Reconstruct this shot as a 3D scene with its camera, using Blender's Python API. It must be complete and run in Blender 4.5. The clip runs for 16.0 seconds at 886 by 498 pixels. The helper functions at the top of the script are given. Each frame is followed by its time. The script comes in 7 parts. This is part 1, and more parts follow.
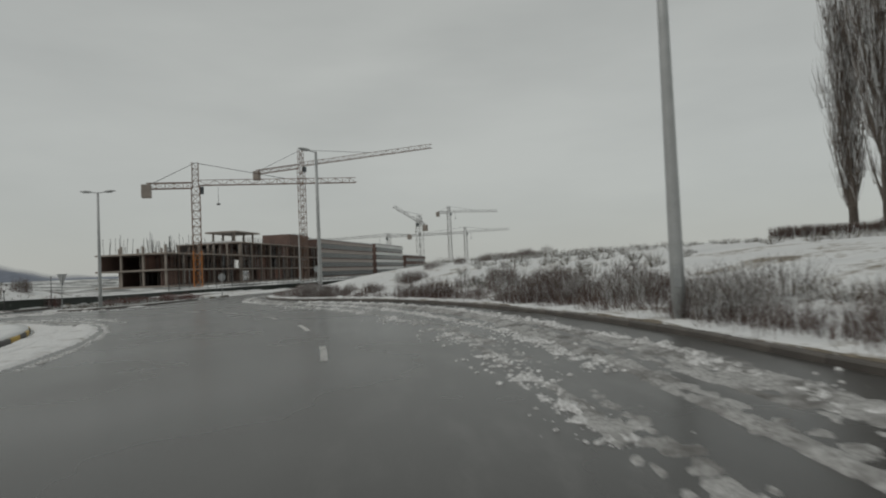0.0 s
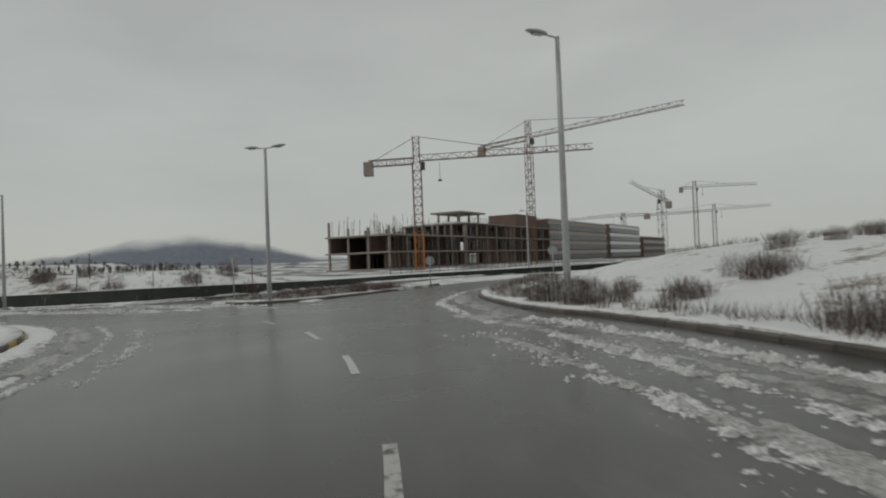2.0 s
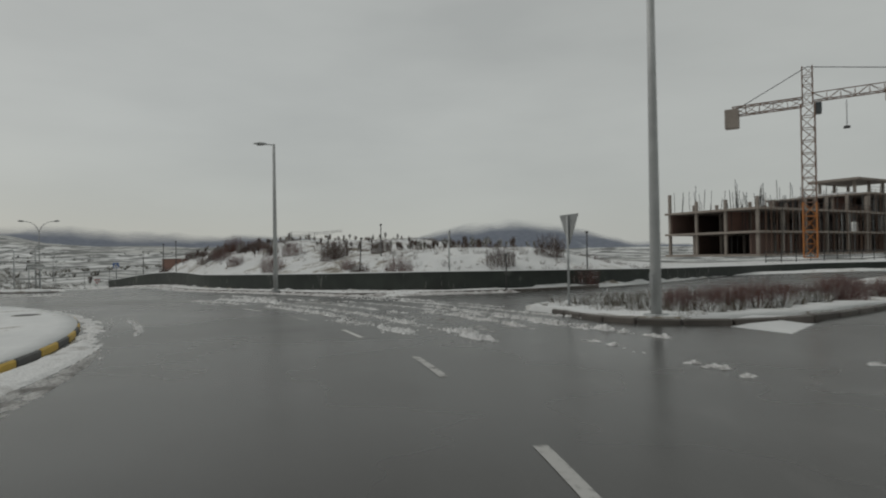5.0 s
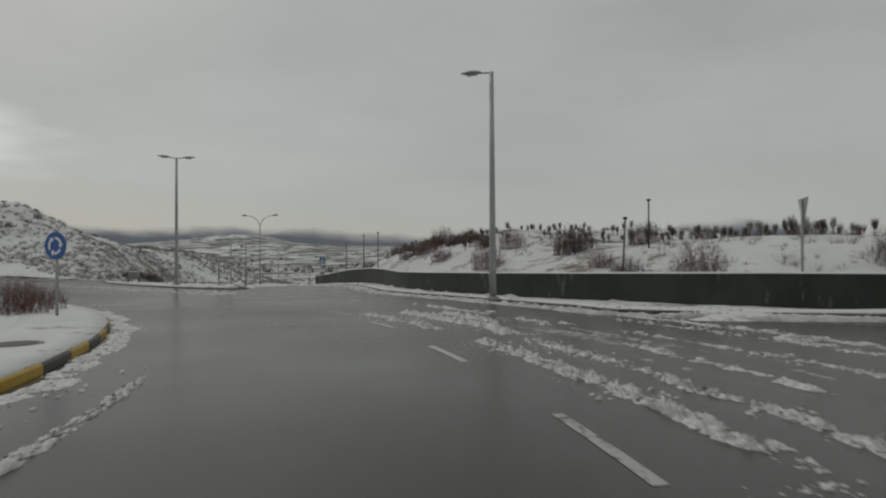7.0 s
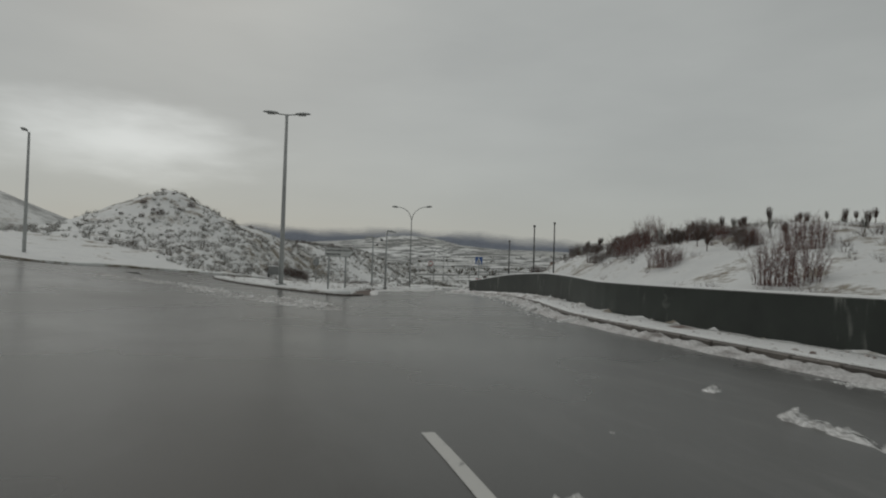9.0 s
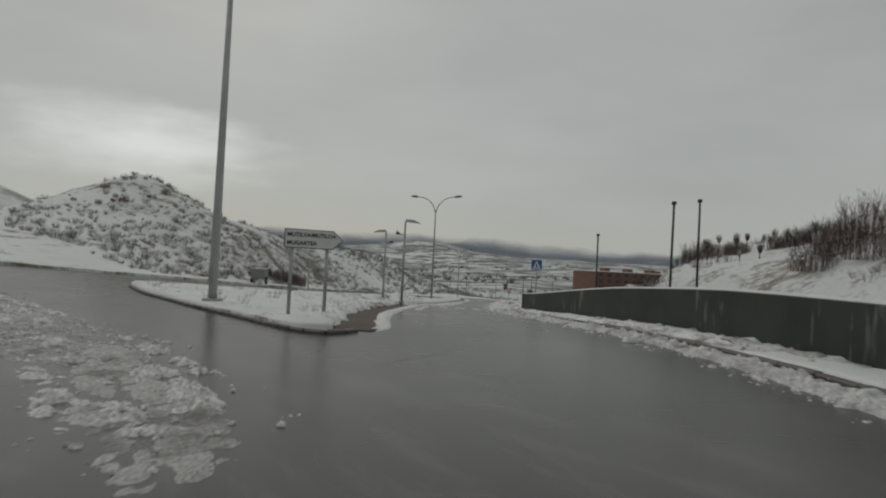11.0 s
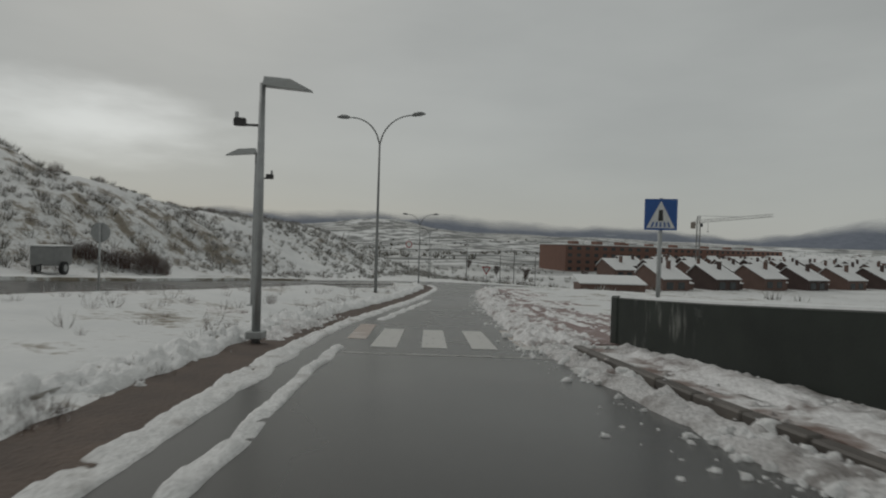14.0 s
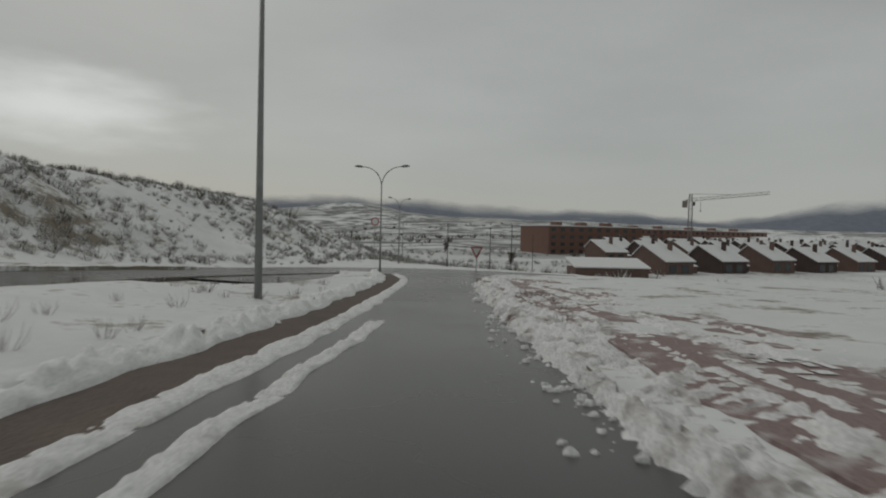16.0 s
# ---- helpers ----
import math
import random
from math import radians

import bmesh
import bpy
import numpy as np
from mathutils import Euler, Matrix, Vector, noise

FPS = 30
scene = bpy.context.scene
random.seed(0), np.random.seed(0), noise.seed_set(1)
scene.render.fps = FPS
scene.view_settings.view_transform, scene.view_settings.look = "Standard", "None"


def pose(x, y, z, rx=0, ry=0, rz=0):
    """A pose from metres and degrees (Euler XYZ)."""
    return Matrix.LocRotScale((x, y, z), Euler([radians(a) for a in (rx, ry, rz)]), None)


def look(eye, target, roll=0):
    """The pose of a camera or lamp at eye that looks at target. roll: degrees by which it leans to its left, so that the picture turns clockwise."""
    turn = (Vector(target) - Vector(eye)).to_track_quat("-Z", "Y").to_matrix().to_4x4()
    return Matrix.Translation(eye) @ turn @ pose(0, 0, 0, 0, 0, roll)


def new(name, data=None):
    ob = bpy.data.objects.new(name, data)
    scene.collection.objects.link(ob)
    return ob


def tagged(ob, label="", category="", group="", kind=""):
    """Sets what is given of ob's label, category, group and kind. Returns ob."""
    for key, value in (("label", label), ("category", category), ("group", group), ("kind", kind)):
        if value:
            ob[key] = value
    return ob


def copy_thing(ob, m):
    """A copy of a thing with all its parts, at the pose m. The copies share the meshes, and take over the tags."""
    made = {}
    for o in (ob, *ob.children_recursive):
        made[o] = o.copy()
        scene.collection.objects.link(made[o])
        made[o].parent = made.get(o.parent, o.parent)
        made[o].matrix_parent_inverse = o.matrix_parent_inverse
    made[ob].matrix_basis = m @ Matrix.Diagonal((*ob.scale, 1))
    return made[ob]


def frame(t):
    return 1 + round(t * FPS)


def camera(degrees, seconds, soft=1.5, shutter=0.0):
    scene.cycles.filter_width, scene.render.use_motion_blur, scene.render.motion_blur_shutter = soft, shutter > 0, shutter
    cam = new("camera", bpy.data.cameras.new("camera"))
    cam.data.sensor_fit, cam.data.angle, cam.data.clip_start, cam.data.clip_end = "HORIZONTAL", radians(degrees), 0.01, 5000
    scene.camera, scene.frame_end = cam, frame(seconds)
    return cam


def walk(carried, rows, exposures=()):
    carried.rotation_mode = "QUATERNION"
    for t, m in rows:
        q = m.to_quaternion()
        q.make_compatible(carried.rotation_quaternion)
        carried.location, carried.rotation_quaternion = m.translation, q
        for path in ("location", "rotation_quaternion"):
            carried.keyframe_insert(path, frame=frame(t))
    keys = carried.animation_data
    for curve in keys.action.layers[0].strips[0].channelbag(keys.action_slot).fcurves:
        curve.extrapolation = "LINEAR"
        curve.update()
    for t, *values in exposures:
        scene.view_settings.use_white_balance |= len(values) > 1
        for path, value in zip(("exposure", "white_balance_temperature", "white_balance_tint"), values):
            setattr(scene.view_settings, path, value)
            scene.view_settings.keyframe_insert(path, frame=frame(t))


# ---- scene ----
# camera and its drive round the roundabout
cam = camera(71.45, 16.0, soft=2.0, shutter=0.2)
ROWS = [
    (0.0, 9.676, 10.779, 2.452, 17.48, 1.84, 2.45),
    (0.5, 7.689, 15.528, 2.511, 22.93, 1.54, 2.33),
    (1.0, 5.279, 19.777, 2.510, 28.40, 1.29, 2.11),
    (1.5, 2.914, 23.331, 2.509, 33.38, 1.36, 2.18),
    (2.0, 0.467, 26.180, 2.500, 38.37, 1.12, 2.18),
    (2.5, -2.137, 28.627, 2.376, 43.24, 1.18, 1.84),
    (3.0, -5.215, 30.827, 2.482, 47.83, 0.85, 1.02),
    (3.5, -8.387, 32.897, 2.426, 52.51, 0.83, 0.69),
    (6.0, -24.477, 38.756, 1.971, 76.67, 0.44, 0.91),
    (6.5, -28.131, 39.027, 1.870, 81.39, 0.59, 0.63),
    (7.0, -32.000, 39.050, 1.728, 86.50, 0.74, 0.32),
    (7.5, -35.900, 38.930, 1.650, 91.60, 0.86, 0.11),
    (8.0, -39.680, 38.640, 1.619, 96.30, 0.14, 0.57),
    (8.5, -43.520, 38.360, 1.530, 100.35, 0.48, -0.86),
    (11.0, -62.543, 32.878, 1.155, 102.97, 1.54, -2.87),
    (11.5, -66.066, 31.960, 1.087, 101.25, 1.86, -3.47),
    (12.0, -69.719, 31.190, 1.038, 100.47, 1.87, -3.03),
    (12.5, -73.776, 30.290, 1.082, 99.97, 1.75, -2.82),
    (13.0, -77.940, 29.372, 0.956, 99.60, 1.72, -2.60),
    (13.5, -82.061, 28.576, 0.887, 99.29, 0.65, -2.11),
    (14.0, -86.379, 27.762, 0.723, 99.05, -0.47, -1.72),
    (14.5, -90.710, 27.017, 0.445, 98.75, -1.28, -1.47),
    (15.0, -95.513, 26.240, 0.162, 98.06, -1.50, -1.13),
    (15.5, -100.442, 25.555, -0.075, 97.35, -2.07, -1.22),
    (16.0, -105.416, 24.830, -0.331, 96.71, -1.85, -1.35),
]
walk(cam, [(t, pose(x, y, z, 90 + pitch, roll, yaw)) for t, x, y, z, yaw, pitch, roll in ROWS],
     [(0.0, 0.18), (3.5, 0.20), (6.0, 0.04), (8.5, -0.06), (11.0, -0.04), (13.0, -0.08), (16.0, -0.12)])

# ---- world and light: overcast winter sky ----
world = bpy.data.worlds.new("overcast_sky")
scene.world = world
world.use_nodes = True
wn = world.node_tree.nodes
wl = world.node_tree.links
wn.clear()
w_out = wn.new("ShaderNodeOutputWorld")
w_bg = wn.new("ShaderNodeBackground")
w_bg.inputs["Strength"].default_value = 1.0
w_sky = wn.new("ShaderNodeTexSky")
w_sky.sky_type = "NISHITA"
w_sky.sun_disc = False
w_sky.sun_elevation = radians(32)
w_sky.sun_rotation = radians(-125)
w_dim = wn.new("ShaderNodeVectorMath")
w_dim.operation = "SCALE"
w_dim.inputs["Scale"].default_value = 0.09
w_co = wn.new("ShaderNodeTexCoord")
w_map = wn.new("ShaderNodeMapping")
w_map.inputs["Scale"].default_value = (1.0, 1.0, 3.6)
w_n1 = wn.new("ShaderNodeTexNoise")
w_n1.inputs["Scale"].default_value = 1.7
w_n1.inputs["Detail"].default_value = 5.0
w_n1.inputs["Roughness"].default_value = 0.5
w_ramp = wn.new("ShaderNodeValToRGB")
w_ramp.color_ramp.elements[0].position = 0.32
w_ramp.color_ramp.elements[0].color = (0.345, 0.355, 0.338, 1)
w_ramp.color_ramp.elements[1].position = 0.70
w_ramp.color_ramp.elements[1].color = (0.425, 0.437, 0.414, 1)
# greyer band of low cloud near the horizon, and the break in the clouds to the south-west
w_sep = wn.new("ShaderNodeSeparateXYZ")
w_hz = wn.new("ShaderNodeMapRange")
w_hz.inputs["From Min"].default_value = 0.0
w_hz.inputs["From Max"].default_value = 0.17
w_hz.inputs["To Min"].default_value = 0.55
w_hz.inputs["To Max"].default_value = 0.0
w_pale = wn.new("ShaderNodeMix")
w_pale.data_type = "RGBA"
w_pale.inputs["B"].default_value = (0.365, 0.377, 0.362, 1)
w_brk = wn.new("ShaderNodeVectorMath")
w_brk.operation = "SUBTRACT"
w_brk.inputs[1].default_value = (-0.765, -0.620, 0.158)
w_sc = wn.new("ShaderNodeVectorMath")
w_sc.operation = "MULTIPLY"
w_sc.inputs[1].default_value = (5.0, 5.0, 17.0)
w_len = wn.new("ShaderNodeVectorMath")
w_len.operation = "LENGTH"
w_gap = wn.new("ShaderNodeMapRange")
w_gap.interpolation_type = "SMOOTHSTEP"
w_gap.inputs["From Min"].default_value = 0.5
w_gap.inputs["From Max"].default_value = 1.75
w_gap.inputs["To Min"].default_value = 0.95
w_gap.inputs["To Max"].default_value = 0.0
w_gl = wn.new("ShaderNodeMix")
w_gl.data_type = "RGBA"
w_gl.inputs["B"].default_value = (0.66, 0.68, 0.66, 1)
w_mix = wn.new("ShaderNodeMix")
w_mix.data_type = "RGBA"
w_mix.inputs["Factor"].default_value = 0.93
wl.new(w_co.outputs["Generated"], w_map.inputs["Vector"])
wl.new(w_map.outputs["Vector"], w_n1.inputs["Vector"])
wl.new(w_n1.outputs["Fac"], w_ramp.inputs["Fac"])
wl.new(w_co.outputs["Generated"], w_sep.inputs["Vector"])
wl.new(w_sep.outputs["Z"], w_hz.inputs["Value"])
wl.new(w_hz.outputs["Result"], w_pale.inputs["Factor"])
wl.new(w_ramp.outputs["Color"], w_pale.inputs["A"])
wl.new(w_co.outputs["Generated"], w_brk.inputs[0])
wl.new(w_brk.outputs["Vector"], w_sc.inputs[0])
wl.new(w_sc.outputs["Vector"], w_len.inputs[0])
w_rag = wn.new("ShaderNodeTexNoise")
w_rag.inputs["Scale"].default_value = 9.0
w_rag.inputs["Detail"].default_value = 4.0
w_edge = wn.new("ShaderNodeMath")
w_edge.operation = "MULTIPLY_ADD"
w_edge.inputs[1].default_value = 1.1
wl.new(w_map.outputs["Vector"], w_rag.inputs["Vector"])
wl.new(w_rag.outputs["Fac"], w_edge.inputs[0])
wl.new(w_len.outputs["Value"], w_edge.inputs[2])
wl.new(w_edge.outputs["Value"], w_gap.inputs["Value"])
wl.new(w_gap.outputs["Result"], w_gl.inputs["Factor"])
wl.new(w_pale.outputs["Result"], w_gl.inputs["A"])
wl.new(w_sky.outputs["Color"], w_dim.inputs[0])
wl.new(w_dim.outputs["Vector"], w_mix.inputs["A"])
wl.new(w_gl.outputs["Result"], w_mix.inputs["B"])
wl.new(w_mix.outputs["Result"], w_bg.inputs["Color"])
wl.new(w_bg.outputs["Background"], w_out.inputs["Surface"])

sun = new("sun", bpy.data.lights.new("sun", "SUN"))
sun.data.energy = 0.55
sun.data.angle = radians(25)
sun.data.color = (1.0, 0.97, 0.93)
sun.matrix_world = look((-80, -60, 90), (-30, 10, 0))


# ---- materials ----
def material(name, rough=0.7, metal=0.0):
    m = bpy.data.materials.new(name)
    m.use_nodes = True
    b = m.node_tree.nodes["Principled BSDF"]
    b.inputs["Roughness"].default_value = rough
    b.inputs["Metallic"].default_value = metal
    return m, m.node_tree, b


def noise_node(nt, scale, detail=4.0, rough=0.55, space="Object", stretch=None):
    co = nt.nodes.new("ShaderNodeTexCoord")
    n = nt.nodes.new("ShaderNodeTexNoise")
    n.inputs["Scale"].default_value = scale
    n.inputs["Detail"].default_value = detail
    n.inputs["Roughness"].default_value = rough
    if stretch:
        mp = nt.nodes.new("ShaderNodeMapping")
        mp.inputs["Scale"].default_value = stretch
        nt.links.new(co.outputs[space], mp.inputs["Vector"])
        nt.links.new(mp.outputs["Vector"], n.inputs["Vector"])
    else:
        nt.links.new(co.outputs[space], n.inputs["Vector"])
    return n.outputs["Fac"]


def ramp_node(nt, fac, stops):
    r = nt.nodes.new("ShaderNodeValToRGB")
    e = r.color_ramp.elements
    while len(e) < len(stops):
        e.new(0.5)
    for el, (p, c) in zip(e, stops):
        el.position = p
        el.color = (*c, 1) if len(c) == 3 else c
    nt.links.new(fac, r.inputs["Fac"])
    return r.outputs["Color"]


def mix_node(nt, fac, a, b, mode="MIX"):
    m = nt.nodes.new("ShaderNodeMix")
    m.data_type = "RGBA"
    m.blend_type = mode
    for key, v in (("Factor", fac), ("A", a), ("B", b)):
        if isinstance(v, (int, float)):
            m.inputs[key].default_value = v
        elif isinstance(v, tuple):
            m.inputs[key].default_value = (*v, 1)
        else:
            nt.links.new(v, m.inputs[key])
    return m.outputs["Result"]


def step_node(nt, fac, lo, hi):
    r = nt.nodes.new("ShaderNodeMapRange")
    r.interpolation_type = "SMOOTHSTEP"
    r.inputs["From Min"].default_value = lo
    r.inputs["From Max"].default_value = hi
    nt.links.new(fac, r.inputs["Value"])
    return r.outputs["Result"]


def bump_node(nt, b, fac, strength, dist):
    n = nt.nodes.new("ShaderNodeBump")
    n.inputs["Strength"].default_value = strength
    n.inputs["Distance"].default_value = dist
    nt.links.new(fac, n.inputs["Height"])
    nt.links.new(n.outputs["Normal"], b.inputs["Normal"])


def mottled(name, c1, c2, scale=3.0, rough=0.7, metal=0.0, bump=0.2, dist=0.01, fine=40.0, vary=0.0):
    """Two tones by broad noise, grain by fine noise, optional tone per object."""
    m, nt, b = material(name, rough, metal)
    broad = noise_node(nt, scale)
    grain = noise_node(nt, fine, 3.0)
    col = ramp_node(nt, broad, [(0.3, c1), (0.7, c2)])
    col = mix_node(nt, 0.35, col, ramp_node(nt, grain, [(0.25, tuple(v * 0.7 for v in c1)), (0.8, tuple(min(1, v * 1.15) for v in c2))]))
    if vary:
        info = nt.nodes.new("ShaderNodeObjectInfo")
        tone = nt.nodes.new("ShaderNodeMapRange")
        tone.inputs["To Min"].default_value = 1 - vary
        tone.inputs["To Max"].default_value = 1 + vary
        nt.links.new(info.outputs["Random"], tone.inputs["Value"])
        mul = nt.nodes.new("ShaderNodeVectorMath")
        mul.operation = "SCALE"
        nt.links.new(col, mul.inputs[0])
        nt.links.new(tone.outputs["Result"], mul.inputs["Scale"])
        col = mul.outputs["Vector"]
    nt.links.new(col, b.inputs["Base Color"])
    if bump:
        bump_node(nt, b, grain, bump, dist)
    return m


def snow_ground():
    """Snow cover, thin in places, with dead grass and soil showing through."""
    m, nt, b = material("snow_ground", 0.75)
    big = noise_node(nt, 0.035, 5.0)
    mid = noise_node(nt, 0.42, 6.0, 0.62)
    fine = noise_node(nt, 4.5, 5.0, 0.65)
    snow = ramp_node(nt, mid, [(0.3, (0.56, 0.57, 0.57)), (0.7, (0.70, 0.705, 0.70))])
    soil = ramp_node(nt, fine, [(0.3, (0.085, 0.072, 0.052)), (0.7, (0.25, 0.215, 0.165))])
    add = nt.nodes.new("ShaderNodeMath")
    add.operation = "MULTIPLY_ADD"
    nt.links.new(big, add.inputs[0])
    add.inputs[1].default_value = 0.55
    nt.links.new(mid, add.inputs[2])
    add2 = nt.nodes.new("ShaderNodeMath")
    add2.operation = "MULTIPLY_ADD"
    nt.links.new(fine, add2.inputs[0])
    add2.inputs[1].default_value = 0.45
    nt.links.new(add.outputs["Value"], add2.inputs[2])
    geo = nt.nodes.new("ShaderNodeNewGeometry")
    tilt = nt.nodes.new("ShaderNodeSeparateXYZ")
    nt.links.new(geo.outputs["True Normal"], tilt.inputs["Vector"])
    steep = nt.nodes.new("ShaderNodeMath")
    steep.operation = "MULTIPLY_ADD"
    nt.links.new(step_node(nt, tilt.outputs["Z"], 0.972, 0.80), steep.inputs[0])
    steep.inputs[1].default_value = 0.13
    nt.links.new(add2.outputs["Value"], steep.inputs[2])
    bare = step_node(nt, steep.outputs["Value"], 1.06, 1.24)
    # fields, hedges and stubble of the valley
    far = nt.nodes.new("ShaderNodeVectorMath")
    far.operation = "DISTANCE"
    far.inputs[1].default_value = (-60, 20, 0)
    nt.links.new(geo.outputs["Position"], far.inputs[0])
    away = step_node(nt, far.outputs["Value"], 150.0, 380.0)
    cells = nt.nodes.new("ShaderNodeTexVoronoi")
    cells.inputs["Scale"].default_value = 0.0075
    stretch = nt.nodes.new("ShaderNodeMapping")
    stretch.inputs["Scale"].default_value = (1.6, 0.7, 0.0)
    stretch.inputs["Rotation"].default_value = (0, 0, 0.35)
    nt.links.new(geo.outputs["Position"], stretch.inputs["Vector"])
    nt.links.new(stretch.outputs["Vector"], cells.inputs["Vector"])
    tone = nt.nodes.new("ShaderNodeSeparateColor")
    nt.links.new(cells.outputs["Color"], tone.inputs["Color"])
    woods = noise_node(nt, 0.018, 7.0, 0.7)
    field = mix_node(nt, step_node(nt, tone.outputs["Red"], 0.45, 0.9), snow, (0.42, 0.42, 0.40))
    field = mix_node(nt, step_node(nt, woods, 0.43, 0.55), field, (0.12, 0.125, 0.12))
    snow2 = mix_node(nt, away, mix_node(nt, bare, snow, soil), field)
    nt.links.new(snow2, b.inputs["Base Color"])
    bump_node(nt, b, fine, 0.5, 0.06)
    return m


def snow_plain(name, lo, hi, dirt, amount):
    """Ploughed or trodden snow with dirt worked into it."""
    m, nt, b = material(name, 0.6)
    mid = noise_node(nt, 1.6, 5.0, 0.6)
    fine = noise_node(nt, 26.0, 5.0, 0.68)
    col = mix_node(nt, step_node(nt, fine, 0.36, 0.62), lo, hi)
    col = mix_node(nt, step_node(nt, mid, 0.62 - amount, 0.95 - amount), col, dirt)
    nt.links.new(col, b.inputs["Base Color"])
    bump_node(nt, b, fine, 0.6, 0.03)
    return m


def wet_asphalt():
    """Dark wet asphalt, smoother where water stands, paler with slush film elsewhere."""
    m, nt, b = material("wet_asphalt", 0.4)
    big = noise_node(nt, 0.16, 4.0, 0.5)
    mid = noise_node(nt, 0.9, 5.0, 0.6)
    fine = noise_node(nt, 55.0, 3.0, 0.6)
    col = ramp_node(nt, big, [(0.3, (0.032, 0.031, 0.028)), (0.7, (0.047, 0.045, 0.041))])
    col = mix_node(nt, 0.4, col, ramp_node(nt, fine, [(0.3, (0.025, 0.024, 0.022)), (0.7, (0.072, 0.069, 0.064))]))
    film = step_node(nt, big, 0.50, 0.80)
    half = nt.nodes.new("ShaderNodeMath")
    half.operation = "MULTIPLY"
    nt.links.new(film, half.inputs[0])
    half.inputs[1].default_value = 0.28
    col = mix_node(nt, half.outputs["Value"], col, (0.16, 0.16, 0.155))
    # grey slush drawn out along the wheel tracks of the roundabout
    geo = nt.nodes.new("ShaderNodeNewGeometry")
    off = nt.nodes.new("ShaderNodeVectorMath")
    off.operation = "SUBTRACT"
    off.inputs[1].default_value = (-33.0, -0.6, 0.0)
    nt.links.new(geo.outputs["Position"], off.inputs[0])
    flat = nt.nodes.new("ShaderNodeVectorMath")
    flat.operation = "MULTIPLY"
    flat.inputs[1].default_value = (1, 1, 0)
    nt.links.new(off.outputs["Vector"], flat.inputs[0])
    rad = nt.nodes.new("ShaderNodeVectorMath")
    rad.operation = "LENGTH"
    nt.links.new(flat.outputs["Vector"], rad.inputs[0])
    axes = nt.nodes.new("ShaderNodeSeparateXYZ")
    nt.links.new(flat.outputs["Vector"], axes.inputs["Vector"])
    ang = nt.nodes.new("ShaderNodeMath")
    ang.operation = "ARCTAN2"
    nt.links.new(axes.outputs["Y"], ang.inputs[0])
    nt.links.new(axes.outputs["X"], ang.inputs[1])
    polar = nt.nodes.new("ShaderNodeCombineXYZ")
    nt.links.new(rad.outputs["Value"], polar.inputs["X"])
    nt.links.new(ang.outputs["Value"], polar.inputs["Y"])
    drawn = nt.nodes.new("ShaderNodeMapping")
    drawn.inputs["Scale"].default_value = (2.2, 26.0, 1.0)
    nt.links.new(polar.outputs["Vector"], drawn.inputs["Vector"])
    streak = nt.nodes.new("ShaderNodeTexNoise")
    streak.inputs["Scale"].default_value = 1.0
    streak.inputs["Detail"].default_value = 7.0
    streak.inputs["Roughness"].default_value = 0.62
    nt.links.new(drawn.outputs["Vector"], streak.inputs["Vector"])
    outer = nt.nodes.new("ShaderNodeMath")
    outer.operation = "MULTIPLY"
    nt.links.new(step_node(nt, rad.outputs["Value"], 41.5, 45.0), outer.inputs[0])
    nt.links.new(step_node(nt, rad.outputs["Value"], 50.5, 49.0), outer.inputs[1])
    outer = outer.outputs["Value"]
    amount = nt.nodes.new("ShaderNodeMath")
    amount.operation = "MULTIPLY"
    nt.links.new(step_node(nt, streak.outputs["Fac"], 0.47, 0.66), amount.inputs[0])
    nt.links.new(outer, amount.inputs[1])
    dim = nt.nodes.new("ShaderNodeMath")
    dim.operation = "MULTIPLY"
    nt.links.new(amount.outputs["Value"], dim.inputs[0])
    dim.inputs[1].default_value = 0.18
    col = mix_node(nt, dim.outputs["Value"], col, (0.21, 0.205, 0.196))
    # darker path where wheels keep the lane wet and clean
    gone = nt.nodes.new("ShaderNodeMath")
    gone.operation = "SUBTRACT"
    nt.links.new(rad.outputs["Value"], gone.inputs[0])
    gone.inputs[1].default_value = 40.2
    side = nt.nodes.new("ShaderNodeMath")
    side.operation = "ABSOLUTE"
    nt.links.new(gone.outputs["Value"], side.inputs[0])
    lane = nt.nodes.new("ShaderNodeMath")
    lane.operation = "MULTIPLY_ADD"
    nt.links.new(streak.outputs["Fac"], lane.inputs[0])
    lane.inputs[1].default_value = -2.2
    nt.links.new(side.outputs["Value"], lane.inputs[2])
    col = mix_node(nt, step_node(nt, lane.outputs["Value"], 0.55, -0.75), col, (0.036, 0.033, 0.029))
    nt.links.new(col, b.inputs["Base Color"])
    r = nt.nodes.new("ShaderNodeMapRange")
    r.inputs["From Min"].default_value = 0.3
    r.inputs["From Max"].default_value = 0.7
    r.inputs["To Min"].default_value = 0.21
    r.inputs["To Max"].default_value = 0.32
    nt.links.new(big, r.inputs["Value"])
    nt.links.new(r.outputs["Result"], b.inputs["Roughness"])
    b.inputs["Specular IOR Level"].default_value = 0.36
    bump_node(nt, b, fine, 0.2, 0.006)
    return m


def worn_paint(name, color, wear=0.5, under=(0.09, 0.088, 0.083)):
    m, nt, b = material(name, 0.55)
    n = noise_node(nt, 7.0, 5.0, 0.65)
    nt.links.new(mix_node(nt, step_node(nt, n, wear, wear + 0.16), color, under), b.inputs["Base Color"])
    return m


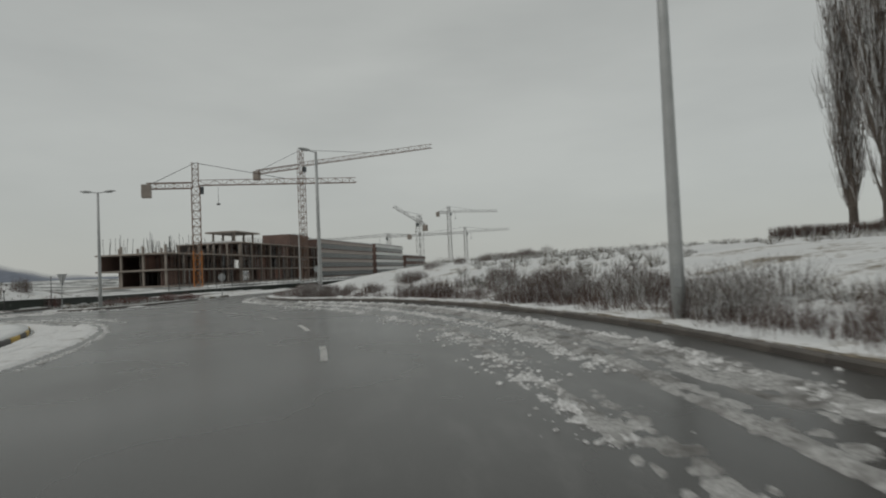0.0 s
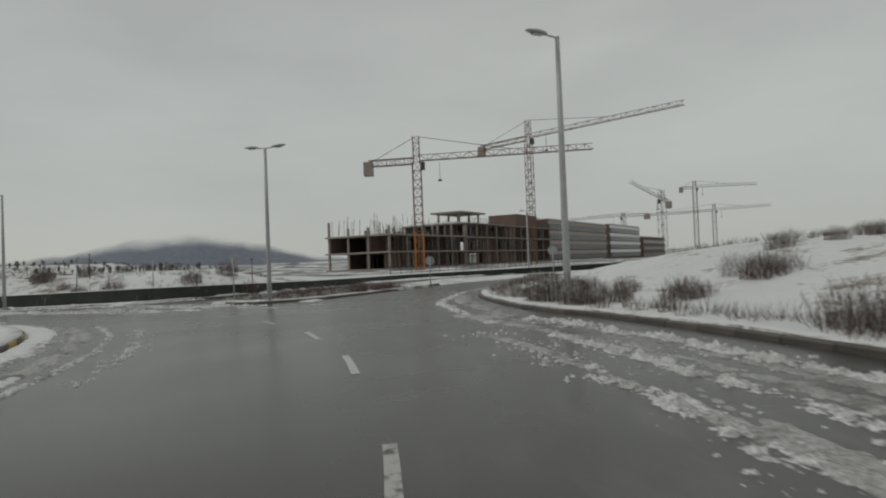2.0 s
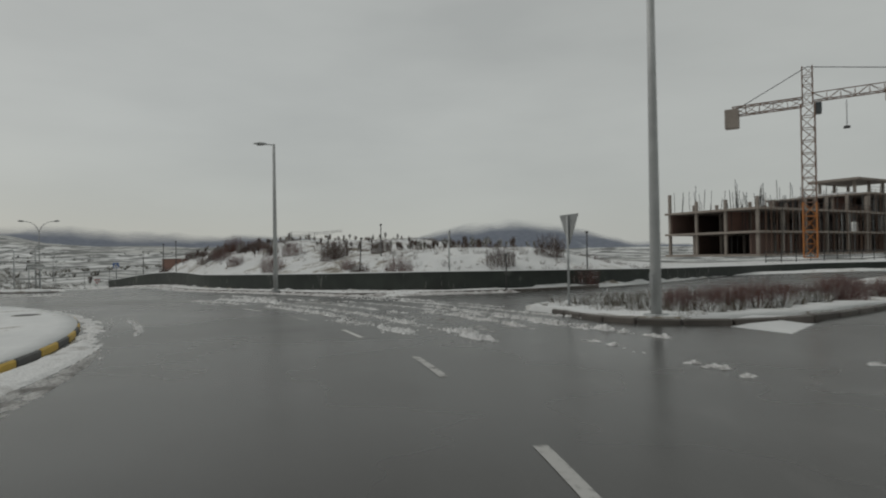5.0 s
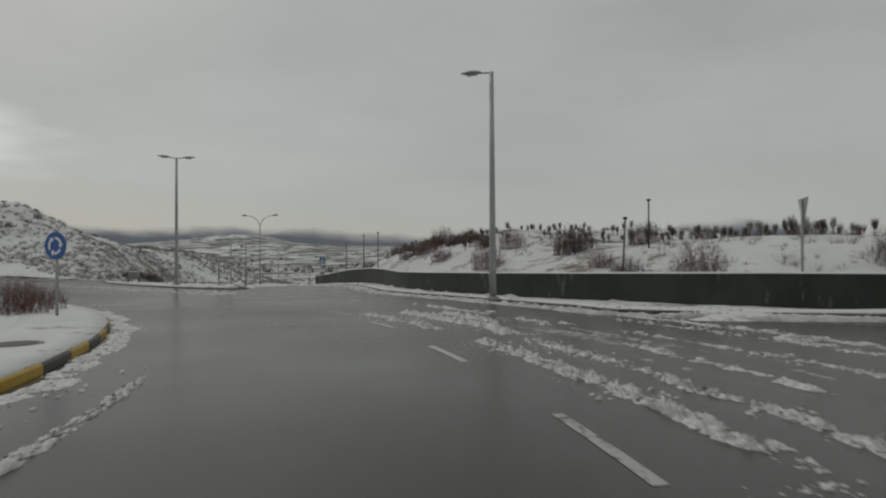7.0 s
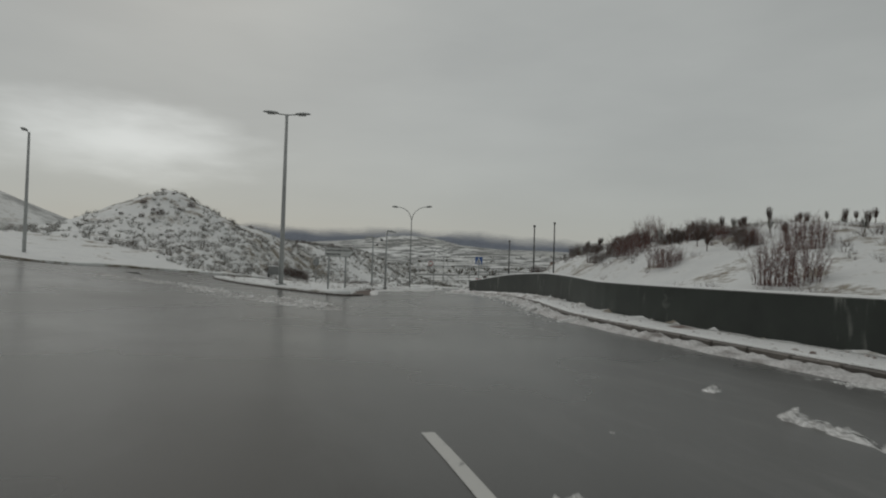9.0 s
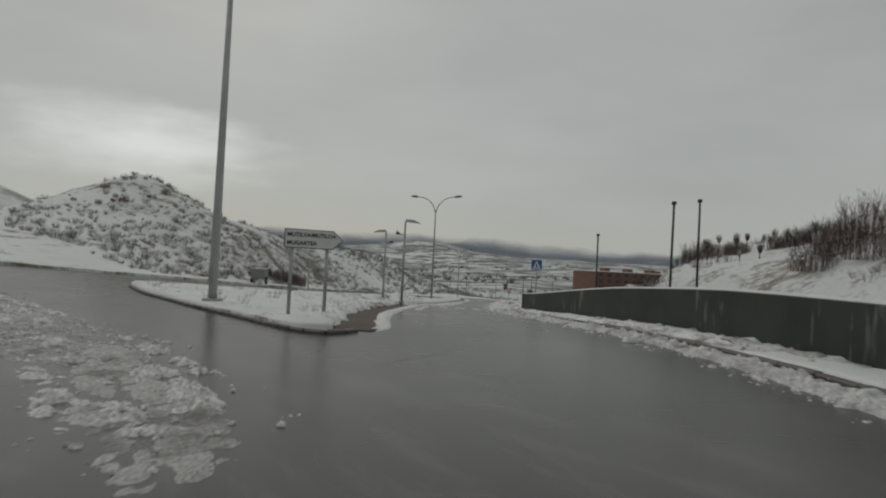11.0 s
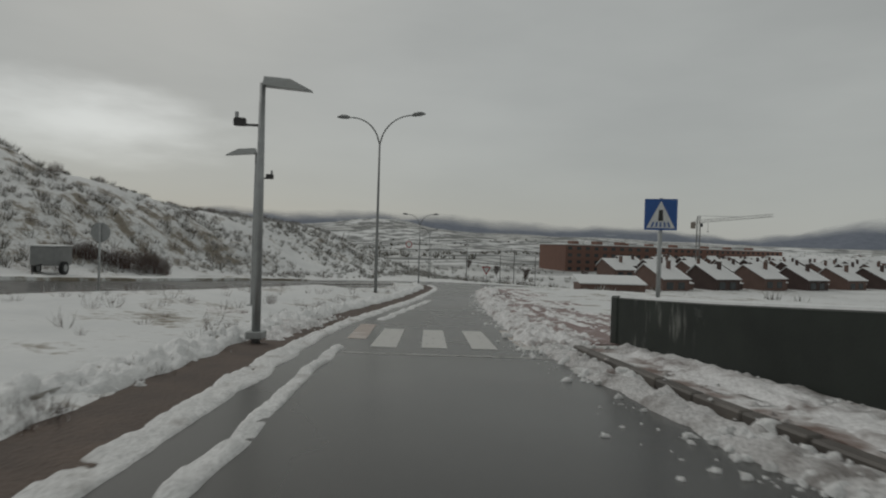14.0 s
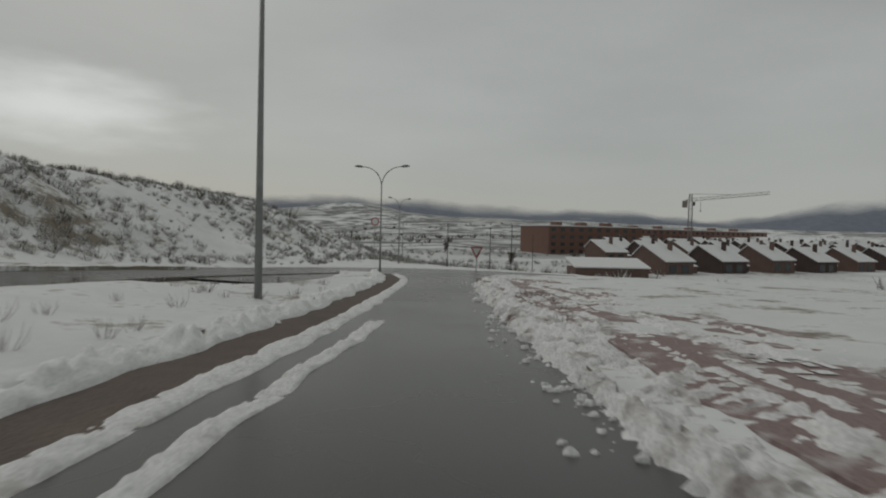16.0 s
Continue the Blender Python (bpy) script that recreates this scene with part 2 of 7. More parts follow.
def twig_material(name, dark, light, snow):
    """Bare stems, some of them carrying snow: tone by stem."""
    m, nt, b = material(name, 0.85)
    geo = nt.nodes.new("ShaderNodeNewGeometry")
    r = ramp_node(nt, geo.outputs["Random Per Island"], [(0.0, dark), (0.55, light), (1 - snow, light), (min(0.999, 1.04 - snow), (0.66, 0.67, 0.67))])
    nt.links.new(r, b.inputs["Base Color"])
    return m


def brick_material(name, c1, c2):
    m, nt, b = material(name, 0.85)
    n = noise_node(nt, 0.6, 4.0)
    fine = noise_node(nt, 9.0, 3.0, 0.6, stretch=(1, 1, 4))
    col = mix_node(nt, 0.5, ramp_node(nt, n, [(0.3, c1), (0.7, c2)]), ramp_node(nt, fine, [(0.3, c1), (0.7, c2)]))
    nt.links.new(col, b.inputs["Base Color"])
    bump_node(nt, b, fine, 0.3, 0.02)
    return m


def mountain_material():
    """Dark wooded slopes, thin snow on the fields below; haze put into the colours."""
    m, nt, b = material("haze_tinted_mountain", 0.95)
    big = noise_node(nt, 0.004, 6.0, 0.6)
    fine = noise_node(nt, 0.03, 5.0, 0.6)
    hazed_wood = ramp_node(nt, fine, [(0.3, (0.135, 0.155, 0.195)), (0.7, (0.185, 0.205, 0.25))])
    nt.links.new(mix_node(nt, step_node(nt, big, 0.60, 0.72), hazed_wood, (0.36, 0.39, 0.42)), b.inputs["Base Color"])
    # the crest fades to transparent, standing in for cloud over it
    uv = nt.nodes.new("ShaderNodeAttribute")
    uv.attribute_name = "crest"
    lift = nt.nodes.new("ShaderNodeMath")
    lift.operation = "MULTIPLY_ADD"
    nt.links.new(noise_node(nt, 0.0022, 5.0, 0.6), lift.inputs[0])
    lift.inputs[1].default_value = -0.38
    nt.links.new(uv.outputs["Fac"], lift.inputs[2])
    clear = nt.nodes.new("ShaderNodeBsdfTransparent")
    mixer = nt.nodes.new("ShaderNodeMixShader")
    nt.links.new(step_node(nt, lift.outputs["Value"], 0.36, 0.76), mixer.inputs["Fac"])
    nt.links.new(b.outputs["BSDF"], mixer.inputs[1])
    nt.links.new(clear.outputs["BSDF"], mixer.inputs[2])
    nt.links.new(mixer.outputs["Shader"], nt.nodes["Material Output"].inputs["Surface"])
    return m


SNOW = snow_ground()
SLUSH = snow_plain("ploughed_slush", (0.52, 0.52, 0.515), (0.74, 0.74, 0.735), (0.20, 0.175, 0.15), 0.10)
DIRTY = snow_plain("trodden_snow", (0.58, 0.57, 0.56), (0.80, 0.80, 0.80), (0.17, 0.115, 0.095), 0.26)
PURESNOW = snow_plain("lying_snow", (0.62, 0.625, 0.625), (0.78, 0.785, 0.78), (0.36, 0.34, 0.315), 0.02)
CAPSNOW = mottled("snow_cap", (0.62, 0.63, 0.63), (0.73, 0.735, 0.735), 2.0, 0.7, bump=0.4, dist=0.02, fine=15.0)
MELT = snow_plain("melting_slush", (0.36, 0.355, 0.345), (0.78, 0.78, 0.775), (0.15, 0.14, 0.128), 0.12)
GREYSLUSH = snow_plain("grey_slush", (0.37, 0.36, 0.355), (0.63, 0.62, 0.615), (0.12, 0.10, 0.088), 0.18)
DIRTSLUSH = snow_plain("dirty_slush", (0.20, 0.195, 0.185), (0.50, 0.495, 0.485), (0.075, 0.068, 0.060), 0.22)
TRODDEN = snow_plain("muddy_trodden_snow", (0.56, 0.55, 0.545), (0.82, 0.815, 0.815), (0.115, 0.075, 0.062), 0.17)
ASPHALT = wet_asphalt()
LINE = worn_paint("road_paint", (0.47, 0.465, 0.445), 0.57)
FAINT = worn_paint("faint_road_paint", (0.40, 0.395, 0.38), 0.49)
YELLOW = mottled("yellow_kerb_paint", (0.36, 0.235, 0.03), (0.52, 0.34, 0.05), 3.0, 0.6, vary=0.2)
BLACKP = mottled("black_kerb_paint", (0.03, 0.03, 0.03), (0.075, 0.072, 0.068), 3.0, 0.6, vary=0.2)
CONCRETE = mottled("kerb_concrete", (0.20, 0.19, 0.175), (0.33, 0.315, 0.29), 2.0, 0.8, bump=0.4, vary=0.15)
def stained_wall():
    """Dark painted concrete with pale runs of lime and bare patches."""
    m, nt, b = material("dark_green_wall", 0.6)
    broad = noise_node(nt, 0.8, 4.0)
    col = ramp_node(nt, broad, [(0.3, (0.010, 0.014, 0.011)), (0.7, (0.027, 0.034, 0.027))])
    runs = step_node(nt, noise_node(nt, 4.5, 5.0, 0.6, stretch=(1, 1, 0.16)), 0.56, 0.66)
    where = step_node(nt, noise_node(nt, 0.33, 3.0), 0.52, 0.62)
    both = nt.nodes.new("ShaderNodeMath")
    both.operation = "MULTIPLY"
    nt.links.new(runs, both.inputs[0])
    nt.links.new(where, both.inputs[1])
    col = mix_node(nt, both.outputs["Value"], col, (0.15, 0.155, 0.14))
    patch = step_node(nt, noise_node(nt, 0.9, 5.0, 0.65), 0.64, 0.76)
    nt.links.new(mix_node(nt, patch, col, (0.085, 0.095, 0.082)), b.inputs["Base Color"])
    bump_node(nt, b, noise_node(nt, 25.0, 3.0), 0.3, 0.01)
    return m


WALLDARK = stained_wall()
SOIL = mottled("wet_brown_soil", (0.047, 0.032, 0.025), (0.110, 0.075, 0.056), 1.5, 0.75, bump=0.8, dist=0.04, fine=18.0)
REDPAVE = snow_plain("red_paving_under_slush", (0.155, 0.10, 0.092), (0.25, 0.175, 0.163), (0.66, 0.65, 0.65), 0.12)
PINKPAVE = snow_plain("pale_pink_paving", (0.33, 0.27, 0.24), (0.44, 0.38, 0.34), (0.66, 0.65, 0.65), 0.16)
GALV = mottled("galvanised_steel", (0.30, 0.31, 0.31), (0.43, 0.44, 0.44), 4.0, 0.5, 0.6, bump=0.05)
LAMPDARK = mottled("dull_lamp_paint", (0.17, 0.175, 0.175), (0.25, 0.255, 0.25), 3.0, 0.5, 0.2, bump=0.05)
LAMPGREY = mottled("grey_lamp_paint", (0.33, 0.34, 0.335), (0.45, 0.46, 0.455), 3.0, 0.5, 0.2, bump=0.05)
DARKSTEEL = mottled("dark_steel", (0.035, 0.035, 0.035), (0.075, 0.072, 0.07), 4.0, 0.55, 0.4, bump=0.05)
SIGNBLUE = mottled("sign_blue", (0.020, 0.085, 0.30), (0.03, 0.11, 0.36), 5.0, 0.45, bump=0.0)
SIGNWHITE = mottled("sign_white", (0.62, 0.63, 0.62), (0.74, 0.75, 0.74), 5.0, 0.5, bump=0.0)
SIGNRED = mottled("sign_red", (0.36, 0.03, 0.03), (0.46, 0.05, 0.04), 5.0, 0.5, bump=0.0)
SIGNBACK = mottled("sign_back_grey", (0.28, 0.29, 0.29), (0.36, 0.37, 0.37), 5.0, 0.5, 0.5, bump=0.0)
INK = mottled("sign_black", (0.02, 0.02, 0.02), (0.04, 0.04, 0.04), 5.0, 0.5, bump=0.0)
LENS = mottled("lamp_glass", (0.45, 0.46, 0.45), (0.55, 0.56, 0.55), 5.0, 0.2, bump=0.0)
RAWCON = mottled("raw_concrete", (0.20, 0.172, 0.15), (0.31, 0.27, 0.235), 0.5, 0.85, bump=0.3, fine=6.0)
BRICK = brick_material("red_brown_brick", (0.17, 0.088, 0.068), (0.245, 0.13, 0.098))
DARKBRICK = brick_material("dark_brick", (0.105, 0.068, 0.057), (0.165, 0.105, 0.086))
ORANGE = brick_material("orange_brick", (0.145, 0.08, 0.062), (0.205, 0.112, 0.084))
BROWNBAND = mottled("brownish_facade_band", (0.27, 0.235, 0.215), (0.37, 0.325, 0.30), 0.4, 0.7, bump=0.1, fine=8.0)
HOUSEBRICK = brick_material("dark_house_brick", (0.048, 0.032, 0.029), (0.080, 0.053, 0.046))
GLASSD = mottled("dark_window_glass", (0.025, 0.03, 0.034), (0.06, 0.07, 0.075), 0.5, 0.15, bump=0.0)
CRANE = mottled("crane_steel", (0.135, 0.082, 0.06), (0.20, 0.125, 0.088), 0.6, 0.6, 0.3, bump=0.0)
CRANEGREY = mottled("grey_crane_steel", (0.17, 0.165, 0.16), (0.25, 0.245, 0.24), 0.6, 0.6, 0.3, bump=0.0)
CRANEORANGE = mottled("orange_crane_mast", (0.36, 0.13, 0.03), (0.46, 0.18, 0.05), 0.6, 0.6, 0.2, bump=0.0)
TWIG = twig_material("bare_twigs", (0.034, 0.022, 0.019), (0.115, 0.076, 0.062), 0.12)
TWIGSNOW = twig_material("snowy_twigs", (0.045, 0.034, 0.028), (0.17, 0.135, 0.11), 0.38)
SHRUB = twig_material("dark_shrub", (0.040, 0.037, 0.028), (0.15, 0.125, 0.09), 0.40)
REDTWIG = twig_material("reddish_twigs", (0.062, 0.026, 0.023), (0.15, 0.072, 0.060), 0.12)
BARK = mottled("grey_bark", (0.085, 0.07, 0.058), (0.16, 0.135, 0.115), 3.0, 0.9, bump=0.6, fine=20.0)
TYRE = mottled("black_rubber", (0.012, 0.012, 0.012), (0.03, 0.03, 0.03), 6.0, 0.8)
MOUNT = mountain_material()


# ---- lie of the land ----
KX = np.array([-190.0, -165, -145, -125, -110, -95, -80, -65, -50, -35, -20, -5, 10])
KZ = np.array([-4.37, -3.79, -3.20, -2.51, -1.92, -1.18, -0.50, -0.28, -0.04, 0.24, 0.62, 0.98, 1.20])
KM = np.gradient(KZ, KX)
CX, CY = -33.0, -0.6          # middle of the roundabout
R_IN, R_OUT = 35.45, 48.8      # its kerbs


def sstep(a, b, v):
    s = np.clip((v - a) / (b - a), 0, 1)
    return s * s * (3 - 2 * s)


def road_level(x, y):
    """Height of the road surface, carried on smoothly beyond the roads."""
    x, y = np.asarray(x, float), np.asarray(y, float)
    xc = np.clip(x, KX[0], KX[-1])
    i = np.clip(np.searchsorted(KX, xc) - 1, 0, len(KX) - 2)
    h = KX[i + 1] - KX[i]
    s = (xc - KX[i]) / h
    z = (2*s**3 - 3*s**2 + 1)*KZ[i] + (s**3 - 2*s**2 + s)*h*KM[i] + (-2*s**3 + 3*s**2)*KZ[i + 1] + (s**3 - s**2)*h*KM[i + 1]
    z = z + 0.0052 * (np.clip(y, -60, 120) - 30)
    rise = 0.0125 * np.maximum(0, 25 - np.clip(y, -14, 25)) ** 1.5
    z = z + rise * sstep(-30, -62, x) * (1 - 0.5 * sstep(-90, -125, x)) * (1 - sstep(-125, -150, x))
    return z


def smooth_line(pts, step=1.0):
    """Points at even steps along a rounded polyline."""
    p = np.array(pts, float)
    if len(p) > 2:
        q = [p[0]]
        n = len(p)
        for i in range(n - 1):
            p0, p1, p2, p3 = p[max(i - 1, 0)], p[i], p[i + 1], p[min(i + 2, n - 1)]
            for k in range(1, 13):
                s = k / 12
                q.append(0.5 * (2*p1 + (p2 - p0)*s + (2*p0 - 5*p1 + 4*p2 - p3)*s*s + (3*p1 - p0 - 3*p2 + p3)*s**3))
        p = np.array(q)
    d = np.r_[0, np.cumsum(np.hypot(*np.diff(p, axis=0).T))]
    m = max(2, int(d[-1] / step) + 1)
    s = np.linspace(0, d[-1], m)
    return np.c_[np.interp(s, d, p[:, 0]), np.interp(s, d, p[:, 1])]


def arc(r, a0, a1, step=1.0):
    n = max(2, int(abs(radians(a1 - a0)) * r / step) + 1)
    a = np.radians(np.linspace(a0, a1, n))
    return np.c_[CX + r * np.cos(a), CY + r * np.sin(a)]


def side_of(line):
    """Unit vectors to the left of a line."""
    t = np.gradient(line, axis=0)
    t /= np.maximum(np.hypot(*t.T), 1e-9)[:, None]
    return np.c_[-t[:, 1], t[:, 0]]


def dist_to(line, x, y, side=False):
    """Distance of every point to a line of points, and whether it lies to the left."""
    best = np.full(np.shape(x), 1e9)
    left = np.zeros(np.shape(x), bool)
    for i in range(len(line) - 1):
        a, b = line[i], line[i + 1]
        d = b - a
        s = np.clip(((x - a[0]) * d[0] + (y - a[1]) * d[1]) / max(d @ d, 1e-9), 0, 1)
        far = np.hypot(x - a[0] - s * d[0], y - a[1] - s * d[1])
        if side:
            left = np.where(far < best, d[0] * (y - a[1]) - d[1] * (x - a[0]) > 0, left)
        best = np.minimum(best, far)
    return (best, left) if side else best


# edges of the carriageways
EXIT_LEFT = smooth_line([(-74.6, 27.7), (-76.4, 27.6), (-78.9, 26.8), (-83, 25.6), (-92.3, 23.6), (-98, 22.5), (-103, 21.8), (-110, 21.2), (-119, 20.6), (-134, 19.0), (-142, 17.0)])
EXIT_RIGHT = smooth_line([(-52.5, 43.6), (-58.0, 41.0), (-66.5, 37.3), (-74.7, 35.3), (-80.6, 33.4), (-86, 31.5), (-92, 29.6), (-97.4, 28.2), (-103, 27.1), (-112, 25.7), (-120, 24.6), (-134, 23.2), (-141, 24.0)])
EXIT_MID = smooth_line([(-58, 36.0), (-66, 33.2), (-76, 31.2), (-84, 29.0), (-92, 27.0), (-98, 25.4), (-104, 24.5), (-112, 23.4), (-120, 22.5), (-134, 21.1), (-150, 20.0)])
EXIT_HALF = np.interp(-EXIT_MID[:, 0], [58, 66, 76, 84, 92, 98, 104, 112, 150], [5.5, 4.6, 3.9, 3.5, 3.15, 2.9, 2.7, 2.5, 2.3])
ENTRY_MID = smooth_line([(-76, 5.0), (-84, 8.2), (-94, 9.6), (-108, 8.8), (-122, 8.6), (-136, 10.2), (-152, 14.0)])
NORTH_MID = smooth_line([(-17, 40.0), (-20.5, 47.5), (-23.5, 54), (-26.5, 63), (-27, 74), (-22, 88), (-10, 106), (6, 124)])
NORTH_IN = smooth_line([(-42.6, 44), (-41.0, 50.5), (-41.0, 58), (-44, 68), (-48, 78), (-45, 88), (-38, 100), (-24, 118)])
CROSS_MID = smooth_line([(-128, 9.2), (-139, 10.6), (-147, 14.5), (-151.5, 23), (-158, 36), (-172, 56), (-196, 84), (-222, 118), (-250, 160)], 2.0)
W_POINTS = [(-92, 13.1), (-86.5, 13.4), (-82.3, 16.8), (-79.2, 20.8), (-77.2, 23.7), (-75.9, 25.4), (-74.7, 26.9)]
FLARE_W = smooth_line(np.r_[smooth_line(W_POINTS)[5:] - side_of(smooth_line(W_POINTS))[5:] * 2.3, [(-71.9, 27.8), (-71.2, 30.0)]])
FLARE = smooth_line([(-9.6, 41.6), (-11.8, 43.3), (-13.5, 44.5), (-14.6, 45.5), (-16.3, 47.5), (-18.7, 50.9), (-21.5, 56.2)])
ISLE_SIDE = smooth_line([(-35.2, 46.0), (-35.8, 49.0), (-36.4, 53.5)])
WALL_LINE = smooth_line([(-33, 110), (-44, 99), (-54, 87), (-53, 76), (-49.4, 66), (-47.6, 59.6), (-47.2, 54.9), (-48.9, 50.7), (-52.4, 47.4), (-57.0, 44.2), (-62.5, 41.6), (-68.5, 39.1), (-75.5, 37.6),
                         (-83, 35.6), (-89.8, 33.2), (-95.2, 31.2), (-99.6, 29.5)])


def road_gap(x, y):
    """How far a place lies outside the carriageways (negative inside)."""
    r = np.hypot(x - CX, y - CY)
    d = np.maximum(r - R_OUT, R_IN - r)
    best = d
    for line, half in ((EXIT_MID, None), (ENTRY_MID, 3.2), (NORTH_MID, 4.6), (NORTH_IN, 4.7), (CROSS_MID, 6.6), (FLARE, 1.5), (FLARE_W, 2.15)):
        if half is None:
            for i in range(len(line) - 1):
                a, b = line[i], line[i + 1]
                v = b - a
                s = np.clip(((x - a[0]) * v[0] + (y - a[1]) * v[1]) / (v @ v), 0, 1)
                best = np.minimum(best, np.hypot(x - a[0] - s * v[0], y - a[1] - s * v[1]) - EXIT_HALF[i])
        else:
            best = np.minimum(best, dist_to(line[::2], x, y) - half)
    return best


def terrain(x, y, rough=True):
    """Height of the snow-covered ground."""
    x, y = np.asarray(x, float), np.asarray(y, float)
    z = road_level(x, y)
    # fall of the land to the houses in the west
    u = (-x - 128) + 0.8 * np.clip(y - 28, -45, 200)
    fall = sstep(14, 130, u)
    z = z * (1 - fall) + (-9.6) * fall
    r = np.hypot(x - CX, y - CY)
    gap = road_gap(x, y)
    verge = sstep(0.10, 1.0, gap)
    z = z - 0.10 + 0.24 * verge
    out = sstep(0.4, 3.0, gap)
    # middle of the roundabout
    z = z + 0.9 * sstep(R_IN - 2, R_IN - 26, r)
    # slope to the east and north-east
    east = sstep(-22, -5, x) * sstep(-30, 10, y + 0.15 * x)
    z = z + out * east * (0.45 * sstep(R_OUT + 1, R_OUT + 9, r) + 1.05 * sstep(R_OUT + 2.5, R_OUT + 14, r) + 0.95 * sstep(R_OUT + 8, R_OUT + 50, r))
    # bank behind the dark wall
    wd, left = dist_to(WALL_LINE[::2], x, y, True)
    behind = ~left & (y > 20)
    west = sstep(-68, -80, x)
    bank = 0.62 * sstep(0.15, 0.5, wd) + (1.05 + 0.7 * west) * sstep(0.5, 6 - 1.5 * west, wd) + (0.85 + 0.75 * west + 0.25 * sstep(-84, -91, x)) * sstep(3.2, 11.0, wd)
    bank = bank * (1 - 0.9 * sstep(60, 76, y) * sstep(-112, -84, x)) * sstep(-116, -101, x) * sstep(-0.2, 2.4, y - 27.9 + 0.46 * (x + 78.5) + 6 * sstep(-86, -80, x)) * (1 - 0.75 * sstep(34, 75, wd))
    z = z + np.where(behind, bank, 0)
    # spoil mound and the ridge running west from it
    md = np.hypot((x + 123.6) * np.where(x < -123.6, 1.0, 1.02), (y + 17.5))
    mound = 10.9 * np.exp(-(md / 15.5) ** 1.4)
    t = np.clip((-x - 122) / 85, 0, 1)
    ridge_y = -15 + 6 * t
    ridge_h = np.interp(-x, [112, 124, 136, 148, 168, 182, 200, 225], [0, 6.2, 7.9, 7.3, 7.2, 7.0, 4.8, 1.0])
    ridge = ridge_h * np.exp(-np.abs((y - ridge_y) / np.where(y > ridge_y, 11.5, 30)) ** 2.2)
    z = z + sstep(0.4, 8.0, gap) * np.maximum(mound, ridge)
    # darker hill beyond, south-south-west
    z = z + 40 * np.exp(-(((x + 262) / 75) ** 2 + ((y + 232) / 70) ** 2))
    # the valley: foothills in the distance
    far = np.hypot(x + 60, y - 20)
    az = np.degrees(np.arctan2(-(x + 60), y - 20))
    z = z + 44 * np.exp(-(((x + 2300) / 260) ** 2 + ((y + 545) / 150) ** 2))
    hills = 38 * sstep(900, 2300, far) * np.exp(-((az - 105) / 28) ** 2) + 24 * sstep(1000, 2400, far)
    z = z + hills * sstep(-40, 20, az)
    if rough:
        n = np.zeros_like(z)
        flat_x, flat_y, flat_f = x.ravel(), y.ravel(), far.ravel()
        nn = n.ravel()
        for i in range(len(nn)):
            near = noise.noise((flat_x[i] * 0.35, flat_y[i] * 0.35, 0.0))
            fine = noise.noise((flat_x[i] * 1.1, flat_y[i] * 1.1, 3.0))
            nn[i] = 0.07 * near + 0.045 * fine
            if flat_f[i] > 60:
                k = min(1.0, (flat_f[i] - 60) / 200)
                nn[i] += k * 0.7 * noise.noise((flat_x[i] * 0.02, flat_y[i] * 0.02, 7.0))
            if flat_f[i] > 500:
                k = min(1.0, (flat_f[i] - 500) / 900)
                nn[i] += k * 11 * noise.noise((flat_x[i] * 0.0035, flat_y[i] * 0.0035, 11.0))
        n = nn.reshape(z.shape)
        hump = 0.35 * sstep(1.0, 5.0, np.maximum(mound, ridge))
        z = z + out * n + np.where(gap > 0.3, 0.25 * n, 0) + hump * n * 6
    return z


def ground_at(x, y):
    return float(terrain(np.array([x]), np.array([y]))[0])


# ---- building helpers ----
def mesh_ob(name, verts, faces, mat, parent=None, smooth=False):
    me = bpy.data.meshes.new(name)
    me.from_pydata([tuple(v) for v in verts], [], [tuple(f) for f in faces])
    me.materials.append(mat)
    if smooth:
        me.polygons.foreach_set("use_smooth", [True] * len(me.polygons))
    me.update()
    ob = new(name, me)
    if parent:
        ob.parent = parent
    return ob


def part(name, bm, mat, parent=None, label="", smooth=False):
    me = bpy.data.meshes.new(name)
    bmesh.ops.recalc_face_normals(bm, faces=bm.faces[:])
    bm.to_mesh(me)
    bm.free()
    me.materials.append(mat)
    if smooth:
        me.polygons.foreach_set("use_smooth", [True] * len(me.polygons))
    ob = new(name, me)
    if parent:
        ob.parent = parent
    if label:
        ob["label"] = label
    return ob


def thing(name, at, rz=0.0, label="", category="", group="", kind=""):
    ob = new(name)
    ob.empty_display_size = 0.2
    ob.matrix_world = pose(at[0], at[1], at[2], 0, 0, rz)
    return tagged(ob, label, category, group, kind)


def add_box(bm, x0, y0, z0, x1, y1, z1, bevel=0.0):
    """A box between two corners, with edges taken off."""
    vs = [bm.verts.new((x, y, z)) for z in (z0, z1) for y in (y0, y1) for x in (x0, x1)]
    fs = [bm.faces.new([vs[i] for i in f]) for f in ((0, 2, 3, 1), (4, 5, 7, 6), (0, 1, 5, 4), (2, 6, 7, 3), (0, 4, 6, 2), (1, 3, 7, 5))]
    if bevel:
        es = list({e for f in fs for e in f.edges})
        bmesh.ops.bevel(bm, geom=es, offset=bevel, segments=1, affect="EDGES", profile=0.5)
    return vs


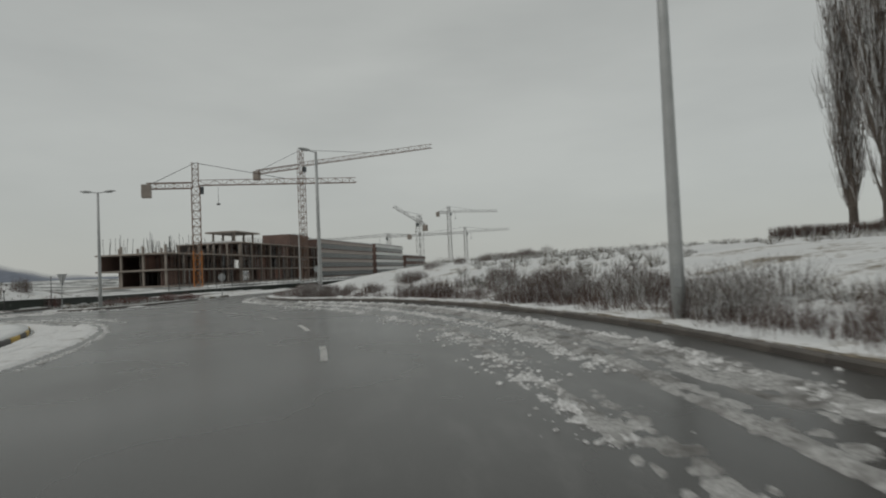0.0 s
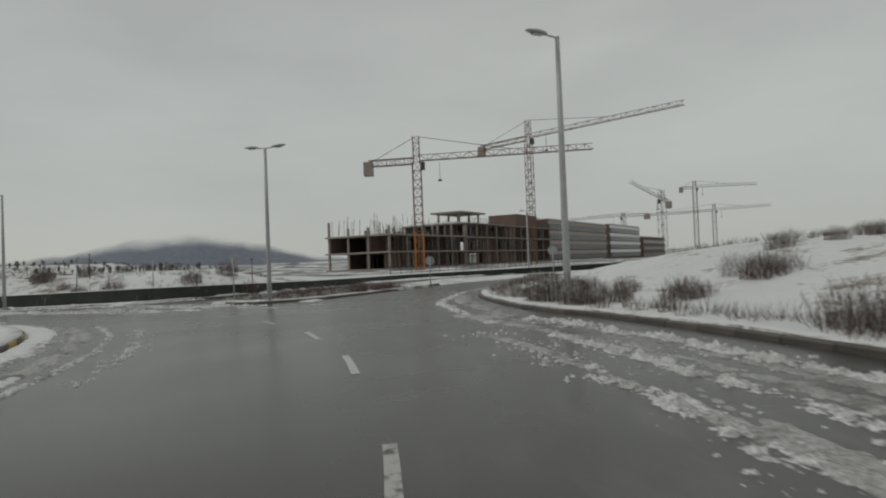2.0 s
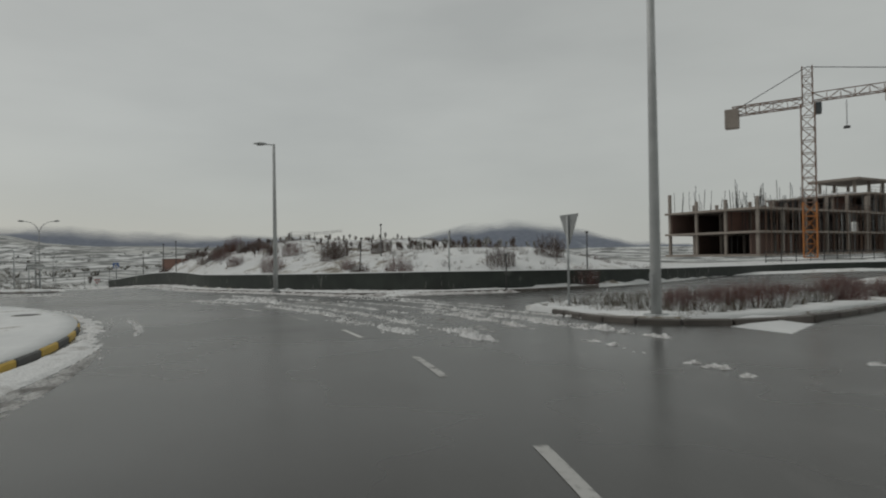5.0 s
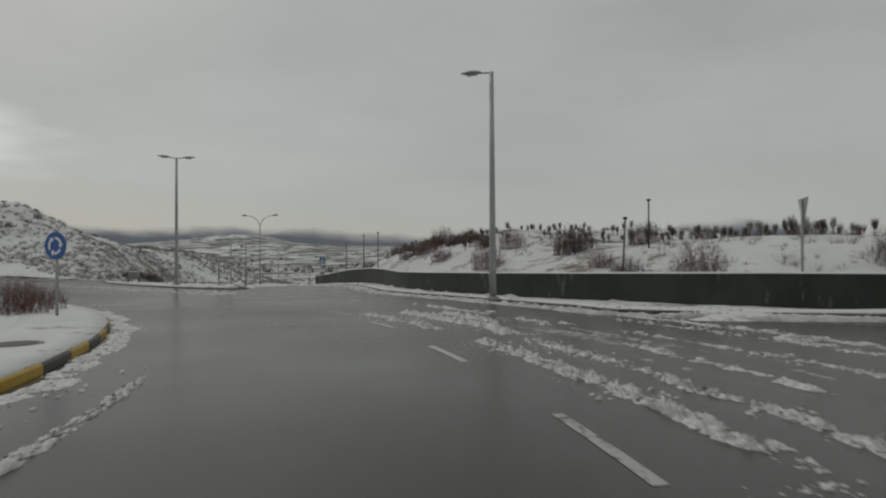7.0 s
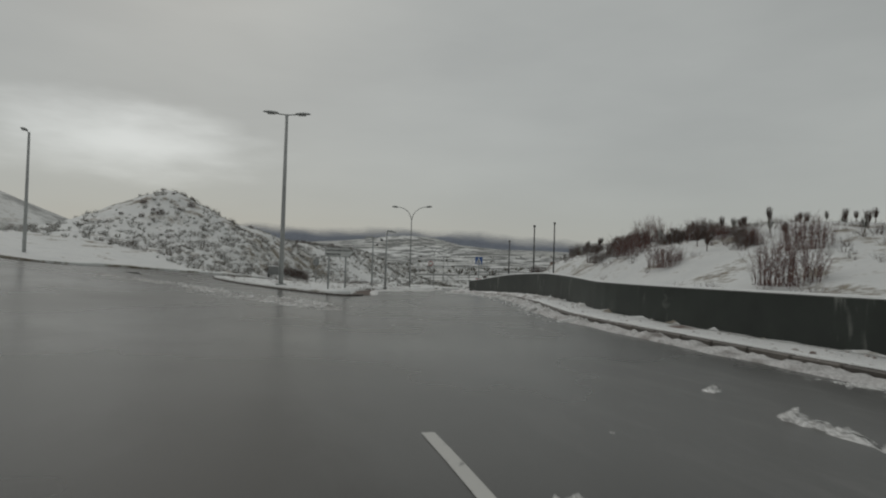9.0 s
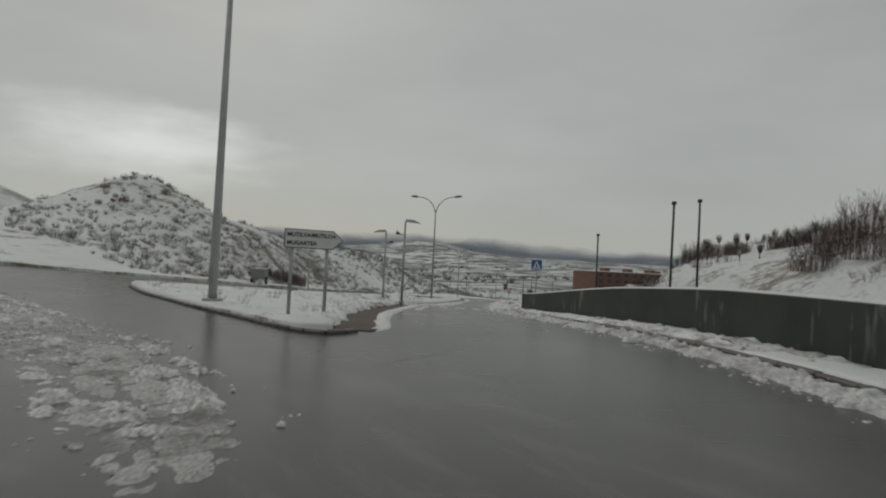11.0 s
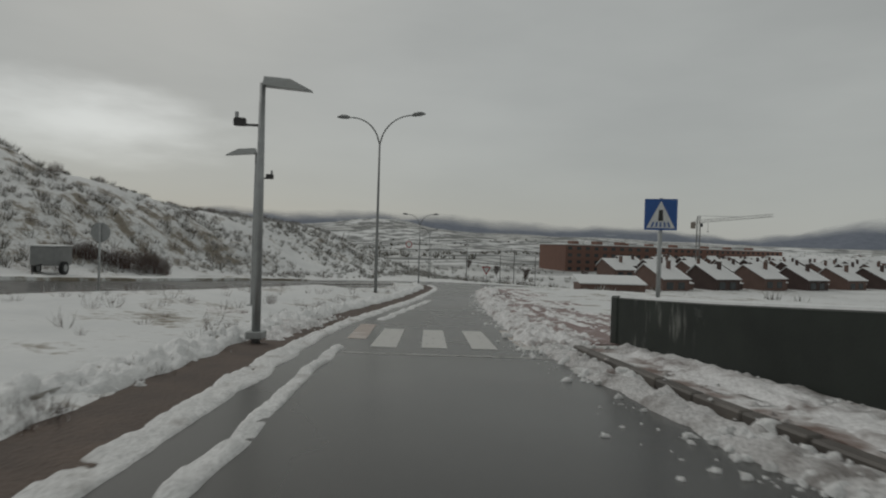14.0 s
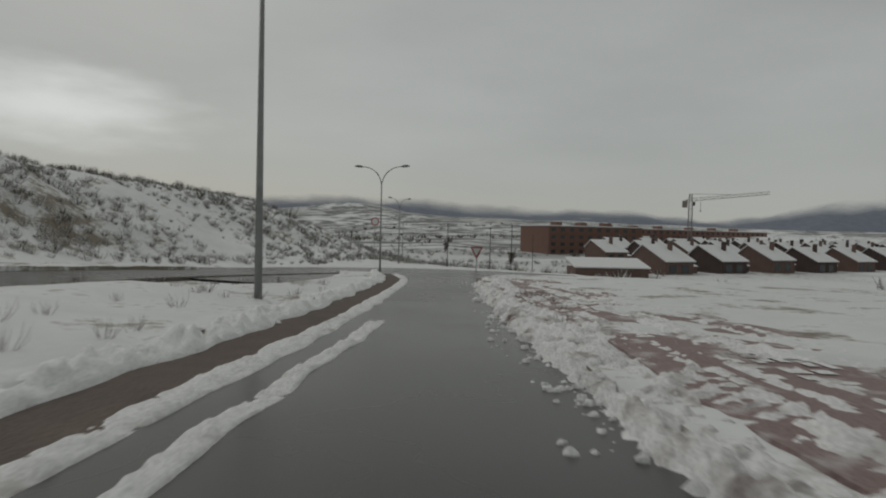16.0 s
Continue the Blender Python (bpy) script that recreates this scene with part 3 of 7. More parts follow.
def add_tube(bm, pts, radii, sides=8, cap=True):
    """A round tube through points, with a radius at each."""
    rings = []
    pts = [Vector(p) for p in pts]
    for i, p in enumerate(pts):
        d = (pts[min(i + 1, len(pts) - 1)] - pts[max(i - 1, 0)]).normalized()
        up = Vector((0, 0, 1)) if abs(d.z) < 0.9 else Vector((1, 0, 0))
        a = d.cross(up).normalized()
        b = d.cross(a)
        r = radii[i] if isinstance(radii, (list, tuple)) else radii
        rings.append([bm.verts.new(p + a * (r * math.cos(2 * math.pi * k / sides)) + b * (r * math.sin(2 * math.pi * k / sides))) for k in range(sides)])
    for r0, r1 in zip(rings, rings[1:]):
        for k in range(sides):
            bm.faces.new((r0[k], r0[(k + 1) % sides], r1[(k + 1) % sides], r1[k]))
    if cap:
        bm.faces.new(rings[0][::-1])
        bm.faces.new(rings[-1])


def ribbon(name, line, left, right, dz, mat, parent=None, level=road_level, cols=1, rough=0.0, seed=0, crown=0.0, smooth=False):
    """A sheet along a line, from left to right of it, draped on the road level."""
    line = np.asarray(line, float)
    nrm = side_of(line)
    lw = np.broadcast_to(np.asarray(left, float), len(line))
    rw = np.broadcast_to(np.asarray(right, float), len(line))
    vs, fs = [], []
    for i in range(len(line)):
        for c in range(cols + 1):
            s = c / cols
            off = lw[i] * (1 - s) - rw[i] * s
            x, y = line[i] + nrm[i] * off
            k = 0.0
            if rough:
                k = rough * noise.noise((x * 0.9, y * 0.9, seed)) + 0.6 * rough * noise.noise((x * 2.7, y * 2.7, seed + 5))
            vs.append((x, y, float(level(x, y)) + dz + k * (1 if 0 < c < cols or not crown else 0.2) + crown * 4 * s * (1 - s)))
    for i in range(len(line) - 1):
        for c in range(cols):
            a = i * (cols + 1) + c
            fs.append((a, a + 1, a + cols + 2, a + cols + 1))
    if cols > 2 and dz > 0.1:
        # close the sides down into the ground
        n = len(line)
        for c, flip in ((0, False), (cols, True)):
            b = len(vs)
            vs += [(vs[i * (cols + 1) + c][0], vs[i * (cols + 1) + c][1], vs[i * (cols + 1) + c][2] - 0.3) for i in range(n)]
            for i in range(n - 1):
                q = (i * (cols + 1) + c, (i + 1) * (cols + 1) + c, b + i + 1, b + i)
                fs.append(q[::-1] if flip else q)
        for i in (0, n - 1):
            b = len(vs)
            vs += [(vs[i * (cols + 1) + c][0], vs[i * (cols + 1) + c][1], vs[i * (cols + 1) + c][2] - 0.3) for c in range(cols + 1)]
            for c in range(cols):
                q = (i * (cols + 1) + c, i * (cols + 1) + c + 1, b + c + 1, b + c)
                fs.append(q if i else q[::-1])
    return mesh_ob(name, vs, fs, mat, parent, smooth)


def profile_along(name, line, prof, mat, parent=None, level=road_level, smooth=False, closed=True, tall=None):
    """A closed cross-section (offset to the left, height) swept along a line; tall scales its height along the way."""
    line = np.asarray(line, float)
    nrm = side_of(line)
    m = len(prof)
    vs, fs = [], []
    for i, (p, q) in enumerate(zip(line, nrm)):
        z = float(level(p[0], p[1]))
        for o, h in prof:
            vs.append((p[0] + q[0] * o, p[1] + q[1] * o, z + (h if tall is None or h < 0 else h * tall[i])))
    for i in range(len(line) - 1):
        for k in range(m if closed else m - 1):
            a, b = i * m + k, i * m + (k + 1) % m
            fs.append((a, b, b + m, a + m))
    if closed:
        fs.append(tuple(range(m)))
        fs.append(tuple(range((len(line) - 1) * m, len(line) * m))[::-1])
    return mesh_ob(name, vs, fs, mat, parent, smooth)


# ---- ground, roads, kerbs ----
def graded(lo, hi, step, end_lo, end_hi, grow=1.13):
    mid = np.arange(lo, hi + step * 0.5, step)
    a, s = [], step
    v = lo
    while v > end_lo:
        s *= grow
        v -= s
        a.append(v)
    b, s = [], step
    v = mid[-1]
    while v < end_hi:
        s *= grow
        v += s
        b.append(v)
    return np.r_[a[::-1], mid, b]


gx = graded(-142, 34, 0.75, -4700, 4700)
gy = graded(-22, 66, 0.75, -4700, 4700)
XX, YY = np.meshgrid(gx, gy)
ZZ = terrain(XX, YY)
nx, ny = len(gx), len(gy)
gv = np.c_[XX.ravel(), YY.ravel(), ZZ.ravel()]
gi = np.arange(nx * ny).reshape(ny, nx)
gf = np.stack([gi[:-1, :-1], gi[:-1, 1:], gi[1:, 1:], gi[1:, :-1]], -1).reshape(-1, 4)
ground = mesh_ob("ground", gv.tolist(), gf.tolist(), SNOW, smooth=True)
tagged(ground, "snow-covered open ground with dead grass showing through", "ground", kind="structure")

ring_line = arc((R_IN + R_OUT) / 2, 0, 360, 1.0)
road = ribbon("road", ring_line, (R_OUT - R_IN) / 2 + 0.05, (R_OUT - R_IN) / 2 + 0.05, 0.012, ASPHALT, cols=10)
tagged(road, "wide wet asphalt roundabout carriageway with slush", "road", kind="structure")
for line, half, dz, lab in ((EXIT_MID, EXIT_HALF + 0.15, 0.006, "wet asphalt exit road running downhill"), (ENTRY_MID, 3.3, 0.002, "wet asphalt carriageway on the far side of a snowy median"),
                            (NORTH_MID, 4.7, 0.004, "wet asphalt side road towards a building site"), (NORTH_IN, 4.8, 0.000, "asphalt lane beside a dark wall"), (ISLE_SIDE, 2.3, 0.004, "wet asphalt beside the traffic island"),
                            (FLARE, 1.55, 0.008, "wet asphalt flare where the side road joins"), (FLARE_W, 2.3, 0.008, "wet asphalt flare beside the traffic island"), (CROSS_MID, 6.7, -0.004, "asphalt cross road in front of brick houses")):
    lv = (lambda x, y: float(terrain(np.array([x]), np.array([y]), False)[0]) + 0.10) if line is CROSS_MID else road_level
    tagged(ribbon("road", line, half, half, dz, ASPHALT, cols=6, level=lv), lab, "road", kind="structure")

# dark parapet wall with snow on its top
wall = new("wall_north")
tagged(wall, "low dark green concrete parapet wall with a snow-dusted top", "wall", kind="structure")
WALL_TALL = np.where(WALL_LINE[:, 0] > -60, np.interp(WALL_LINE[:, 1], [50, 56, 68, 80], [1.0, 0.92, 0.72, 0.62]), np.interp(WALL_LINE[:, 0], [-99, -97, -95, -92, -90, -87, -80, -70], [1.01, 1.03, 1.08, 1.16, 1.20, 1.24, 1.20, 1.0]))
profile_along("wall_body", WALL_LINE, [(0.13, -0.4), (0.13, 1.10), (0.10, 1.13), (-0.10, 1.13), (-0.13, 1.10), (-0.13, -0.4)], WALLDARK, wall, tall=WALL_TALL)
end = np.array([-99.6, 29.5])
bm = bmesh.new()
add_box(bm, -0.14, -0.15, -0.4, 0.16, 0.15, 1.15, 0.03)
bm.transform(pose(end[0] - 0.12, end[1] - 0.05, float(road_level(*end)), 0, 0, math.degrees(math.atan2(*(WALL_LINE[-1] - WALL_LINE[-3])[::-1]))))
part("end_post", bm, WALLDARK, wall, "dark squared end of the wall")
profile_along("snow_cap", WALL_LINE, [(0.11, 1.12), (0.09, 1.155), (0.0, 1.17), (-0.09, 1.155), (-0.11, 1.12)], CAPSNOW, wall, tall=WALL_TALL)


def offset(line, d):
    return line + side_of(line) * d


def lumpy(name, line, width, height, mat, parent=None, seed=0, gaps=0.0, step=0.11, cols=9, base=-0.02, ragged=0.35, level=road_level, solid=0.50, grit=0.0):
    """A ridge of ploughed snow: rough crown, ragged edges, gaps where it thins out below the road."""
    d = np.r_[0, np.cumsum(np.hypot(*np.diff(line, axis=0).T))]
    s = np.arange(0, d[-1], step)
    pts = np.c_[np.interp(s, d, line[:, 0]), np.interp(s, d, line[:, 1])]
    nrm = side_of(pts)
    vs, fs = [], []
    rnd = random.Random(seed)
    for i, (p, q) in enumerate(zip(pts, nrm)):
        k = 0.5 + 0.5 * noise.noise((s[i] * 0.22, seed, 0.0)) + 0.25 * noise.noise((s[i] * 0.9, seed, 4.0)) + 0.22 * noise.noise((s[i] * 2.7, seed, 8.0))
        env = min(1.0, max(0.0, (k - gaps) / 0.22)) * min(1.0, i * step / 0.6, (len(pts) - 1 - i) * step / 0.6)
        wob = ragged * width * 0.5 * noise.noise((s[i] * 0.8, seed + 9, 1.0))
        w = width * (0.75 + 0.5 * abs(noise.noise((s[i] * 0.5, seed + 3, 2.0))))
        for c in range(cols + 1):
            u = c / cols
            x, y = p + q * ((u - 0.5) * w + wob)
            body = (4 * u * (1 - u)) ** 0.75
            lump = solid + 0.55 * noise.noise((x * 1.7, y * 1.7, seed)) + 0.75 * noise.noise((x * 4.2, y * 4.2, seed + 1.0)) + 0.5 * noise.noise((x * 9.5, y * 9.5, seed + 2.0))
            lump += grit * rnd.uniform(-1, 0.8)
            z = base + 1.45 * height * body * lump * env - 0.04 * (1 - env)
            if c in (0, cols):
                z = base - 0.03
            if grit:
                x, y = x + rnd.uniform(-0.4, 0.4) * step, y + rnd.uniform(-0.4, 0.4) * step
            vs.append((x, y, float(level(x, y)) + z))
    for i in range(len(pts) - 1):
        for c in range(cols):
            a = i * (cols + 1) + c
            fs.append((a, a + 1, a + cols + 2, a + cols + 1))
    return mesh_ob(name, vs, fs, mat, parent, True)


def outside(x, y):
    return float(road_level(x, y)) + 0.14


# verge of lying snow along each kerb, and what lies between
E_KERB = smooth_line(np.r_[arc(R_OUT + 0.1, -40, 59, 3.0), [(-10.3, 43.4), (-12.2, 45.3), (-13.4, 46.5), (-15.1, 48.5), (-17.4, 51.8), (-20.0, 57.0), (-22.0, 65.0), (-22.4, 74.0), (-17.6, 87.0)]])
NW_KERB = smooth_line(np.r_[[(-45.9, 58.5), (-45.7, 54.2), (-46.7, 50.0)], arc(R_OUT + 0.1, 109.5, 117, 2.5), offset(EXIT_RIGHT, -0.75)[4:52:3]])
W_KERB = smooth_line(W_POINTS + [(-74.4, 27.5), (-74.7, 27.95), (-75.4, 28.0)])
SW_KERB = smooth_line(np.r_[arc(R_OUT + 0.1, 174, 205, 3.0)[::-1], [(-85.0, 4.2), (-94.0, 6.2), (-108, 5.4), (-122, 5.2), (-136, 6.8)]])
N_ISLE = smooth_line([(-34.0, 66.0), (-35.2, 60.0), (-36.0, 54.0), (-36.2, 50.2), (-34.8, 48.0), (-31.6, 47.0), (-28.9, 47.1), (-27.3, 49.4), (-28.2, 54.5), (-30.6, 62.0), (-31.6, 66.0)])
ENTRY_N = offset(ENTRY_MID, -3.3)[16:]

verge = new("verge")
tagged(verge, "lying snow on the verge behind the kerb, lumpy and ragged", "snow verge", kind="structure")
for k, (line, sgn) in enumerate(((E_KERB, -1), (SW_KERB, -1), (arc(R_IN - 0.25, 0, 359, 1.0), 1))):
    sub = smooth_line(line, 0.5)
    n = side_of(sub)
    a, b = (0.05, 1.7) if sgn < 0 else (-1.7, -0.05)
    ob = ribbon("snow_verge", sub, -a if sgn < 0 else 1.7, b if sgn < 0 else 0.29, 0.15 if sgn < 0 else 0.172, SNOW, verge, cols=4, rough=0.05 if sgn < 0 else 0.02, seed=k, smooth=True)

isle_mid = smooth_line([(-32.0, 47.2), (-32.0, 52.0), (-32.2, 58.0), (-32.8, 66.0)], 0.5)
isle_half = np.interp(isle_mid[:, 1], [47.2, 48.2, 50, 54, 60, 66], [2.6, 3.6, 4.2, 3.8, 2.5, 1.2])
tagged(ribbon("traffic_island", isle_mid, isle_half, isle_half, 0.15, SNOW, cols=8, rough=0.07, seed=77, smooth=True), "raised traffic island under snow with low plants", "traffic island", kind="structure")

# snow on the nose between the kerb and the exit road
tip = int(np.argmin(np.hypot(W_KERB[:, 0] + 74.4, W_KERB[:, 1] - 27.5)))
nose_a = smooth_line(W_KERB[:tip + 1][::-1], 0.5)
nose_b = smooth_line(np.r_[W_KERB[tip:tip + 1], [(-75.3, 27.5), (-76.6, 27.0)], offset(EXIT_LEFT, 0.74)[4:26]], 0.5)
vs, fs = [], []
NR, NC = 40, 18
for i in range(NR + 1):
    a, b = nose_a[i], nose_b[i]
    for c in range(NC + 1):
        u = min(max((c - 1) / (NC - 2), 0.0), 1.0)
        x, y = a + (b - a) * u
        k = 0.05 * noise.noise((x * 0.9, y * 0.9, 31)) + 0.035 * noise.noise((x * 2.9, y * 2.9, 35))
        drop = -0.35 if c in (0, NC) else 0.15 + k + 0.06 * min(1.0, 4 * u * (1 - u) * 2)
        vs.append((x, y, float(road_level(x, y)) + drop))
for i in range(NR):
    for c in range(NC):
        q = i * (NC + 1) + c
        fs.append((q, q + 1, q + NC + 2, q + NC + 1))
tagged(mesh_ob("snow_verge", vs, fs, SNOW, None, True), "lying snow on the nose of the traffic island", "snow verge", kind="structure")

# pavement under trodden snow between kerb and wall
pave_line = smooth_line(NW_KERB[6:], 0.4)
inner = np.array([dist_to(WALL_LINE, np.array([p[0]]), np.array([p[1]]))[0] for p in pave_line])
pavement = ribbon("pavement", pave_line, -0.08, np.clip(inner - 0.10, 0.3, 4.0), 0.135, DIRTY, cols=6, rough=0.035, seed=21)
tagged(pavement, "narrow pavement under trodden dirty snow beside a dark wall", "pavement", kind="structure")
far_foot = np.array([p for p in smooth_line(WALL_LINE[62:], 0.5) if p[0] < -74])
tagged(lumpy("snow_bank", offset(far_foot, 0.45), 0.8, 0.09, GREYSLUSH, None, 33, 0.05, base=0.12), "shovelled snow against the foot of a dark wall", "snow bank", kind="stuff")
near_pave = np.array([p for p in pave_line if p[0] > -76])
tagged(ribbon("snow_strip", offset(near_pave, -0.75), 0.68, 0.66, 0.158, PURESNOW, cols=5, rough=0.03, seed=23, smooth=True), "clean snow strip lying on the pavement by a dark wall", "snow strip", kind="structure")
tagged(lumpy("snow_bank", offset(smooth_line(NW_KERB[5:], 0.5), 0.50), 0.72, 0.085, GREYSLUSH, None, 34, -0.3, base=0.01, ragged=0.4, solid=0.65), "strip of ploughed snow in the gutter along the kerb", "snow strip", kind="stuff")

# exit road: brown soil edge, ploughed strips, snowy verge
EL = EXIT_LEFT[1:]
SNOW_IN = np.interp(EL[:, 0], [-106, -97, -90], [0.66, 0.74, 0.84])[:, None]
EL2 = np.array([p for p in EXIT_LEFT if -119 < p[0] < -104])
EL3 = np.array([p for p in EXIT_LEFT if -98.8 < p[0] < -89])
tagged(ribbon("soil_edge", smooth_line(EL, 0.4), 0.95, 0.62, 0.020, SOIL, cols=8, rough=0.010, seed=5, smooth=True), "wet brown soil edge along the road", "soil edge", kind="structure")
tagged(lumpy("snow_bank", offset(EL, -0.64), 0.56, 0.055, SLUSH, None, 41, -0.6, base=0.0, ragged=0.12, solid=0.75, cols=12), "flat strip of snow ploughed to the road's edge", "snow strip", kind="stuff")
tagged(lumpy("snow_bank", offset(EL2, -1.38), 0.38, 0.055, SLUSH, None, 42, -0.05, base=0.0, ragged=0.5, solid=0.6, cols=10), "broken line of slush beside the wheel track", "slush line", kind="stuff")
tagged(lumpy("snow_bank", offset(EL3, -1.38), 0.32, 0.055, SLUSH, None, 44, 0.05, base=0.0, ragged=0.5, solid=0.6, cols=10), "broken line of slush beside the wheel track", "slush line", kind="stuff")
tagged(ribbon("snow_verge", smooth_line(offset(EL, SNOW_IN)[7:], 0.4), 2.0, 0.0, 0.13, SNOW, cols=6, rough=0.08, seed=8, smooth=True), "deep lying snow with ragged edge above brown soil", "snow verge", kind="structure")
tagged(lumpy("snow_bank", offset(EL, SNOW_IN), 0.95, 0.16, PURESNOW, None, 43, -0.8, base=0.0, ragged=0.40, solid=0.8, cols=18), "ragged edge of deep snow above brown soil", "snow bank", kind="stuff")
ER = EXIT_RIGHT[14:]
tagged(lumpy("snow_bank", offset(ER, -0.30), 0.95, 0.13, GREYSLUSH, None, 51, 0.05, cols=12, step=0.10), "dirty clods of snow ploughed to the road's edge", "snow bank", kind="stuff")
RED = smooth_line([(-99.9, 30.9), (-104, 29.8), (-110, 28.7), (-117, 28.1), (-126, 26.7), (-137, 24.9)], 0.5)
tagged(ribbon("pavement", RED, 2.0, 1.7, 0.165, REDPAVE, cols=9, rough=0.03, seed=14, level=road_level), "reddish paved footpath showing through slush", "footpath", kind="structure")
tagged(ribbon("snow_verge", smooth_line(offset(ER[40:], -1.3), 0.4), 1.1, 5.2, 0.13, SNOW, cols=10, rough=0.06, seed=15, smooth=True), "uneven lying snow beside the footpath", "snow verge", kind="structure")

# slush on the roundabout: furrows left by wheels in the outer lanes
SLUSHES = [(47.7, 16, 58, 0.52, 0.12, 0.04, 61), (46.45, 24, 58, 0.46, 0.10, 0.24, 62), (45.4, 20, 55, 0.50, 0.09, 0.36, 63), (48.3, 100, 120, 0.35, 0.08, 0.1, 64), (45.85, 90, 105, 0.22, 0.06, 0.20, 65),
           (42.4, 93.5, 105, 0.46, 0.15, 0.02, 66), (43.3, 88.5, 105, 0.34, 0.12, 0.08, 67), (43.55, 105, 115, 0.55, 0.20, 0.02, 68), (47.4, 88, 108, 0.22, 0.05, 0.26, 69), (44.4, 109, 114, 0.45, 0.18, 0.06, 70),
           (35.85, 74, 165, 0.62, 0.06, -0.2, 71), (37.75, 30, 76, 0.26, 0.07, 0.0, 72), (36.95, 91.5, 102, 0.24, 0.09, -0.2, 73), (36.2, 84, 90, 0.26, 0.08, -0.1, 91), (38.5, 52, 70, 0.24, 0.06, 0.30, 92), (45.9, 138, 160, 0.6, 0.13, 0.42, 74), (45.3, 137, 152, 0.6, 0.13, 0.42, 75), (44.8, 138, 148, 0.6, 0.13, 0.38, 76),
           (45.3, 86, 95, 0.34, 0.14, 0.05, 79), (46.5, 84, 98, 0.26, 0.08, 0.08, 84), (43.55, 83.5, 88, 0.45, 0.18, 0.02, 85), (42.5, 86, 90, 0.5, 0.16, 0.10, 86), (42.2, 90, 94, 0.45, 0.06, 0.20, 87), (48.1, 94, 102, 0.22, 0.06, 0.10, 88),
           (42.4, 107, 116, 0.50, 0.14, 0.12, 77), (46.5, 140, 162, 0.45, 0.1, 0.36, 78)]
for r, a0, a1, w, h, g, sd in SLUSHES:
    tagged(lumpy("slush_ridge", arc(r, a0, a1, 0.5), w, h * 0.72, SLUSH if sd in (68, 70, 71, 73, 85, 86, 91) else MELT, None, sd, g, base=0.0, ragged=1.0, solid=0.42 if sd == 71 else 0.20, cols=14, step=0.05, grit=0.42), "ridge of wet slush left between wheel tracks", "slush", kind="stuff")
FLARE_RIDGE = smooth_line([(-9.4, 39.6), (-11.6, 42.0), (-13.9, 44.2), (-15.6, 46.4), (-17.2, 49.2), (-19.4, 53.0)], 0.5)
tagged(lumpy("slush_ridge", FLARE_RIDGE, 0.45, 0.10, MELT, None, 90, 0.06, base=0.0, ragged=0.8, solid=0.25, cols=12, step=0.06, grit=0.30), "ridge of wet slush curving off into the side road", "slush", kind="stuff")
for k, (p, q) in enumerate((((-30, 47), (-44, 46.0)), ((-28, 45.4), (-40, 45.6)), ((-34, 44.2), (-52, 41.6)), ((-46, 43.2), (-58, 38.4)), ((-22, 45.5), (-33, 45.6)), ((-20, 43.2), (-28, 44.3)))):
    tagged(lumpy("slush_ridge", smooth_line([p, q], 0.5), 0.35, 0.09, MELT, None, 80 + k, 0.36, base=0.0, ragged=1.2, solid=0.22, cols=11, step=0.07, grit=0.30), "ridge of wet slush left between wheel tracks", "slush", kind="stuff")

def snow_sheet(name, line, d0, d1, top, amp, mat, label, seed, keep=0.0, draw=(0.25, 1.6), step=0.13, cols=26, fade=0.35, level=road_level, fine=0.5):
    """A broken sheet of snow beside a line, from d0 to d1 to its left, drawn out along it; it thins out to bare ground where the noise falls below keep."""
    d = np.r_[0, np.cumsum(np.hypot(*np.diff(line, axis=0).T))]
    s = np.arange(0, d[-1], step)
    pts = np.c_[np.interp(s, d, line[:, 0]), np.interp(s, d, line[:, 1])]
    nrm = side_of(pts)
    w0 = np.broadcast_to(np.asarray(np.interp(s, d, d0) if np.ndim(d0) else d0, float), len(s))
    w1 = np.broadcast_to(np.asarray(np.interp(s, d, d1) if np.ndim(d1) else d1, float), len(s))
    vs, up, fs = [], [], []
    for i in range(len(s)):
        end = min(1.0, s[i] / 1.5, (s[-1] - s[i]) / 1.5)
        for c in range(cols + 1):
            u = c / cols
            o = w0[i] + (w1[i] - w0[i]) * u
            x, y = pts[i] + nrm[i] * o
            k = noise.noise((s[i] * draw[0], o * draw[1], seed)) + 0.55 * noise.noise((s[i] * draw[0] * 3.1, o * draw[1] * 2.3, seed + 5.0)) + fine * noise.noise((x * 5.5, y * 5.5, seed + 9.0)) + 0.3 * noise.noise((x * 12.0, y * 12.0, seed + 12.0))
            edge = min(1.0, u / fade, (1 - u) / fade) if fade else 1.0
            h = k - keep - 1.6 * (1 - edge) - 1.5 * (1 - end)
            up.append(h > -0.12)
            z = top * min(1.0, max(-0.3, h * 3.0)) + amp * max(0.0, h)
            vs.append((x, y, float(level(x, y)) + 0.012 + z))
    for i in range(len(s) - 1):
        for c in range(cols):
            a = i * (cols + 1) + c
            q = (a, a + 1, a + cols + 2, a + cols + 1)
            if any(up[j] for j in q):
                fs.append(q)
    return tagged(mesh_ob(name, vs, fs, mat, None, True), label, "snow", kind="stuff")


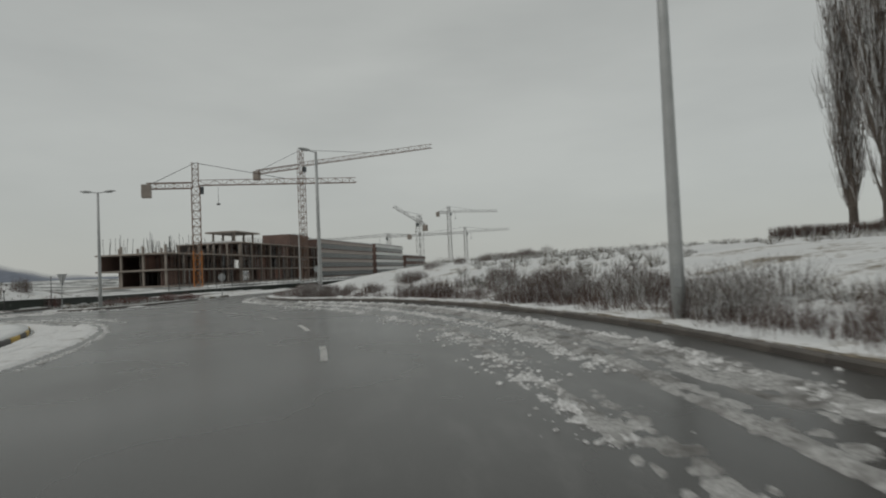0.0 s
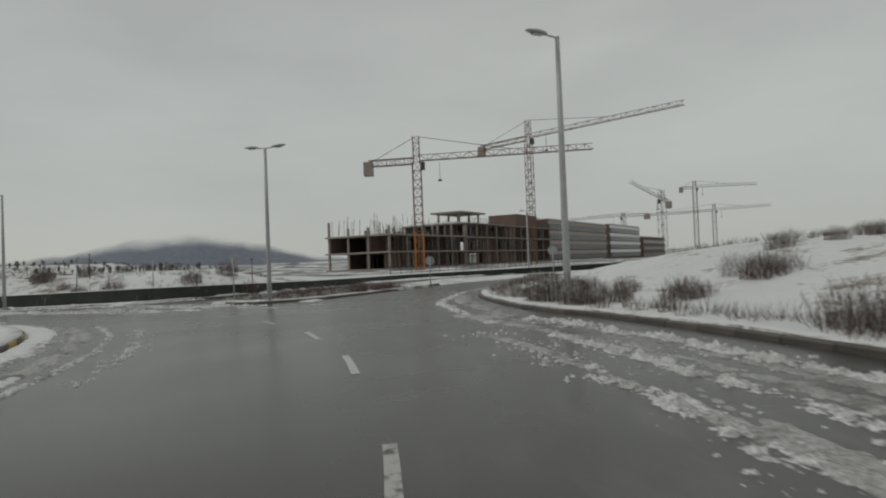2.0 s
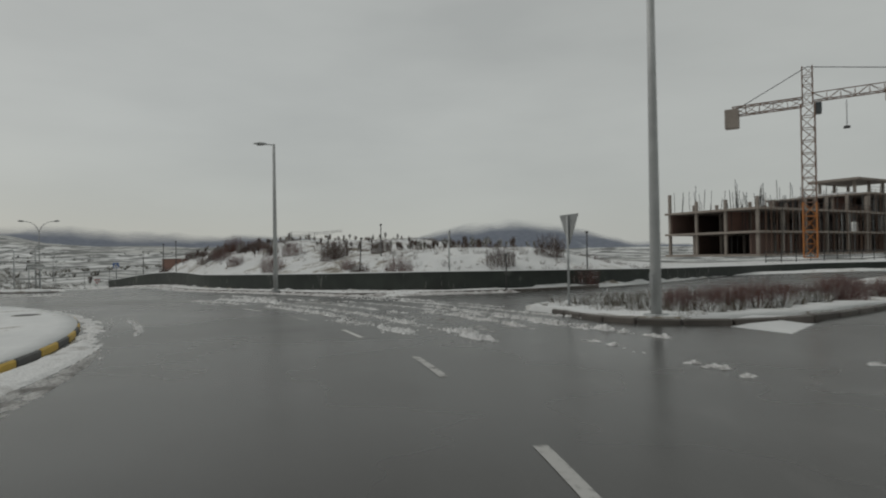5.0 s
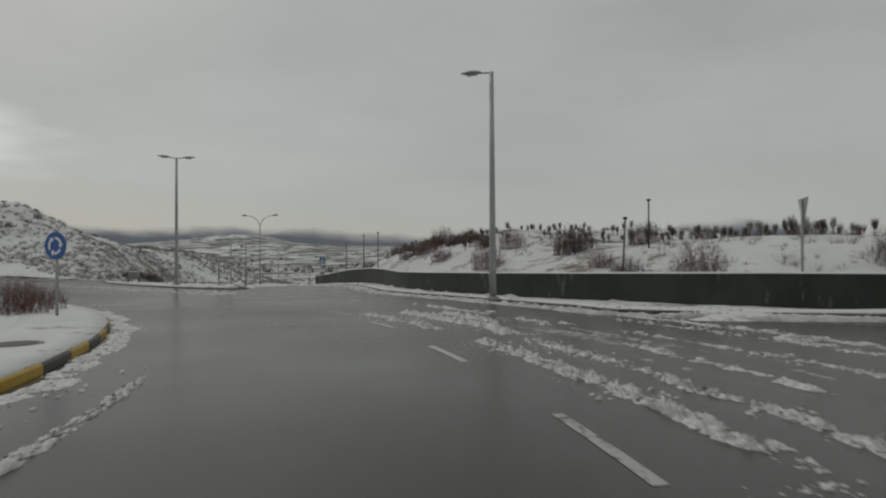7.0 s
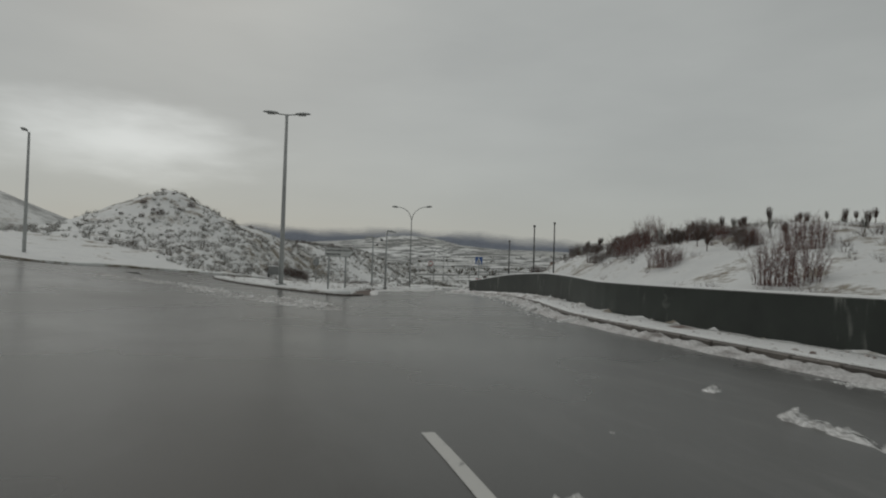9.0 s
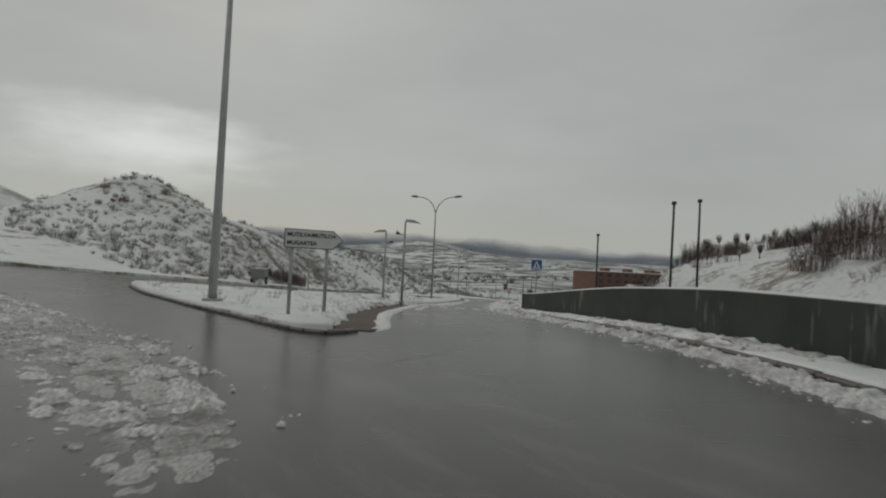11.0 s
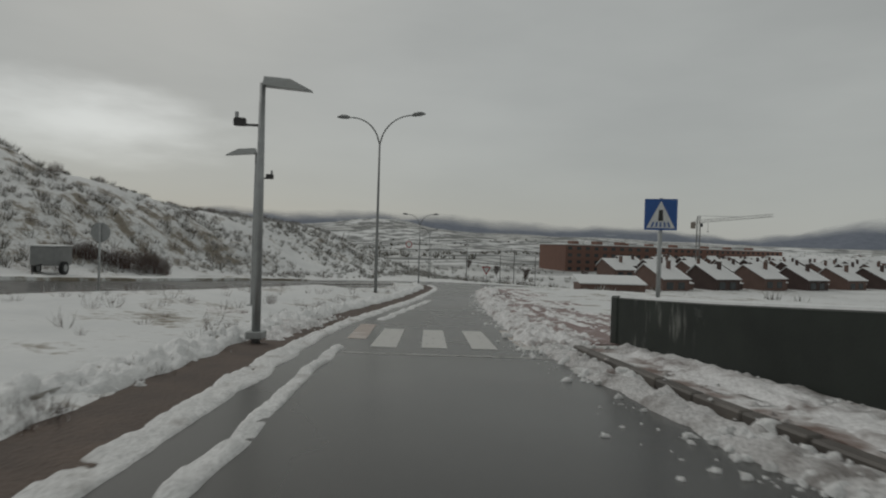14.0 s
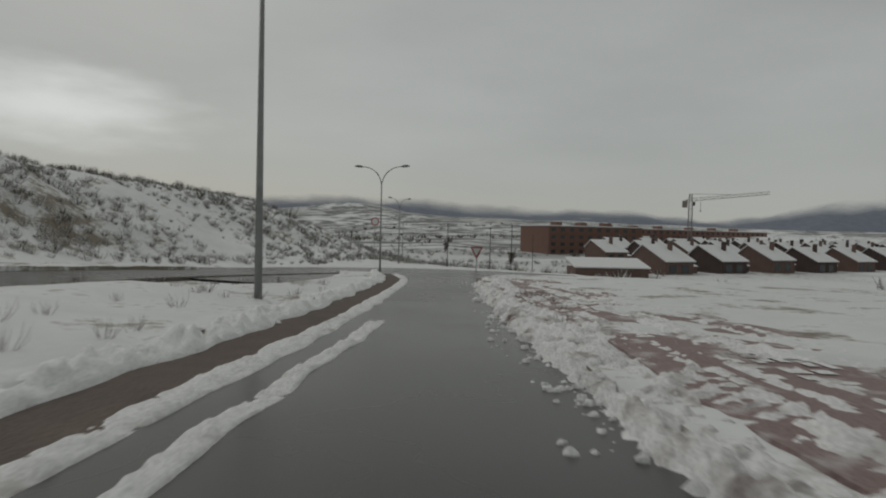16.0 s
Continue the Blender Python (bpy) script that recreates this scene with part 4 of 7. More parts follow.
# trodden snow between the exit road and its footpath, and slush on the footpath
RIM = np.array([p for p in ER if p[0] < -97.5])
snow_sheet("trodden_snow", RIM, 0.28, -1.7, 0.07, 0.13, TRODDEN, "trodden dirty snow heaped between the road and a footpath", 211, -0.55, (0.45, 1.4), cols=50, step=0.1, fade=0.16, fine=1.0)
snow_sheet("trodden_snow", RED, 1.9, -2.0, 0.04, 0.06, TRODDEN, "patches of trodden slush on a reddish footpath", 212, 0.30, (0.14, 2.2), cols=56, fade=0.12, fine=0.7, level=lambda x, y: float(road_level(x, y)) + 0.165)
PAVE_W = np.array([p for p in pave_line if p[0] < -76])
snow_sheet("trodden_snow", PAVE_W, -0.15, -1.7, 0.03, 0.07, TRODDEN, "trodden muddy snow on the pavement beside a dark wall", 213, -0.25, (0.35, 1.6), cols=26, fade=0.12, fine=0.7, level=lambda x, y: float(road_level(x, y)) + 0.14)
snow_sheet("snow_apron", arc(R_IN + 0.1, 10, 56, 0.5), 0.0, -2.0, 0.03, 0.03, SLUSH, "flat snow lying in the gutter round the middle island", 208, -0.62, (0.15, 1.8), fade=0.12)
snow_sheet("snow_apron", arc(R_IN + 0.1, 52, 92, 0.5), 0.0, -np.interp(np.linspace(52, 92, len(arc(R_IN + 0.1, 52, 92, 0.5))), [52, 60, 75, 92], [2.0, 2.1, 1.7, 0.75]), 0.025, 0.03, DIRTSLUSH, "wet grey slush lying in the gutter round the middle island", 201, -0.14, (0.10, 2.2), fade=0.10)
snow_sheet("snow_apron", arc(R_IN + 0.1, 12, 92, 0.5), 0.02, -0.95, 0.035, 0.03, SLUSH, "flat dirty snow lying against the painted kerb", 207, -0.6, (0.2, 1.8), cols=14, fade=0.2)
snow_sheet("slush_sheet", arc(47.25, 8, 62, 0.5), 1.45, -1.5, 0.020, 0.055, DIRTSLUSH, "dirty slush drawn out between wheel tracks beside the kerb", 202, -0.02, (0.10, 2.3), cols=40)
snow_sheet("slush_sheet", arc(45.6, 14, 56, 0.5), 0.5, -0.6, 0.015, 0.04, DIRTSLUSH, "thin broken slush along the edge of a lane", 203, 0.12, (0.14, 2.6), cols=18)
snow_sheet("slush_sheet", arc(44.6, 84, 120, 0.5), 2.4, -2.2, 0.016, 0.05, DIRTSLUSH, "broken slush drawn out by wheels over the outer lanes", 204, 0.42, (0.22, 2.2), cols=60)
snow_sheet("slush_sheet", arc(45.4, 135, 165, 0.5), 1.5, -1.7, 0.02, 0.06, DIRTSLUSH, "broken wet slush across the lane", 205, 0.12, (0.35, 1.5), cols=42)
FLARE_IN = offset(smooth_line(E_KERB[84:118], 0.5), 0.9)
snow_sheet("slush_sheet", FLARE_IN, 0.8, -0.75, 0.02, 0.05, DIRTSLUSH, "slush drawn round the corner along the kerb", 206, -0.05, (0.15, 2.2), cols=20)

# loose clods of snow and ice thrown off the ridges
def clods(name, line, width, count, size, seed, mat, label, dz=0.0, sink=False):
    r = random.Random(seed)
    d = np.r_[0, np.cumsum(np.hypot(*np.diff(line, axis=0).T))]
    n = side_of(line)
    v, f = [], []
    for _ in range(count):
        s = r.uniform(0, d[-1])
        if noise.noise((s * 0.35, seed, 0.0)) + 0.5 * noise.noise((s * 1.6, seed, 3.0)) < 0.0:
            continue
        x, y = np.interp(s, d, line[:, 0]), np.interp(s, d, line[:, 1])
        g = r.gauss(0, width * 0.45)
        q = np.array([np.interp(s, d, n[:, 0]), np.interp(s, d, n[:, 1])]) * g
        x, y = x + q[0], y + q[1]
        k = size * (0.25 + 1.1 * r.random() ** 2.6)
        rest = dz * max(0.0, 1 - (g / (0.5 * width)) ** 2) if sink else dz
        z = float(road_level(x, y)) + rest + k * 0.15
        b = len(v)
        a = r.uniform(0, 6.28)
        for i in range(6):
            t = a + i * 1.047
            w = k * r.uniform(0.6, 1.25)
            v.append((x + w * math.cos(t), y + w * math.sin(t), z - k * r.uniform(0.2, 0.5)))
        for i in range(6):
            t = a + i * 1.047 + r.uniform(-0.4, 0.4)
            w = k * r.uniform(0.3, 0.85)
            v.append((x + w * math.cos(t), y + w * math.sin(t), z + k * r.uniform(0.1, 0.5)))
        v.append((x + k * r.uniform(-0.3, 0.3), y + k * r.uniform(-0.3, 0.3), z + k * r.uniform(0.35, 0.7)))
        for i in range(6):
            j = (i + 1) % 6
            f += [(b + i, b + j, b + 6 + j), (b + i, b + 6 + j, b + 6 + i), (b + 6 + i, b + 6 + j, b + 12)]
    return tagged(mesh_ob(name, v, f, mat, None, True), label, "snow clods", kind="stuff")


for r, a0, a1, w, h, g, sd in SLUSHES:
    if sd not in (71, 72, 73, 91):
        clods("snow_clods", arc(r, a0, a1, 0.5), w * 1.25, int(abs(a1 - a0) * r * 0.0175 * 40), 0.045, sd + 100, MELT, "loose clods of wet snow on the asphalt", 0.01)
clods("snow_clods", offset(smooth_line(NW_KERB[10:], 0.5), -0.75), 1.3, 1100, 0.06, 306, DIRTY, "trodden clods of dirty snow on the pavement", 0.15)
clods("snow_clods", arc(R_IN + 0.8, 20, 170, 0.5), 0.7, 1300, 0.04, 301, MELT, "loose clods of wet snow along the kerb", 0.01)
clods("snow_clods", offset(ER, -0.35), 0.85, 9000, 0.075, 302, SLUSH, "clods of ploughed snow along the road's edge", 0.07, True)
clods("snow_clods", offset(ER, -0.30), 0.7, 900, 0.17, 309, SLUSH, "large clods of ploughed snow along the road's edge", 0.05, True)
clods("snow_clods", offset(ER, 0.35), 0.45, 500, 0.05, 303, SLUSH, "small clods of snow on the asphalt", 0.0)
clods("snow_clods", offset(ER[34:], -1.05), 0.8, 3500, 0.05, 307, SLUSH, "trodden clods of snow beside the road", 0.15, True)
clods("snow_clods", offset(EL, 0.60), 0.28, 700, 0.06, 304, PURESNOW, "clods of snow along the soil edge", 0.03)
clods("snow_clods", offset(far_foot, 0.5), 0.6, 500, 0.06, 305, SLUSH, "shovelled clods of snow by the wall", 0.16)

# lane marks
marks = new("road_marking")
tagged(marks, "worn white lane dashes on wet asphalt", "road marking", kind="structure")
for a in (29.2, 36.7, 44.1, 51.6, 58.4, 66.0, 73.4, 80.6, 87.8, 95.2, 102.6, 110.2, 116.4):
    ribbon("dash", arc(float(np.interp(a, [30, 40, 60, 80, 90, 105, 117], [42.9, 42.8, 42.3, 41.8, 41.35, 41.3, 42.0])), a - 1.35, a + 1.35, 0.4), 0.06, 0.06, 0.0165, LINE if a > 34 and a not in (44.1, 73.4, 80.6, 95.2) else FAINT, marks)

zebra = new("zebra_crossing")
tagged(zebra, "worn white zebra crossing stripes across the exit road", "zebra crossing", kind="structure")
z_dir = np.array([-0.984, -0.178])
z_side = np.array([-z_dir[1], z_dir[0]])
for k in range(5):
    c = np.array([-98.45, 25.73]) - z_side * (k - 1.0) * 1.02 + z_dir * 0.06 * k
    ribbon("stripe", smooth_line([c, c + z_dir * 4.0], 0.5), 0.26, 0.26, 0.0105, LINE, zebra)
for pts in ([(-99.4, 23.83), (-103.1, 23.06)], [(-99.6, 27.58), (-103.3, 26.88)]):
    tagged(ribbon("tactile_paving", smooth_line(pts, 0.5), 0.21, 0.21, 0.0110, PINKPAVE, cols=2), "pale pinkish paving strip at the end of the zebra crossing", "paving", kind="structure")
cross_path = smooth_line([(-101.75, 20.95), (-102.0, 20.3), (-103.6, 17.3), (-104.6, 14.4), (-105.0, 12.6)], 0.35)
tagged(ribbon("pavement", cross_path, 1.6, 1.6, 0.075, DIRTY, cols=12, rough=0.04, seed=91), "trodden slushy footpath across the snowy median", "footpath", kind="structure")
snow_sheet("trodden_snow", cross_path, 1.9, -1.9, 0.05, 0.06, TRODDEN, "trodden slush over the footpath across the median", 214, -0.22, (0.8, 0.9), cols=40, fade=0.2, fine=0.9, level=lambda x, y: float(road_level(x, y)) + 0.075)
kerb_gap = np.array([p for p in EXIT_LEFT if -104.6 < p[0] < -96.4])
snow_sheet("trodden_snow", kerb_gap, 1.5, -0.42, 0.055, 0.09, TRODDEN, "trodden muddy slush where a footpath meets the road", 215, -0.02, (0.6, 1.4), cols=36, step=0.08, fade=0.14, fine=1.0, level=lambda x, y: float(road_level(x, y)) + 0.02)
clods("snow_clods", offset(kerb_gap, 0.2), 0.9, 500, 0.05, 308, SLUSH, "trodden clods of snow where a footpath meets the road", 0.15)
c = np.array([-97.5, 26.2])
ribbon("stop_line", smooth_line([c - z_side * 2.2, c + z_side * 2.0], 0.5), 0.06, 0.06, 0.0105, FAINT, zebra)

# manhole cover on the middle island
mh = thing("manhole_cover", (-43.1, 32.3, float(road_level(-43.1, 32.3)) + 0.185), 0, "round dark iron manhole cover sunk in the snow", "manhole cover")
bm = bmesh.new()
add_tube(bm, [(0, 0, -0.12), (0, 0, 0.0)], 0.36, 24)
part("cover", bm, DARKSTEEL, mh)
bm = bmesh.new()
add_tube(bm, [(0, 0, -0.14), (0, 0, -0.008)], 0.44, 24)
part("frame", bm, CONCRETE, mh)

# kerb stones
def kerb_mesh(name, length, mat):
    bm = bmesh.new()
    add_box(bm, -length / 2, -0.10, -0.30, length / 2, 0.10, 0.0, 0.025)
    me = bpy.data.meshes.new(name)
    bmesh.ops.recalc_face_normals(bm, faces=bm.faces[:])
    bm.to_mesh(me)
    bm.free()
    me.materials.append(mat)
    return me


def kerb_along(line, meshes, pitch, top, parent, lo=0, hi=10**6):
    pts = smooth_line(line, pitch)
    for i in range(lo, min(hi, len(pts) - 1)):
        a, b = pts[i], pts[i + 1]
        za, zb = float(road_level(*a)), float(road_level(*b))
        ob = new("kerbstone", meshes[i % len(meshes)])
        d = b - a
        ln = math.hypot(*d)
        ob.matrix_world = pose((a[0] + b[0]) / 2, (a[1] + b[1]) / 2, (za + zb) / 2 + top + random.uniform(-0.008, 0.008), 0, -math.degrees(math.atan2(zb - za, ln)) + random.uniform(-0.3, 0.3), math.degrees(math.atan2(d[1], d[0])) + random.uniform(-0.5, 0.5))
        ob.parent = parent


YK, BK, CK = kerb_mesh("kerb_yellow", 1.36, YELLOW), kerb_mesh("kerb_black", 1.36, BLACKP), kerb_mesh("kerb_grey", 0.985, CONCRETE)
WETK = mottled("wet_kerb", (0.06, 0.052, 0.046), (0.13, 0.115, 0.10), 2.0, 0.55, bump=0.4, vary=0.2)
DK = kerb_mesh("kerb_wet", 0.985, WETK)
isle_kerb = tagged(new("kerb"), "roundabout kerb painted in yellow and black blocks", "kerb", kind="structure")
kerb_along(arc(R_IN, 20, 172, 1.0), [YK, BK], 1.38, 0.15, isle_kerb)
outer_kerb = tagged(new("kerb"), "wet concrete kerb along the snowy verge", "kerb", kind="structure")
kerb_along(E_KERB, [DK], 1.0, 0.12, outer_kerb, 20, 190)
pave_kerb = tagged(new("kerb"), "wet concrete kerb along the pavement", "kerb", kind="structure")
kerb_along(NW_KERB, [DK], 1.0, 0.14, pave_kerb)
isle_kerbs = tagged(new("kerb"), "wet concrete kerb round a traffic island", "kerb", kind="structure")
kerb_along(W_KERB, [kerb_mesh("kerb_short", 0.49, WETK)], 0.5, 0.095, isle_kerbs)
kerb_along(N_ISLE, [DK], 1.0, 0.14, isle_kerbs)
kerb_along(ENTRY_N, [DK], 1.0, 0.05, isle_kerbs, 0, 50)

# ---- street lamps ----
def lamp_head(parent, z, ang, reach=0.55):
    """A flat luminaire on a short arm, with its glass below."""
    c, s = math.cos(radians(ang)), math.sin(radians(ang))
    bm = bmesh.new()
    add_tube(bm, [(0, 0, z - 0.04), (c * reach, s * reach, z + 0.02)], 0.035, 8)
    arm = part("arm", bm, LAMPGREY, parent)
    bm = bmesh.new()
    secs = [(0.0, 0.07, 0.05), (0.12, 0.15, 0.09), (0.45, 0.19, 0.11), (0.75, 0.12, 0.07), (0.86, 0.03, 0.02)]
    rings = []
    for d, w, h in secs:
        ring = []
        for k in range(10):
            a = 2 * math.pi * k / 10
            o, u = w * math.cos(a), h * math.sin(a) * (1.0 if math.sin(a) > 0 else 0.45)
            ring.append(bm.verts.new((c * (reach - 0.1 + d) - s * o, s * (reach - 0.1 + d) + c * o, z + 0.03 + u + 0.06 * d)))
        rings.append(ring)
    for r0, r1 in zip(rings, rings[1:]):
        for k in range(10):
            bm.faces.new((r0[k], r0[(k + 1) % 10], r1[(k + 1) % 10], r1[k]))
    bm.faces.new(rings[0])
    bm.faces.new(rings[-1])
    head = part("lamp_head", bm, LAMPGREY, parent, "grey flat lamp head", True)
    bm = bmesh.new()
    add_box(bm, -0.22, -0.11, -0.035, 0.22, 0.11, 0.0, 0.02)
    bm.transform(pose(c * (reach + 0.28), s * (reach + 0.28), z + 0.0, 0, 0, ang))
    part("glass", bm, LENS, head, "pale lamp glass")


def street_lamp(at, height, heads, label, group, wide=0.13):
    ob = thing("street_lamp", at, 0, label, "street lamp", group)
    bm = bmesh.new()
    add_tube(bm, [(0, 0, -0.2), (0, 0, 1.2), (0, 0, height * 0.6), (0, 0, height)], [wide, wide, wide * 0.8, wide * 0.62], 12)
    part("pole", bm, LAMPGREY, ob, smooth=True)
    bm = bmesh.new()
    add_box(bm, -0.22, -0.22, -0.1, 0.22, 0.22, 0.03, 0.02)
    part("base_plate", bm, GALV, ob)
    bm = bmesh.new()
    add_box(bm, -0.07, -wide - 0.012, 0.6, 0.07, -wide + 0.03, 1.0, 0.01)
    part("service_door", bm, GALV, ob)
    for ang in heads:
        lamp_head(ob, height, ang)
    return ob


def on_ground(x, y, dz=0.0):
    return (x, y, ground_at(x, y) + dz)


street_lamp((-9.6, 45.9, 0.95), 9.35, [243], "tall grey single-arm street lamp beside a snowy verge", "street lamps of the roundabout")
street_lamp((-55.64, 42.42, 0.15), 8.75, [240], "tall grey single-arm street lamp on the pavement by the wall", "street lamps of the roundabout")
street_lamp((10.4, 23.4, 1.3), 9.2, [208], "tall grey single-arm street lamp beside snowy weeds", "street lamps of the roundabout")
street_lamp((-29.4, 47.75, 0.62), 8.8, [205, 25], "tall grey twin-headed street lamp on a traffic island", "street lamps of the roundabout")
street_lamp((-79.1, 22.0, -0.2), 9.45, [290, 110], "tall grey twin-headed street lamp on a snowy traffic island", "street lamps of the roundabout")
street_lamp((-85.1, -1.2, float(road_level(-85.1, -1.2)) + 0.15), 8.8, [25], "tall grey single-arm street lamp across the roundabout", "street lamps of the roundabout")
street_lamp((-46.5, 106, ground_at(-46.5, 106)), 8.8, [180, 0], "grey twin-headed street lamp on the way to the building site", "street lamps of the roundabout")


def fork_lamp(at, label):
    """A slim post that forks into two curved arms."""
    ob = thing("street_lamp", at, 0, label, "street lamp", "forked street lamps along the exit road")
    bm = bmesh.new()
    add_tube(bm, [(0, 0, -0.2), (0, 0, 1.0), (0, 0, 8.4)], [0.095, 0.09, 0.05], 12)
    part("pole", bm, LAMPDARK, ob, smooth=True)
    bm = bmesh.new()
    add_box(bm, -0.18, -0.18, -0.1, 0.18, 0.18, 0.03, 0.02)
    part("base_plate", bm, GALV, ob)
    for sgn in (1, -1):
        bm = bmesh.new()
        pts = [(0, 0.02 * sgn, 8.3)] + [(0, sgn * (0.06 + 1.85 * (k / 9) ** 1.35), 8.35 + 1.45 * math.sin(math.pi / 2 * (k / 9) ** 0.8)) for k in range(1, 10)]
        add_tube(bm, pts, [0.045] * 4 + [0.036] * 6, 8)
        arm = part("arm", bm, LAMPDARK, ob, smooth=True)
        bm = bmesh.new()
        add_tube(bm, [(0, sgn * 1.85, 9.79), (0, sgn * 2.0, 9.83), (0, sgn * 2.35, 9.86), (0, sgn * 2.62, 9.85)], [0.05, 0.11, 0.12, 0.04], 10)
        part("lamp_head", bm, LAMPDARK, arm, "slim grey lamp head", True)
    return ob


F1 = fork_lamp((-119.4, 18.8, -2.15), "slim grey street lamp with two curved arms on the snowy median")
F1.matrix_world = pose(-119.4, 18.8, -2.15, 0, 0, -8)
for x, y, turn in ((-142.6, 16.6, -8), (-167.6, 13.0, 60), (-205, 6.5, 30)):
    copy_thing(F1, pose(x, y, ground_at(x, y), 0, 0, turn) @ Matrix.Scale(0.68, 4))


def camera_lamp(at, rz, label, flip=1):
    """A short lamp post with a wedge head and a small camera bracket."""
    ob = thing("street_lamp", at, rz, label, "street lamp", "short lamp posts at the crossing")
    bm = bmesh.new()
    add_tube(bm, [(0, 0, -0.3), (0, 0, 2.4), (0, 0, 4.75)], [0.085, 0.075, 0.055], 10)
    part("pole", bm, GALV, ob, smooth=True)
    bm = bmesh.new()
    add_box(bm, -0.16, -0.16, -0.1, 0.16, 0.16, 0.04, 0.015)
    part("base_plate", bm, GALV, ob)
    bm = bmesh.new()
    vs = [bm.verts.new(v) for v in ((0.02, -0.13, 4.70), (0.02, 0.13, 4.70), (0.95, 0.10, 4.62), (0.95, -0.10, 4.62), (0.05, -0.10, 4.86), (0.05, 0.10, 4.86), (0.55, 0.12, 4.82), (0.55, -0.12, 4.82))]
    for f in ((0, 3, 2, 1), (4, 5, 6, 7), (0, 1, 5, 4), (3, 7, 6, 2), (0, 4, 7, 3), (1, 2, 6, 5)):
        bm.faces.new([vs[i] for i in f])
    part("lamp_head", bm, LAMPGREY, ob, "wedge-shaped grey lamp head")
    bm = bmesh.new()
    add_tube(bm, [(-0.02, 0, 3.95), (-0.34, 0, 3.95)], 0.025, 8)
    bracket = part("bracket", bm, DARKSTEEL, ob)
    bm = bmesh.new()
    add_box(bm, -0.52, -0.06, 3.93, -0.30, 0.06, 4.08, 0.015)
    part("camera_box", bm, DARKSTEEL, bracket, "small dark camera box")
    bm = bmesh.new()
    add_box(bm, -0.50, -0.03, 4.08, -0.44, 0.03, 4.20, 0.01)
    part("fin", bm, GALV, bracket)
    ob.scale.x = flip
    return ob


camera_lamp((-97.4, 22.45, -1.08), 100, "short galvanised lamp post with a camera bracket on the snow")
camera_lamp((-104.3, 19.0, -1.36), -80, "short galvanised lamp post with a camera bracket on the snow")


# ---- traffic signs ----
def disc(bm, r, y, sides=28, z=0.0):
    vs = [bm.verts.new((r * math.cos(2 * math.pi * k / sides), y, z + r * math.sin(2 * math.pi * k / sides))) for k in range(sides)]
    return bm.faces.new(vs)


def plate(name, outline, y0, y1, mat, parent, label=""):
    """A flat plate with thickness from an outline in the x-z plane."""
    bm = bmesh.new()
    a = [bm.verts.new((x, y0, z)) for x, z in outline]
    b = [bm.verts.new((x, y1, z)) for x, z in outline]
    bm.faces.new(a)
    bm.faces.new(b[::-1])
    for k in range(len(a)):
        bm.faces.new((a[k], b[k], b[(k + 1) % len(a)], a[(k + 1) % len(a)]))
    return part(name, bm, mat, parent, label)


def post(parent, x, top, r=0.038, mat=None, y=0.045):
    bm = bmesh.new()
    add_tube(bm, [(x, y, -0.25), (x, y, top)], r, 10)
    return part("post", bm, mat or GALV, parent, smooth=True)


def circle(r, n=28, cx=0.0, cz=0.0):
    return [(cx + r * math.cos(2 * math.pi * k / n), cz + r * math.sin(2 * math.pi * k / n)) for k in range(n)]


# round blue roundabout sign
s = thing("roundabout_sign", (-50.1, 29.15, 0.22), 68, "round blue roundabout sign with white arrows on a steel post", "traffic sign")
post(s, 0, 2.05)
face = plate("sign_plate", [(x, z + 1.75) for x, z in circle(0.36)], -0.012, 0.012, SIGNBLUE, s, "round blue plate")
for k in range(3):
    a0 = radians(90 + 120 * k)
    arcs = [a0 - radians(78) * j / 8 for j in range(9)]
    out = [(0.235 * math.cos(a), 1.75 + 0.235 * math.sin(a)) for a in arcs]
    inn = [(0.165 * math.cos(a), 1.75 + 0.165 * math.sin(a)) for a in arcs]
    e = arcs[-1]
    tip = [(0.285 * math.cos(e), 1.75 + 0.285 * math.sin(e)), (0.20 * math.cos(e - 0.5), 1.75 + 0.20 * math.sin(e - 0.5)), (0.115 * math.cos(e), 1.75 + 0.115 * math.sin(e))]
    plate("arrow", out + tip + inn[::-1], -0.018, -0.0125, SIGNWHITE, face, "white arrow")


s.scale = (1.1, 1.1, 1.08)


def yield_sign(at, rz, height, label):
    ob = thing("yield_sign", at, rz, label, "traffic sign", "yield signs")
    post(ob, 0, height - 0.05)
    w, h = 0.55, 0.95
    tri = [(-w, height), (w, height), (0.03, height - h), (-0.03, height - h)]
    face = plate("sign_plate", tri, -0.010, 0.012, SIGNBACK, ob, "grey metal triangle")
    mid = height - h * 0.36
    small = [(x * 0.97, mid + (z - mid) * 0.97) for x, z in tri]
    plate("border", small, -0.0135, -0.0105, SIGNRED, face, "red border")
    small = [(x * 0.66, mid + (z - mid) * 0.66) for x, z in tri]
    plate("field", small, -0.017, -0.014, SIGNWHITE, face, "white field")
    bm = bmesh.new()
    add_box(bm, -0.16, 0.012, height - 0.22, 0.16, 0.03, height - 0.17, 0.004)
    part("clamp", bm, GALV, face)
    return ob


yield_sign((-33.9, 48.4, 0.55), 176, 2.78, "triangular yield sign seen from its grey back on an island")
yield_sign((-51.0, 51.8, ground_at(-51.0, 51.8)), 160, 3.55 - ground_at(-51.0, 51.8), "triangular yield sign standing behind the dark wall")

